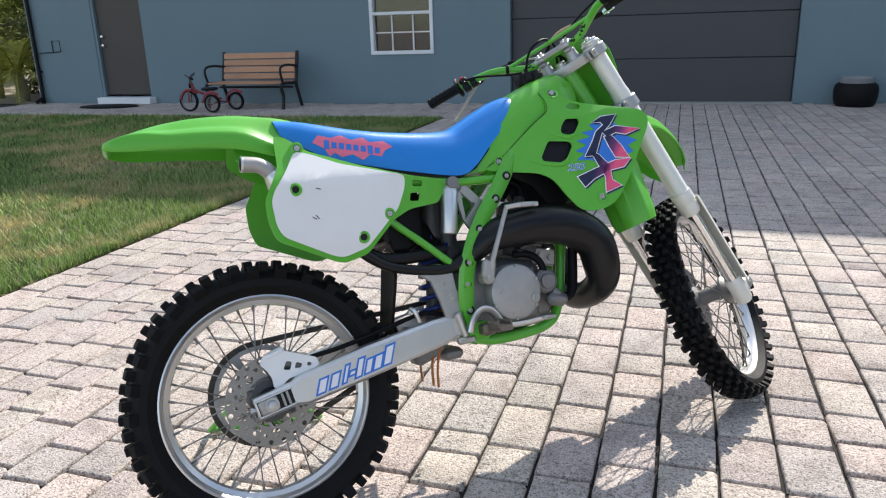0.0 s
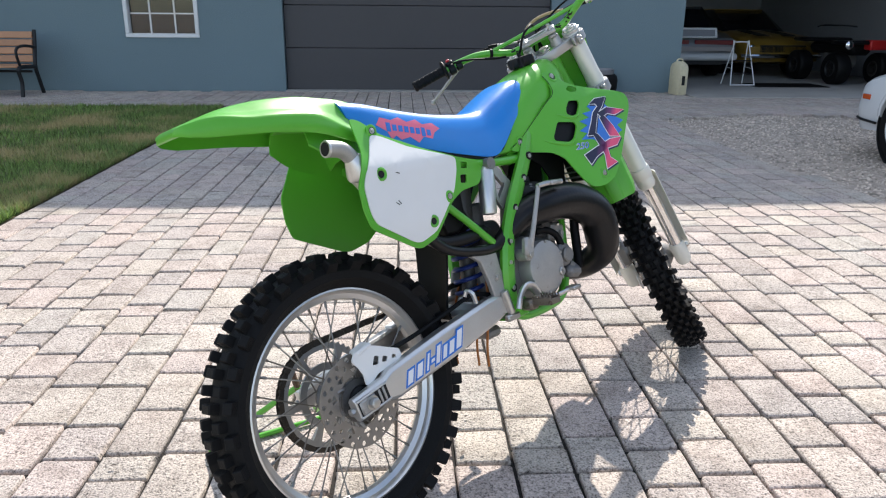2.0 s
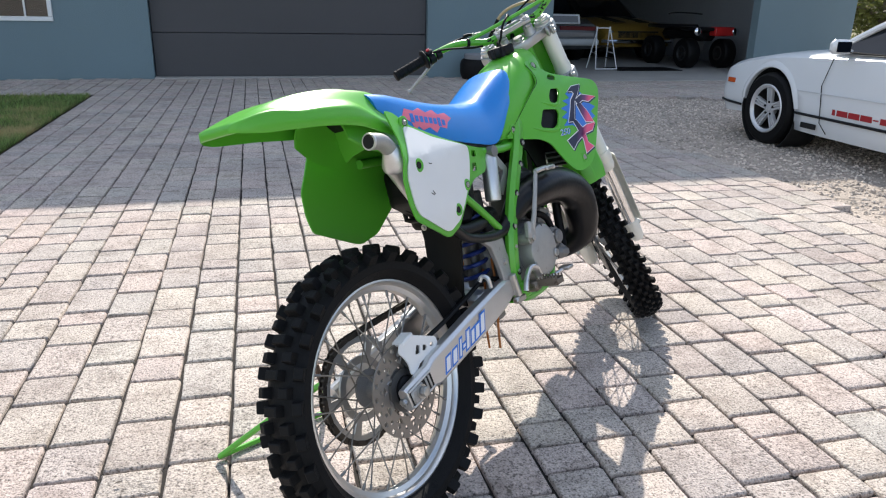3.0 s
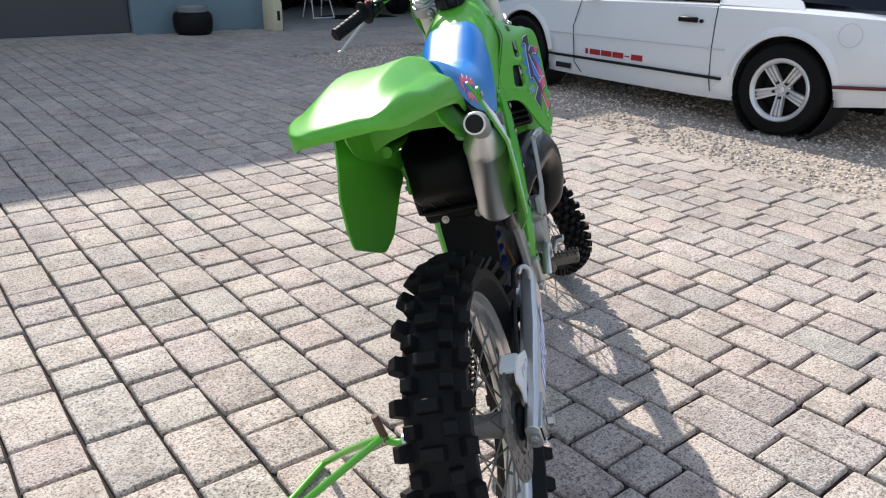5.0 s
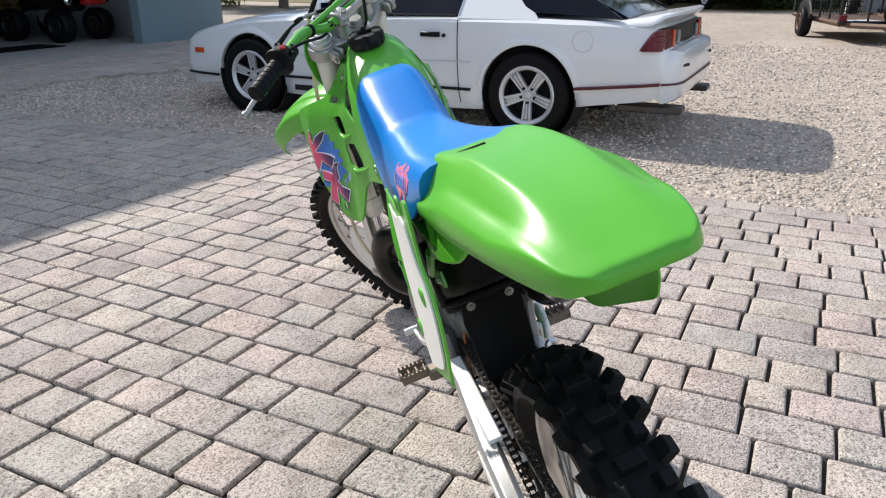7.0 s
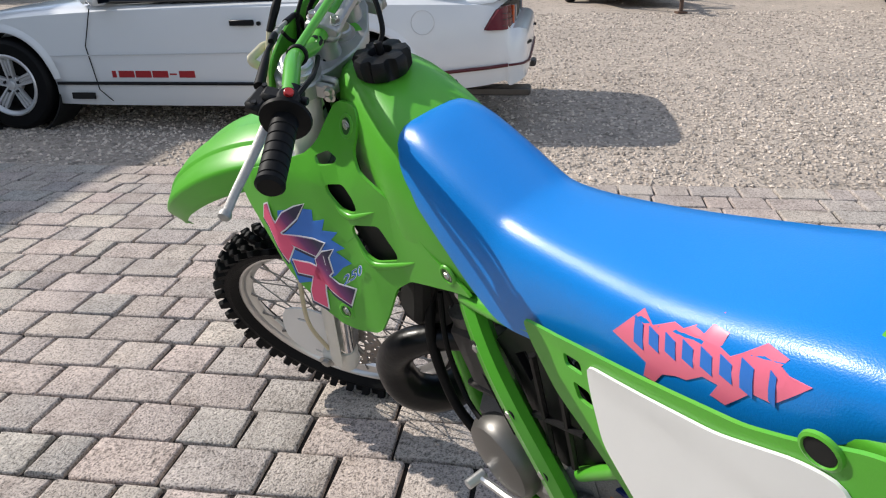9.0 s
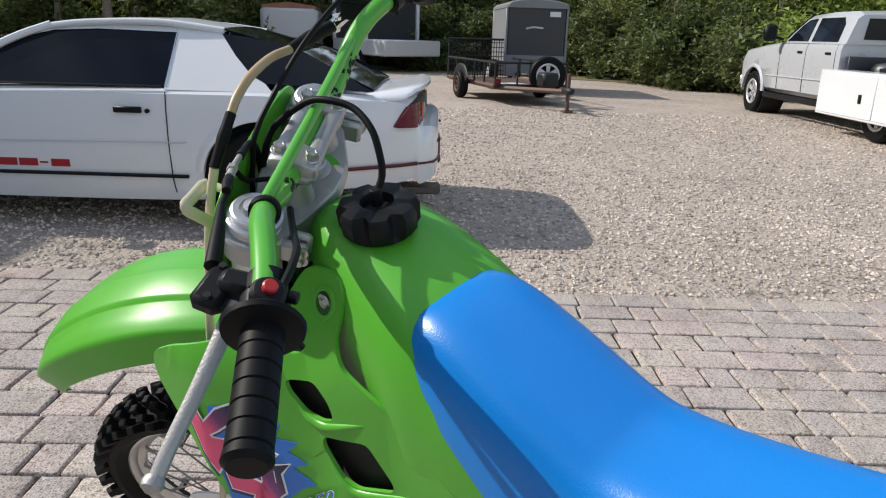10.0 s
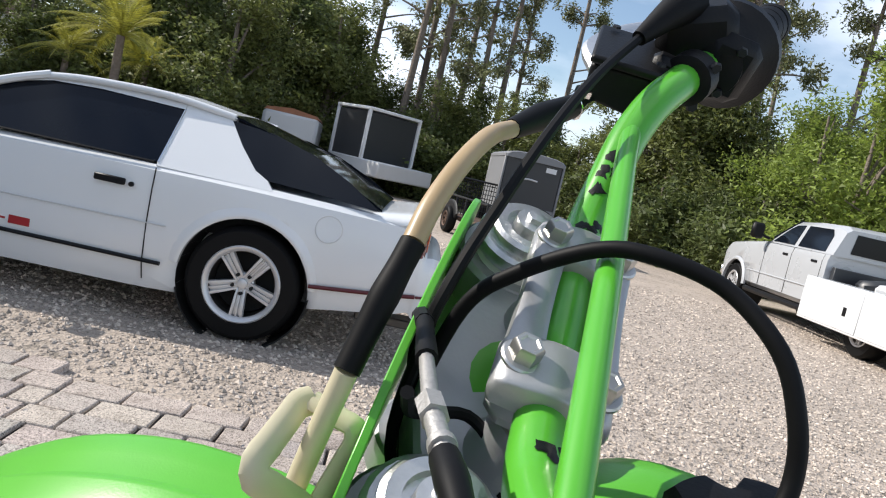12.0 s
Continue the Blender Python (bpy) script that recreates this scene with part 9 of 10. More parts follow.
for sx in (-1, 1):
    for ol in ([(-1.14, 1.30), (-1.46, 1.55), (-1.62, 1.635), (-1.87, 1.655), (-1.86, 1.30)], [(-1.98, 1.30), (-1.99, 1.658), (-2.68, 1.658), (-2.78, 1.56), (-2.80, 1.30)]):
        part("cab_window", Geo().slab([(x_, sx * (0.978 - (z_ - 1.27) * 0.31), z_) for x_, z_ in ol], (0, 0, 0), (0, -sx * 0.014, 0)), CAR_GLASS, tr, "dark side window of the cab")
    part("tow_mirror", Geo().box((-0.92, sx * 1.19, 1.42), (0.12, 0.22, 0.28), None, 0.04).tube([(-0.98, sx * 0.97, 1.32), (-0.94, sx * 1.12, 1.36)], 0.025, 8), BLACK_PLASTIC, tr, "black tow mirror")
    for x_ in (-1.72, -2.64):
        part("door_handle", Geo().box((x_, sx * 1.003, 1.125), (0.17, 0.024, 0.04), None, 0.008), BLACK_PLASTIC, tr)
    for x_ in (-1.0, -1.92, -2.86):
        part("door_seam", Geo().tube([(x_, sx * 0.993, 0.50), (x_, sx * 1.001, 0.8), (x_, sx * 1.001, 1.15), (x_, sx * 0.975, 1.26)], 0.005, 5), DARK, tr)
    part("body_crease", Geo().tube([(-0.5, sx * 1.0, 0.70), (-2.95, sx * 1.0, 0.72)], 0.012, 6), TRUCK_PAINT, tr)
    part("side_step", Geo().tube([(-0.55, sx * 0.98, 0.36), (-2.9, sx * 0.98, 0.36)], 0.05, 8), BLACK_PLASTIC, tr, "black tubular side step")
    rings_ = []
    for k in range(17):
        a = 0.05 + 3.04 * k / 16
        rings_.append([Vector((r_ * math.cos(a), sx * y_, 0.385 + r_ * math.sin(a))) for r_, y_ in ((0.435, 0.97), (0.435, 1.02), (0.46, 1.025), (0.50, 1.003), (0.50, 0.97))])
    part("arch_flare", Geo().loft(rings_), TRUCK_PAINT, tr)
    # well coloured near-black to hold the shade under the fender
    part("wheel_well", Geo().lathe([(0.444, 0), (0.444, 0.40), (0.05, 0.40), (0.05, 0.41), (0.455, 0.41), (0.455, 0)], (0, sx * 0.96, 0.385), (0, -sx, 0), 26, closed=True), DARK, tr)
    part("head_lamp", Geo().box((0.74, sx * 0.76, 0.93), (0.1, 0.30, 0.18), None, 0.03), CHROME, tr)
    car_wheel(tr, (0, sx * 0.87, 0.375), sx, 0.375, 0.26, 0.225, 6, outward=(0, 1, 0))
    car_wheel(tr, (-4.3, sx * 0.93, 0.375), sx, 0.375, 0.26, 0.225, 6, outward=(0, 1, 0))
    part("service_box", Geo().box((-4.75, sx * 1.05, 0.59), (3.5, 0.38, 0.64), None, 0.012), CAR_WHITE, tr, "white service body side box")
    for x0_, x1_ in ((-3.03, -4.50), (-4.53, -5.4), (-5.43, -6.46)):
        part("box_door", Geo().box(((x0_ + x1_) / 2, sx * 1.245, 0.585), (x0_ - x1_, 0.014, 0.56), None, 0.006), CAR_WHITE, tr)
        part("latch", Geo().box((x0_ + 0.78 * (x1_ - x0_), sx * 1.256, 0.56), (0.075, 0.014, 0.12), None, 0.005), BLACK_PLASTIC, tr, "black paddle latch")
part("bumper", Geo().box((0.80, 0, 0.55), (0.16, 1.86, 0.24), None, 0.06), CHROME, tr, "bright front bumper")
part("bed_floor", Geo().box((-4.75, 0, 0.60), (3.5, 1.75, 0.08), None, 0.01), RUSTY, tr)
part("bed_wall", Geo().box((-3.12, 0, 0.85), (0.10, 1.9, 0.5), None, 0.01), DARK_BOX, tr)
part("chassis", Geo().box((-2.9, 0, 0.36), (6.2, 1.2, 0.16), None, 0.02), DARK, tr)
rb_ = random.Random(12)
for k in range(7):
    part("bed_load", Geo().box((-3.5 - 0.42 * k, 0.45 + rb_.uniform(-0.15, 0.15), 0.84), (0.36, 0.5 + rb_.uniform(-0.1, 0.1), 0.30 + rb_.uniform(0, 0.18)), Matrix.Rotation(rb_.uniform(-0.5, 0.5), 3, "Z") @ Matrix.Rotation(rb_.uniform(-0.2, 0.2), 3, "X"), 0.06), rb_.choice((PALE_BOX, DARK_BOX, LILAC)), tr, "packed load in the truck bed")

ut = thing("utility_trailer", "low rusty open utility trailer with side rails and a spare wheel", "trailer", pose(13.93, 0.83, -0.03, 0, 0, 196))
part("trailer_bed", Geo().box((-0.6, 0, 0.31), (3.0, 1.45, 0.06), None, 0.01), RUSTY, ut)
for sx in (-1, 1):
    part("side_rail", Geo().tube([(-2.1, sx * 0.72, 0.76), (0.9, sx * 0.72, 0.76)], 0.022, 8), IRON, ut)
    part("edge_rail", Geo().tube([(-2.1, sx * 0.72, 0.34), (0.9, sx * 0.72, 0.34)], 0.035, 8), RUSTY, ut)
    for k in range(6):
        part("rail_post", Geo().tube([(-2.1 + 0.6 * k, sx * 0.72, 0.32), (-2.1 + 0.6 * k, sx * 0.72, 0.76)], 0.02, 6), IRON, ut)
    car_wheel(ut, (-0.7, sx * 0.88, 0.27), sx, 0.27, 0.18, 0.155, 6, RUSTY, (0, 1, 0))
    part("mud_guard", Geo().tube([(-1.1, sx * 0.88, 0.38), (-0.9, sx * 0.88, 0.57), (-0.5, sx * 0.88, 0.57), (-0.3, sx * 0.88, 0.38)], 0.09, 8, 3, 0.3), IRON, ut)
part("front_rail", Geo().tube([(0.9, -0.72, 0.34), (0.9, -0.72, 0.76), (0.9, 0.72, 0.76), (0.9, 0.72, 0.34)], 0.024, 8).tube([(0.9, -0.72, 0.34), (0.9, 0.72, 0.34)], 0.04, 8), IRON, ut, "dark front rail of the trailer")
for y_ in (-0.28, 0.1, 0.42):
    part("rail_post", Geo().tube([(0.9, y_, 0.32), (0.9, y_, 0.76)], 0.018, 6), IRON, ut)
rg_ = part("ramp_gate", Geo().tube([(-2.14, -0.72, 0.3), (-2.14, -0.72, 1.15), (-2.14, 0.72, 1.15), (-2.14, 0.72, 0.3)], 0.028, 8), IRON, ut, "black mesh ramp gate")
for k in range(24):
    part("gate_wire", Geo().tube([(-2.14, -0.70 + 0.0608 * k, 0.3), (-2.14, -0.70 + 0.0608 * k, 1.15)], 0.009, 5), IRON, rg_)
for k in range(8):
    part("gate_wire", Geo().tube([(-2.135, -0.72, 0.38 + 0.1 * k), (-2.135, 0.72, 0.38 + 0.1 * k)], 0.009, 5), IRON, rg_)
part("tail_lamp", Geo().box((0.94, -0.68, 0.42), (0.03, 0.12, 0.1), None, 0.01), CAR_RED, ut)
part("deck_patch", Geo().box((0.4, -0.1, 0.345), (0.7, 0.45, 0.012), Matrix.Rotation(0.3, 3, "Z"), 0.003), PALE_BOX, ut, "pale board on the deck")
part("drawbar", Geo().tube([(0.9, 0.6, 0.31), (2.35, 0, 0.36)], 0.045, 6).tube([(0.9, -0.6, 0.31), (2.35, 0, 0.36)], 0.045, 6), RUSTY, ut)
part("coupler", Geo().box((2.5, 0, 0.38), (0.34, 0.11, 0.10), None, 0.03), IRON, ut)
part("winch_box", Geo().box((1.6, 0.02, 0.50), (0.34, 0.30, 0.26), None, 0.04), IRON, ut)
part("jack", Geo().tube([(2.3, 0.10, 0.04), (2.3, 0.10, 0.66)], 0.035, 8).box((2.3, 0.10, 0.02), (0.16, 0.16, 0.03)).tube([(2.3, 0.10, 0.62), (2.3, 0.24, 0.62), (2.3, 0.24, 0.70)], 0.014, 6), RUSTY, ut, "rusty crank jack")
car_wheel(ut, (1.12, 0.22, 0.56), 1, 0.34, 0.2, 0.21, 6, TRIM_WHITE, (0.96, -0.28, 0))
part("spare_bracket", Geo().tube([(0.92, 0.22, 0.34), (0.96, 0.24, 0.58), (1.1, 0.22, 0.57)], 0.03, 6), IRON, ut)

et = thing("enclosed_trailer", "black enclosed cargo trailer with a grey domed roof", "trailer", pose(17.2, 0.24, -0.03, 0, 0, 3))
part("trailer_box", Geo().box((0, 0, 1.15), (2.4, 1.36, 1.56), None, 0.05), DARK_BOX, et)
dome = [(-0.70, 1.84), (-0.70, 1.90), (-0.62, 1.96), (-0.45, 2.0), (0, 2.03), (0.45, 2.0), (0.62, 1.96), (0.70, 1.90), (0.70, 1.84)]
part("trailer_roof", Geo().loft([[Vector((x, y * k, 1.84 + (z - 1.84) * k)) for y, z in dome] for x, k in ((-1.26, 0.93), (-1.22, 1.0), (1.22, 1.0), (1.26, 0.93))]), TRAILER_GREY, et, "grey domed roof")
for sx in (-1, 1):
    for x_ in (-1.2, 1.2):
        part("corner_trim", Geo().box((x_, sx * 0.675, 1.12), (0.05, 0.05, 1.5), None, 0.012), TRAILER_GREY, et)
# sunlit side of the black box: the light is put into a greyer panel
part("side_panel", Geo().box((0, 0.684, 1.25), (2.3, 0.012, 1.15), None, 0.004), TRAILER_GREY, et, "trailer side in a lighter grey for the sunlight on it")
part("front_guard", Geo().box((-1.215, 0, 0.60), (0.02, 1.3, 0.46), None, 0.004), TRAILER_GREY, et, "grey lower guard panel")
part("trailer_mark", Geo().tube([(-1.212, 0.24, 1.40), (-1.214, 0.08, 1.435), (-1.212, -0.14, 1.42)], 0.022, 6, 3), PALE_BOX, et)
part("trailer_label", Geo().box((-1.212, -0.40, 1.72), (0.012, 0.24, 0.11)), TRIM_WHITE, et)
for sx in (-1, 1):
    car_wheel(et, (0.1, sx * 0.80, 0.34), sx, 0.34, 0.2, 0.19, 6, TRIM_WHITE, (0, 1, 0))
part("trailer_tongue", Geo().tube([(-1.2, 0.4, 0.42), (-2.1, 0, 0.42)], 0.04, 6).tube([(-1.2, -0.4, 0.42), (-2.1, 0, 0.42)], 0.04, 6), IRON, et)

cp = thing("camper_trailer", "white box camper with a rust-brown roof edge", "camper", pose(25.8, 7.45, -0.03, 0, 0, 6))
part("camper_box", Geo().box((0, 0, 1.15), (3.6, 1.85, 1.55), None, 0.12), PALE_BOX, cp)
part("camper_roof", Geo().loft([[Vector((x, y * 0.9, 1.88 + h)) for y, h in ((-1, 0), (-0.92, 0.1), (0, 0.2), (0.92, 0.1), (1, 0))] for x in (-1.72, 1.8)]), RUST_ROOF, cp, "rust-brown domed roof")
for sx in (-1, 1):
    car_wheel(cp, (0.1, sx * 0.95, 0.34), sx, 0.34, 0.2, 0.19, 6, TRIM_WHITE, (0, 1, 0))
bt = thing("stake_trailer", "pale flatbed trailer with a tall dark-sided frame", "trailer", pose(24.5, 4.15, -0.03, 0, 0, 38))
part("flat_bed", Geo().box((0, 0, 0.75), (3.2, 2.2, 0.5), None, 0.04), PALE_BOX, bt)
part("tall_box", Geo().box((0.6, 0, 1.75), (1.9, 2.0, 1.6), None, 0.03), DARK_BOX, bt)
for x_ in (-0.38, 1.58):
    for sx in (-1, 1):
        part("corner_post", Geo().box((x_, sx * 1.02, 1.8), (0.12, 0.1, 1.75), None, 0.01), TRIM_WHITE, bt)
part("top_frame", Geo().box((0.6, 0, 2.64), (2.1, 2.15, 0.1), None, 0.02), TRIM_WHITE, bt)
for sx in (-1, 1):
    car_wheel(bt, (0.0, sx * 1.05, 0.36), sx, 0.36, 0.2, 0.2, 6, TRIM_WHITE, (0, 1, 0))

tk = thing("propane_tank", "small pale rounded gas tank lying by the verge", "gas tank", pose(19.6, -5.7, -0.02, 0, 0, 30))
part("tank_shell", Geo().lathe([(0.02, -0.55), (0.16, -0.5), (0.22, -0.38), (0.235, 0.0), (0.22, 0.38), (0.16, 0.5), (0.02, 0.55)], (0, 0, 0.26), (1, 0, 0), 24), PALE_BOX, tk)
for x_ in (-0.3, 0.3):
    part("tank_foot", Geo().box((x_, 0, 0.035), (0.06, 0.3, 0.07), None, 0.01), RUSTY, tk)
part("tank_valve", Geo().cyl((0, 0, 0.48), (0, 0, 0.56), 0.05, 14, 0.01), STEEL, tk)

# ---- trees and shrubs ----
rng = np.random.default_rng(7)


def leaf_mesh(name, clumps, n, size, material, flat=0.6, droop=0.0):
    """n small three-cornered leaves scattered through clumps of (x, y, z, radius across, radius up)."""
    cl_ = np.array(clumps, float)
    vol = cl_[:, 3] * cl_[:, 3] * cl_[:, 4] ** 0.5
    pick = rng.choice(len(cl_), n, p=vol / vol.sum())
    d = np.clip(rng.normal(size=(n, 3)), -2.2, 2.2) * 0.52
    c = cl_[pick, :3] + d * np.stack([cl_[pick, 3], cl_[pick, 3], cl_[pick, 4]], 1)
    a = rng.normal(size=(n, 3)) * [1, 1, flat]
    a[:, 2] -= droop
    a /= np.linalg.norm(a, axis=1)[:, None]
    b = np.cross(a, rng.normal(size=(n, 3)))
    b /= np.linalg.norm(b, axis=1)[:, None]
    s = size * rng.uniform(0.5, 1.5, n)[:, None]
    v = np.stack([c - a * s + b * s * 0.45, c - a * s * 0.6 - b * s * 0.5, c + a * s], 1).reshape(-1, 3)
    f = np.arange(3 * n).reshape(-1, 3)
    me = bpy.data.meshes.new(name)
    me.from_pydata(v.tolist(), [], f.tolist())
    me.materials.append(material)
    return me


def tree(name, label, trunk, limbs, clumps, n, size, leaf, flat=0.6, droop=0.0, category="tree"):
    t_ = thing(name, label, category)
    part("trunk", Geo().tube(trunk[0], trunk[1], 10, 4), BARK, t_)
    for pts, r in limbs:
        part("limb", Geo().tube(pts, r, 7, 3), BARK, t_)
    ob = new("crown", leaf_mesh("crown", clumps, n, size, leaf, flat, droop))
    ob.parent = t_
    return t_


def broad(name, label, h, spread, base, leaf, n, size, seed, trunk_r=0.16, airy=1.0):
    """A crown of many uneven sprays on limbs, wider low down, with gaps between the sprays."""
    r = random.Random(seed)
    clumps, limbs = [], []
    for i in range(16):
        z = base + (h - base) * (0.05 + 0.92 * r.random())
        k = 1 - 0.7 * ((z - base) / (h - base)) ** 1.6
        a, d = r.uniform(0, 6.283), spread * k * r.uniform(0.45, 1.0)
        tip = Vector((d * math.cos(a), d * math.sin(a), z))
        root = Vector((0, 0, max(0.3, z * 0.55)))
        limbs.append(([root, root.lerp(tip, 0.55) + Vector((0, 0, 0.15)), tip], [trunk_r * 0.4, trunk_r * 0.24, 0.012]))
        for q in range(7):
            t = r.uniform(0.45, 1.12)
            c = root.lerp(tip, t) + Vector((r.gauss(0, 0.24), r.gauss(0, 0.24), r.gauss(0.05, 0.2))) * spread * 0.5
            w_ = spread * r.uniform(0.10, 0.30) * airy
            clumps.append((c.x, c.y, max(0.15, c.z), w_, w_ * r.uniform(0.5, 1.1)))
    return tree(name, label, ([(0, 0, -0.1), (0.05, 0.03, h * 0.3), (-0.05, 0.05, h * 0.62), (0, 0, h * 0.9)], [trunk_r, trunk_r * 0.8, trunk_r * 0.5, 0.03]), limbs, clumps, n, size, leaf)


def pine(seed, h):
    """A long bare trunk with wispy drooping sprays near the top and a few dead stubs below."""
    r = random.Random(seed)
    clumps, limbs = [], []
    lean = r.uniform(-0.7, 0.7)
    for i in range(15):
        z = h * r.uniform(0.42, 1.0)
        a, d = r.uniform(0, 6.283), r.uniform(0.7, 1.9) * (1.3 - z / h)
        c = Vector((d * math.cos(a) * 1.5 + lean * z / h, d * math.sin(a) * 1.5, z + r.uniform(-0.2, 0.3)))
        root = Vector((lean * z / h, 0, z - 0.35))
        limbs.append(([root, root.lerp(c, 0.6) + Vector((0, 0, 0.12)), c], [0.045, 0.03, 0.01]))
        for q in range(5):
            p = root.lerp(c, r.uniform(0.5, 1.15)) + Vector((r.gauss(0, 0.22), r.gauss(0, 0.22), r.gauss(-0.05, 0.16)))
            w_ = r.uniform(0.12, 0.42)
            clumps.append((p.x, p.y, p.z, w_, w_ * r.uniform(0.5, 1.3)))
    for i in range(6):
        z, a = h * r.uniform(0.15, 0.45), r.uniform(0, 6.283)
        limbs.append(([(lean * z / h, 0, z), (lean * z / h + 0.5 * math.cos(a), 0.5 * math.sin(a), z + 0.1), (lean * z / h + 0.9 * math.cos(a), 0.9 * math.sin(a), z - 0.1)], [0.02, 0.014, 0.005]))
    return tree("pine_tree", "tall slim pine with a bare trunk and sparse crown", ([(0, 0, -0.1), (lean * 0.3, 0.05, h * 0.35), (lean * 0.65, -0.05, h * 0.7), (lean, 0, h)], [0.15, 0.13, 0.09, 0.03]), limbs, clumps, 4800, 0.08, PINE_LEAF, 0.9, 0.4)


def palm(seed, h, fronds=26, length=1.9, label="bushy yellow-green palm at the yard edge"):
    r = random.Random(seed)
    t_ = thing("palm_tree", label, "palm")
    part("trunk", Geo().tube([(0, 0, -0.1), (0.05, 0.02, h * 0.5), (0, 0, h)], [0.16, 0.13, 0.12], 10, 3), BARK, t_)
    for i in range(fronds):
        a, up = r.uniform(0, 6.283), r.uniform(0.1, 1.35)
        L = length * r.uniform(0.75, 1.1)
        dx, dy = math.cos(a), math.sin(a)
        pts = []
        for k in range(9):
            s = k / 8
            pts.append(Vector((dx * L * s * math.cos(up) + 0, dy * L * s * math.cos(up), h + L * s * math.sin(up) - L * 0.55 * s * s * (1.2 - 0.5 * math.sin(up)))))
        gg = Geo().tube(pts, [0.016, 0.012, 0.004], 5)
        side = Vector((-dy, dx, 0))
        for k in range(1, 27):
            s = k / 27 * 8
            j = min(int(s), 7)
            p = pts[j].lerp(pts[j + 1], s - j)
            d = (pts[j + 1] - pts[j]).normalized()
            ll = 0.36 * math.sin(math.pi * min(0.98, 0.12 + k / 30)) * length / 1.9
            for sg in (-1, 1):
                q = p + side * sg * ll * 0.8 + d * ll * 0.55 - Vector((0, 0, ll * 0.3))
                w = d * 0.016
                gg.add([p - w, p + w, q], [(0, 1, 2)])
        part("frond", gg, PALM_LEAF, t_)
    return t_


protos = [broad("broadleaf_tree", "dense dark green broadleaf tree", 6.4, 2.5, 0.2, LEAF_DARK, 20000, 0.085, 3), broad("broadleaf_tree", "dense mid-green broadleaf tree", 5.6, 2.4, 0.1, LEAF_MID, 19000, 0.08, 5),
          broad("broadleaf_tree", "bright green airy broadleaf tree", 5.4, 2.2, 0.5, LEAF_LIGHT, 16000, 0.06, 8, 0.1, 0.95), broad("hedge_shrub", "low dense green shrub", 2.3, 1.6, 0.05, LEAF_DARK, 9000, 0.075, 12, 0.06),
          broad("broadleaf_tree", "tall dark broadleaf tree with gaps", 8.6, 2.6, 0.4, LEAF_DARK, 22000, 0.09, 15, 0.2), broad("broadleaf_tree", "tall mid-green broadleaf tree with layered sprays", 7.6, 2.5, 0.3, LEAF_MID, 22000, 0.075, 19, 0.18)]
pines = [pine(21, 13.0), pine(22, 11.5), pine(23, 15.0)]
palms = [palm(31, 2.9, 34, 2.2)]
low_palm = palm(35, 0.55, 40, 1.75, "low bushy green palm beside the house")
low_palm.matrix_world = pose(-13.35, 12.7, -0.05)
tagged(low_palm, group="palms at the yard edge")
place = [(0, 24.6, 16.4, 150, 0.75), (1, 21.8, 17.1, 340, 0.9), (1, 26.3, 15.3, 80, 0.95), (4, 27.2, 13.1, 230, 0.95), (0, 25.2, 11.3, 300, 1.05), (1, 24.7, 9.7, 40, 1.05), (4, 28.8, 9.7, 0, 1.0), (0, 30.1, 8.6, 300, 1.15), (1, 29.8, 7.2, 160, 1.25), (4, 31.8, 7.2, 350, 0.85), (1, 30.1, 5.2, 140, 0.75), (3, 28.6, 5.2, 120, 1.2), (0, 30.2, 4.0, 300, 0.72), (1, 28.2, 2.6, 340, 0.8), (0, 29.2, 1.2, 350, 0.78), (1, 27.1, -0.1, 300, 0.75), (0, 27.9, -1.7, 250, 0.8),
         (1, 25.7, -2.6, 90, 0.65), (0, 26.0, -3.8, 140, 0.65), (5, 23.8, -4.5, 90, 1.0), (5, 22.4, -5.4, 330, 1.05), (1, 23.6, -6.5, 240, 1.1), (0, 24.1, -8.0, 0, 0.75), (1, 21.9, -8.0, 40, 0.7), (2, 17.5, -6.8, 100, 0.95), (2, 16.2, -7.3, 20, 1.05), (2, 15.0, -8.1, 190, 1.1), (0, 20.6, -10.5, 10, 1.1), (0, 18.4, -12.1, 170, 1.1), (2, 14.1, -11.0, 300, 1.0), (3, 22.5, 9.9, 240, 1.0), (3, 26.9, 9.2, 270, 1.1), (3, 22.4, 14.2, 250, 1.1), (3, 23.7, -2.8, 280, 1.0),
         (3, 20.2, -4.1, 80, 1.05), (3, 19.2, -5.5, 230, 1.0), (3, 17.5, -5.8, 60, 1.1), (3, 26.2, 0.9, 20, 1.0), (3, 26.2, 3.1, 80, 1.1), (0, 19.7, 18.4, 310, 1.1), (1, 18.9, 20.8, 130, 1.1), (0, 29.3, 15.8, 160, 0.7), (0, 31.7, 12.3, 270, 1.2), (0, 33.7, 8.4, 190, 1.3), (0, 34.2, 2.4, 260, 0.9), (0, 33.9, -1.9, 320, 0.7), (0, 31.2, -5.6, 240, 0.8), (0, 29.3, -8.6, 220, 1.2), (0, 27.1, -11.2, 340, 1.0)]
for q in protos + pines + palms:
    tagged(q, group={"broadleaf_tree": "broadleaf trees round the yard", "hedge_shrub": "low shrubs under the trees", "palm_tree": "palms at the yard edge"}.get(q.name.split(".")[0], "tall pines behind the yard"))
used = set()
for k, x, y, rz, s in place:
    m = pose(x, y, -0.05, 0, 0, rz)
    if k in used:
        o = copy_thing(protos[k], m)
        o.scale = (s, s, s)
    else:
        protos[k].matrix_world = m @ Matrix.Diagonal((s, s, s, 1))
        used.add(k)
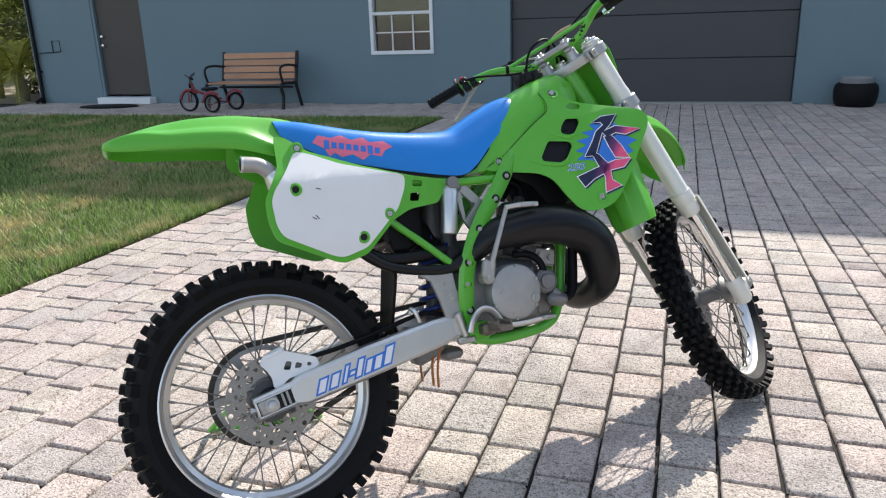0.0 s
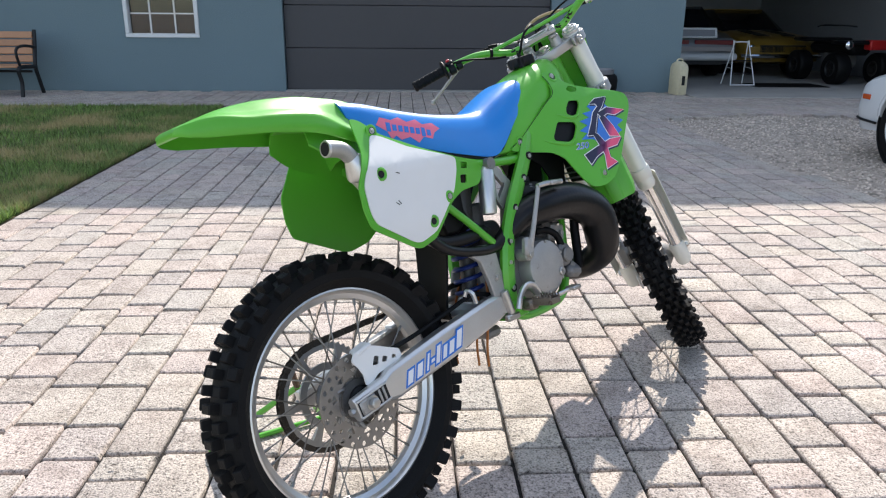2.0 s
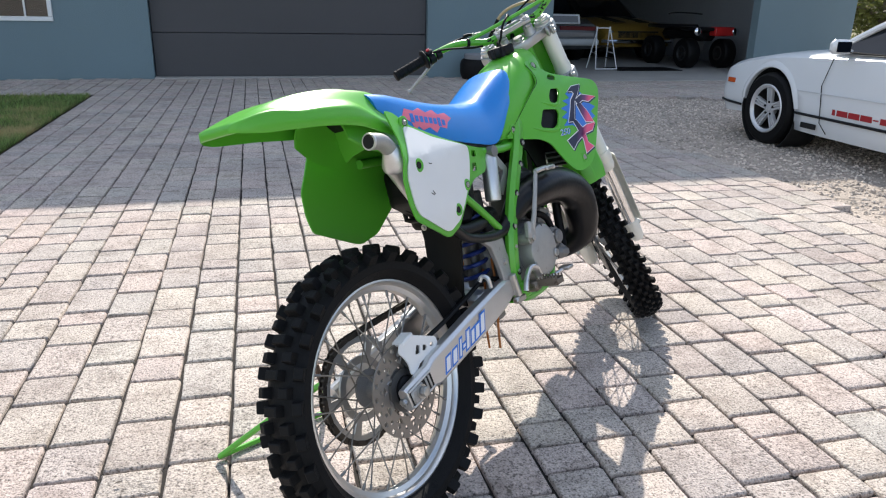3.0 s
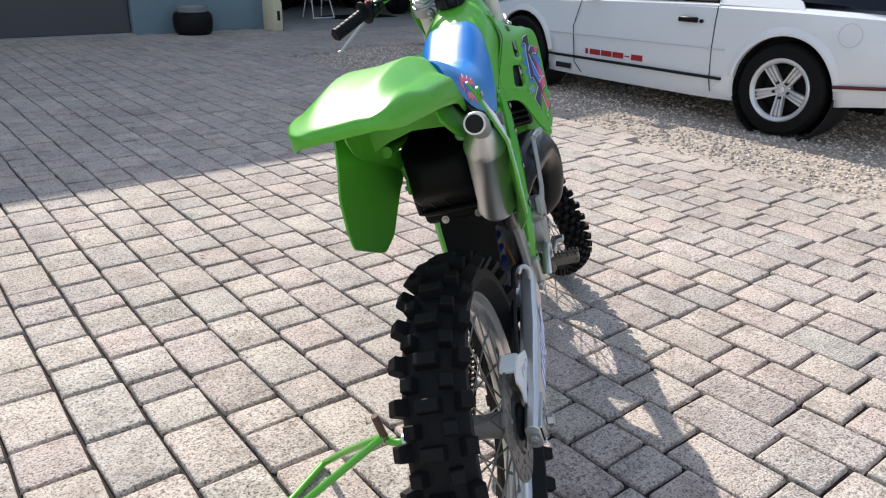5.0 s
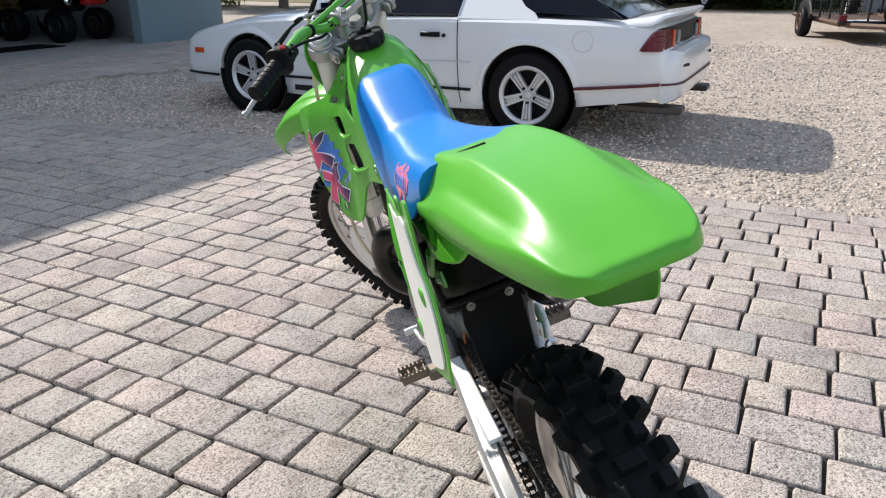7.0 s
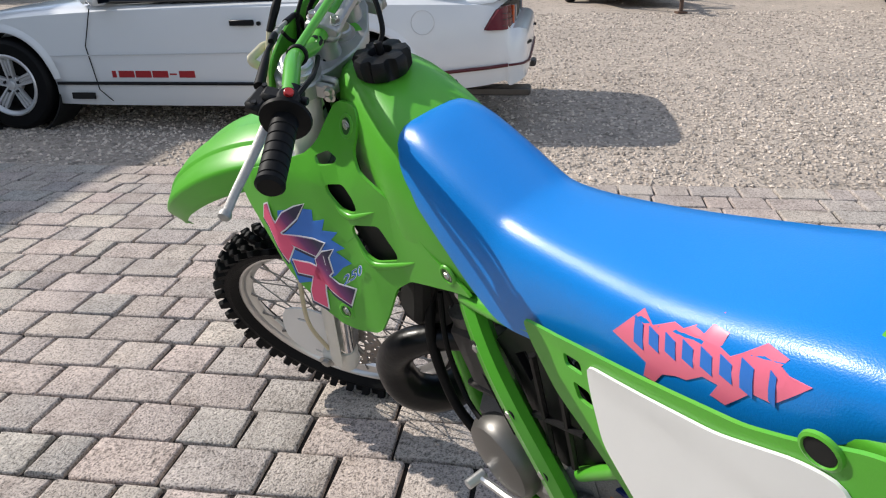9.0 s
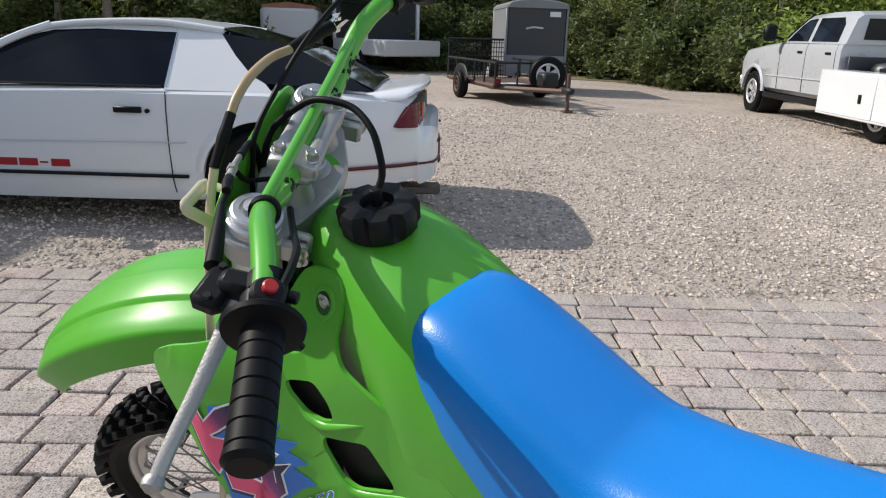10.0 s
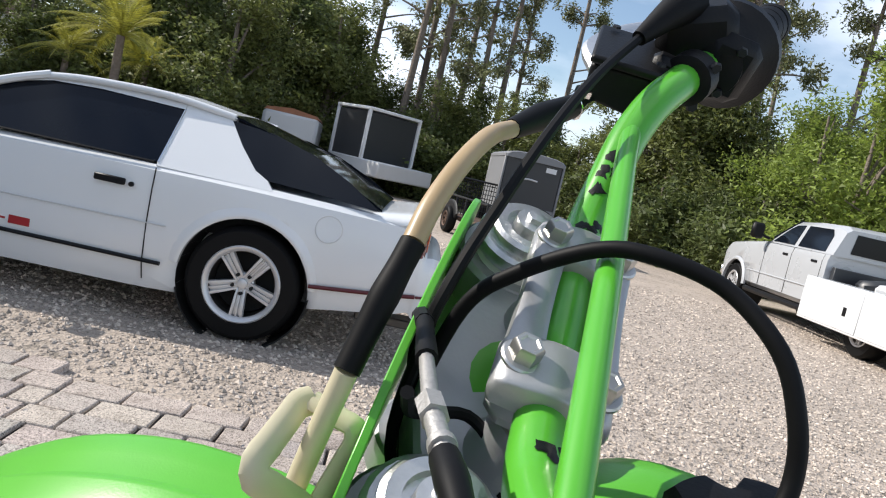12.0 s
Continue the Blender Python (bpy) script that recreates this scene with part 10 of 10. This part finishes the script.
for i, (k, x, y, rz, s) in enumerate([(0, 30.2, 13.6, 260, 1.05), (1, 29.8, 11.7, 210, 1.07), (2, 33.0, 5.9, 10, 1.11), (0, 29.1, 4.1, 100, 1.07), (1, 32.2, 3.7, 200, 1.14), (2, 30.2, 2.7, 60, 1.08), (0, 34.2, 1.9, 130, 1.06), (1, 30.2, 1.1, 170, 0.97), (2, 32.1, -0.1, 40, 1.02), (0, 35.0, -1.0, 300, 0.92), (1, 27.0, -5.9, 40, 1.0), (2, 23.5, -7.0, 90, 0.91), (0, 26.0, -8.7, 270, 1.09), (1, 28.5, -10.5, 70, 0.91), (2, 34.8, -3.3, 20, 0.99), (0, 34.3, 10.4, 210, 1.04), (1, 25.7, -11.7, 170, 1.03)]):
    m = pose(x, y, -0.05, 0, 0, rz)
    if i in (0, 1, 2):
        pines[k].matrix_world = m
    else:
        o = copy_thing(pines[k], m)
        o.scale = (s, s, s)
for i, (x, y, rz, s) in enumerate([(21.2, 11.9, 0, 1.0), (21.6, 13.5, 80, 0.75), (22.9, 11.7, 150, 0.8), (19.6, -7.0, 20, 0.6), (-14.6, 13.2, 60, 1.1), (-16.5, 17.0, 140, 1.2), (-13.8, 17.0, 10, 0.9)]):
    m = pose(x, y, -0.05, 0, 0, rz)
    if i == 0:
        palms[0].matrix_world = m
    else:
        o = copy_thing(palms[0], m)
        o.scale = (s, s, s)
for k, x, y, rz, s in ((1, -17.0, 14.5, 30, 1.0), (2, -20.0, 17.5, 100, 1.2), (1, -22.0, 12.0, 0, 1.1), (3, -13.6, 14.6, 60, 0.9), (0, -18.5, 21.0, 0, 1.3)):
    o = copy_thing(protos[k], pose(x, y, -0.05, 0, 0, rz))
    o.scale = (s, s, s)
structure("verge", Geo().slab([(19, -30, -0.03), (60, -30, -0.03), (60, 40, -0.03), (27, 40, -0.03), (21.5, 12, -0.03), (24.0, 2, -0.03), (20.0, -6, -0.03)], (0, 0, -0.05), (0, 0, 0.012)), SOIL, "leaf-littered soil under the trees", "ground")
far_house = thing("neighbour_house", "distant brown-roofed house behind the trees", "house", pose(48, 31, 0, 0, 0, 20))
part("wall", Geo().box((0, 0, 2.2), (9, 7, 4.4)), PALE_BOX, far_house)
part("roof", Geo().loft([[Vector((-5, -4, 4.4)), Vector((5, -4, 4.4)), Vector((5, 4, 4.4)), Vector((-5, 4, 4.4))], [Vector((-3, -0.2, 7.0)), Vector((3, -0.2, 7.0)), Vector((3, 0.2, 7.0)), Vector((-3, 0.2, 7.0))]]), RUSTY, far_house)

# ---- grass, gravel stones and pavers ----
def blades(n, x0, x1, y0, y1, h, near=None):
    if near is None:
        x, y = rng.uniform(x0, x1, n), rng.uniform(y0, y1, n)
    else:
        x = x1 - (x1 - x0) * rng.uniform(0, 1, n) ** 1.7
        y = rng.uniform(y0, y1, n)
    thin = np.sin(x * 1.7 + 0.6 * np.sin(y * 1.3)) * np.sin(y * 1.1 + 1.0) + rng.normal(0, 0.5, n)
    keep = thin > -0.75
    x, y = x[keep], y[keep]
    n = len(x)
    a = rng.uniform(0, 6.283, n)
    hh = h * rng.uniform(0.4, 1.3, n)
    bend = rng.uniform(0.2, 1.1, n) * hh
    w = rng.uniform(0.0025, 0.006, n) * (1 + 0.25 * np.abs(x - x1))
    base = np.stack([x, y, np.full(n, -0.011)], 1)
    side = np.stack([-np.sin(a), np.cos(a), np.zeros(n)], 1) * w[:, None]
    tip = base + np.stack([np.cos(a) * bend, np.sin(a) * bend, hh], 1)
    v = np.stack([base - side, base + side, tip], 1).reshape(-1, 3)
    return v, np.arange(3 * n).reshape(-1, 3)


v, f = blades(290000, -13.5, -3.03, -4.5, 9.92, 0.055, near=1)
me = bpy.data.meshes.new("grass")
me.from_pydata(v.tolist(), [], f.tolist())
me.materials.append(GRASS)
tagged(new("grass", me), "thin patchy green lawn with straw-coloured dry spots", "grass", "", "stuff")

# loose stones on the gravel
base_v, base_f = [], []
ico_v = np.array([(1, 0, 0), (-1, 0, 0), (0, 1, 0), (0, -1, 0), (0, 0, 1), (0.3, 0.2, -1)], float)
ico_f = np.array([(0, 2, 4), (2, 1, 4), (1, 3, 4), (3, 0, 4), (2, 0, 5), (1, 2, 5), (3, 1, 5), (0, 3, 5)])
N = 52000
px = np.concatenate([2.36 + rng.gamma(1.7, 1.3, N // 2), rng.uniform(2.42, 12, N - N // 2)])
py = rng.uniform(-5.5, 9.2, N)
ps = rng.uniform(0.005, 0.015, N) * (1 + 0.05 * np.maximum(0, px - 4))
sc = rng.uniform(0.6, 1.3, (N, 3)) * ps[:, None]
ang = rng.uniform(0, 6.283, N)
ca, sa = np.cos(ang), np.sin(ang)
pv = ico_v[None] * sc[:, None] * rng.uniform(0.75, 1.2, (N, len(ico_v), 1)) * 1.25
pv = np.stack([pv[..., 0] * ca[:, None] - pv[..., 1] * sa[:, None], pv[..., 0] * sa[:, None] + pv[..., 1] * ca[:, None], pv[..., 2] * 0.7], -1) + np.stack([px, py, np.full(N, -0.035) + ps * 0.25], 1)[:, None]
pf = (ico_f[None] + (np.arange(N) * len(ico_v))[:, None, None]).reshape(-1, 3)
me = bpy.data.meshes.new("gravel_stones")
me.from_pydata(pv.reshape(-1, 3).tolist(), [], pf.tolist())
me.materials.append(PEBBLE)
tagged(new("gravel_stones", me), "loose pale shell gravel stones", "gravel", "", "stuff")


# leaves and twigs lying about
lv, lf = [], []
for i in range(260):
    x, y = (rng.uniform(-2.6, 2.1), rng.uniform(-0.5, 6)) if i < 110 else (rng.uniform(2.4, 7), rng.uniform(-3, 8))
    s, a = rng.uniform(0.005, 0.016), rng.uniform(0, 6.283)
    z0 = 0.008 if x < 2.3 else -0.015
    k = len(lv)
    for u, w in ((-1, 0), (0, 0.45), (1, 0), (0, -0.45)):
        lv.append((x + s * (u * math.cos(a) - w * math.sin(a)), y + s * (u * math.sin(a) + w * math.cos(a)), z0 + 0.004 * abs(w)))
    lf.append((k, k + 1, k + 2, k + 3))
me = bpy.data.meshes.new("leaf_litter")
me.from_pydata(lv, [], lf)
me.materials.append(BARK)
tagged(new("leaf_litter", me), "small dry leaves scattered on the paving", "leaves", "", "stuff")

# pavers: columns towards the house, lengths mixed within a column
PW, GAP, LENS = 0.163, 0.0115, (0.243, 0.172, 0.120)


def paver_geo(w, l, seed):
    r = random.Random(seed)
    j = lambda k: r.uniform(-k, k)
    out, top_z = [], 0.0
    rings_ = []
    for inset, z in ((0.0, -0.04), (0.0, -0.009), (0.0012, -0.0042), (0.0034, -0.0014), (0.0068, 0.0)):
        rg = []
        for sx_, sy_ in ((-1, -1), (1, -1), (1, 1), (-1, 1)):
            cx, cy = sx_ * (w / 2 - inset), sy_ * (l / 2 - inset)
            c_ = 0.007
            pts = [(cx - sx_ * c_, cy), (cx - sx_ * c_ * 0.29, cy - sy_ * c_ * 0.29), (cx, cy - sy_ * c_)]
            if sx_ * sy_ > 0:
                pts = pts[::-1]
            rg += [(x, y) for x, y in pts]
        if not rings_:
            wob = [(j(0.0028), j(0.0028)) for _ in rg]
        rings_.append([Vector((x + u + j(0.0008), y + v + j(0.0008), z)) for (x, y), (u, v) in zip(rg, wob)])
    gg = Geo().loft(rings_, caps=False)
    k = len(gg.v) - 12
    gg.f.append(tuple(range(k, k + 12)))
    return gg


shapes = {L: [mesh_from("paver", paver_geo(PW - 0.0085, L - GAP, 10 * i + int(L * 1000)), PAVER, 55) for i in range(4)] for L in LENS}
flat_shapes = {L: [(np.array([p[:] for p in q.v]), q.f) for q in (paver_geo(PW - 0.0085, L - GAP, 500 + 10 * i + int(L * 1000)) for i in range(4))] for L in LENS}
paving = tagged(new("pavement"), "driveway of worn grey-pink concrete pavers in staggered columns", "pavement", "", "structure")
field_v, field_f = [], []
nf = 0
r = random.Random(4)
near_count = 0
x = 0.103 + PW / 2 - PW * 80
while x < 9.0:
    y = -5.0 + r.uniform(0, 0.24)
    while y < 11.88:
        L = r.choices(LENS, (0.5, 0.36, 0.14))[0]
        cy = y + L / 2
        y += L
        edge = 2.345 + 0.14 * max(0, math.sin((cy - 2.5) * 0.7)) + 0.02 * math.sin(cy * 5)
        on = (-3.0 < x < edge) or (edge <= x and not (BAY_X[0] < x < BAY_X[1] and cy > 11.1) and 9.0 + 0.25 * math.sin(x * 2.0) < cy) or (x <= -3.0 and cy > 10.02)
        if x < -12.2 or not on or cy > 11.86:
            continue
        dz, rx, ry, rz = r.uniform(-0.0025, 0.002), r.uniform(-0.6, 0.6), r.uniform(-0.6, 0.6), r.uniform(-0.8, 0.8)
        m = pose(x + r.uniform(-0.001, 0.001), cy, dz, rx, ry, rz)
        if near_count < 300 and -1.45 < x < 1.05 and 0.95 < cy < 4.4:
            ob = new("paver", r.choice(shapes[L]))
            ob.parent = paving
            ob.matrix_world = m
            near_count += 1
        else:
            vv, ff = r.choice(flat_shapes[L])
            mm = np.array(m)
            field_v.append(vv @ mm[:3, :3].T + mm[:3, 3])
            field_f += [tuple(i + nf for i in q) for q in ff]
            nf += len(vv)
    x += PW
me = bpy.data.meshes.new("paver_field")
me.from_pydata(np.concatenate(field_v).tolist(), [], field_f)
me.materials.append(PAVER_FIELD)
me.polygons.foreach_set("use_smooth", [len(p.vertices) == 4 for p in me.polygons])
ob = tagged(new("paver_field", me), "farther pavers of the same driveway", "", "", "stuff")
ob.parent = paving
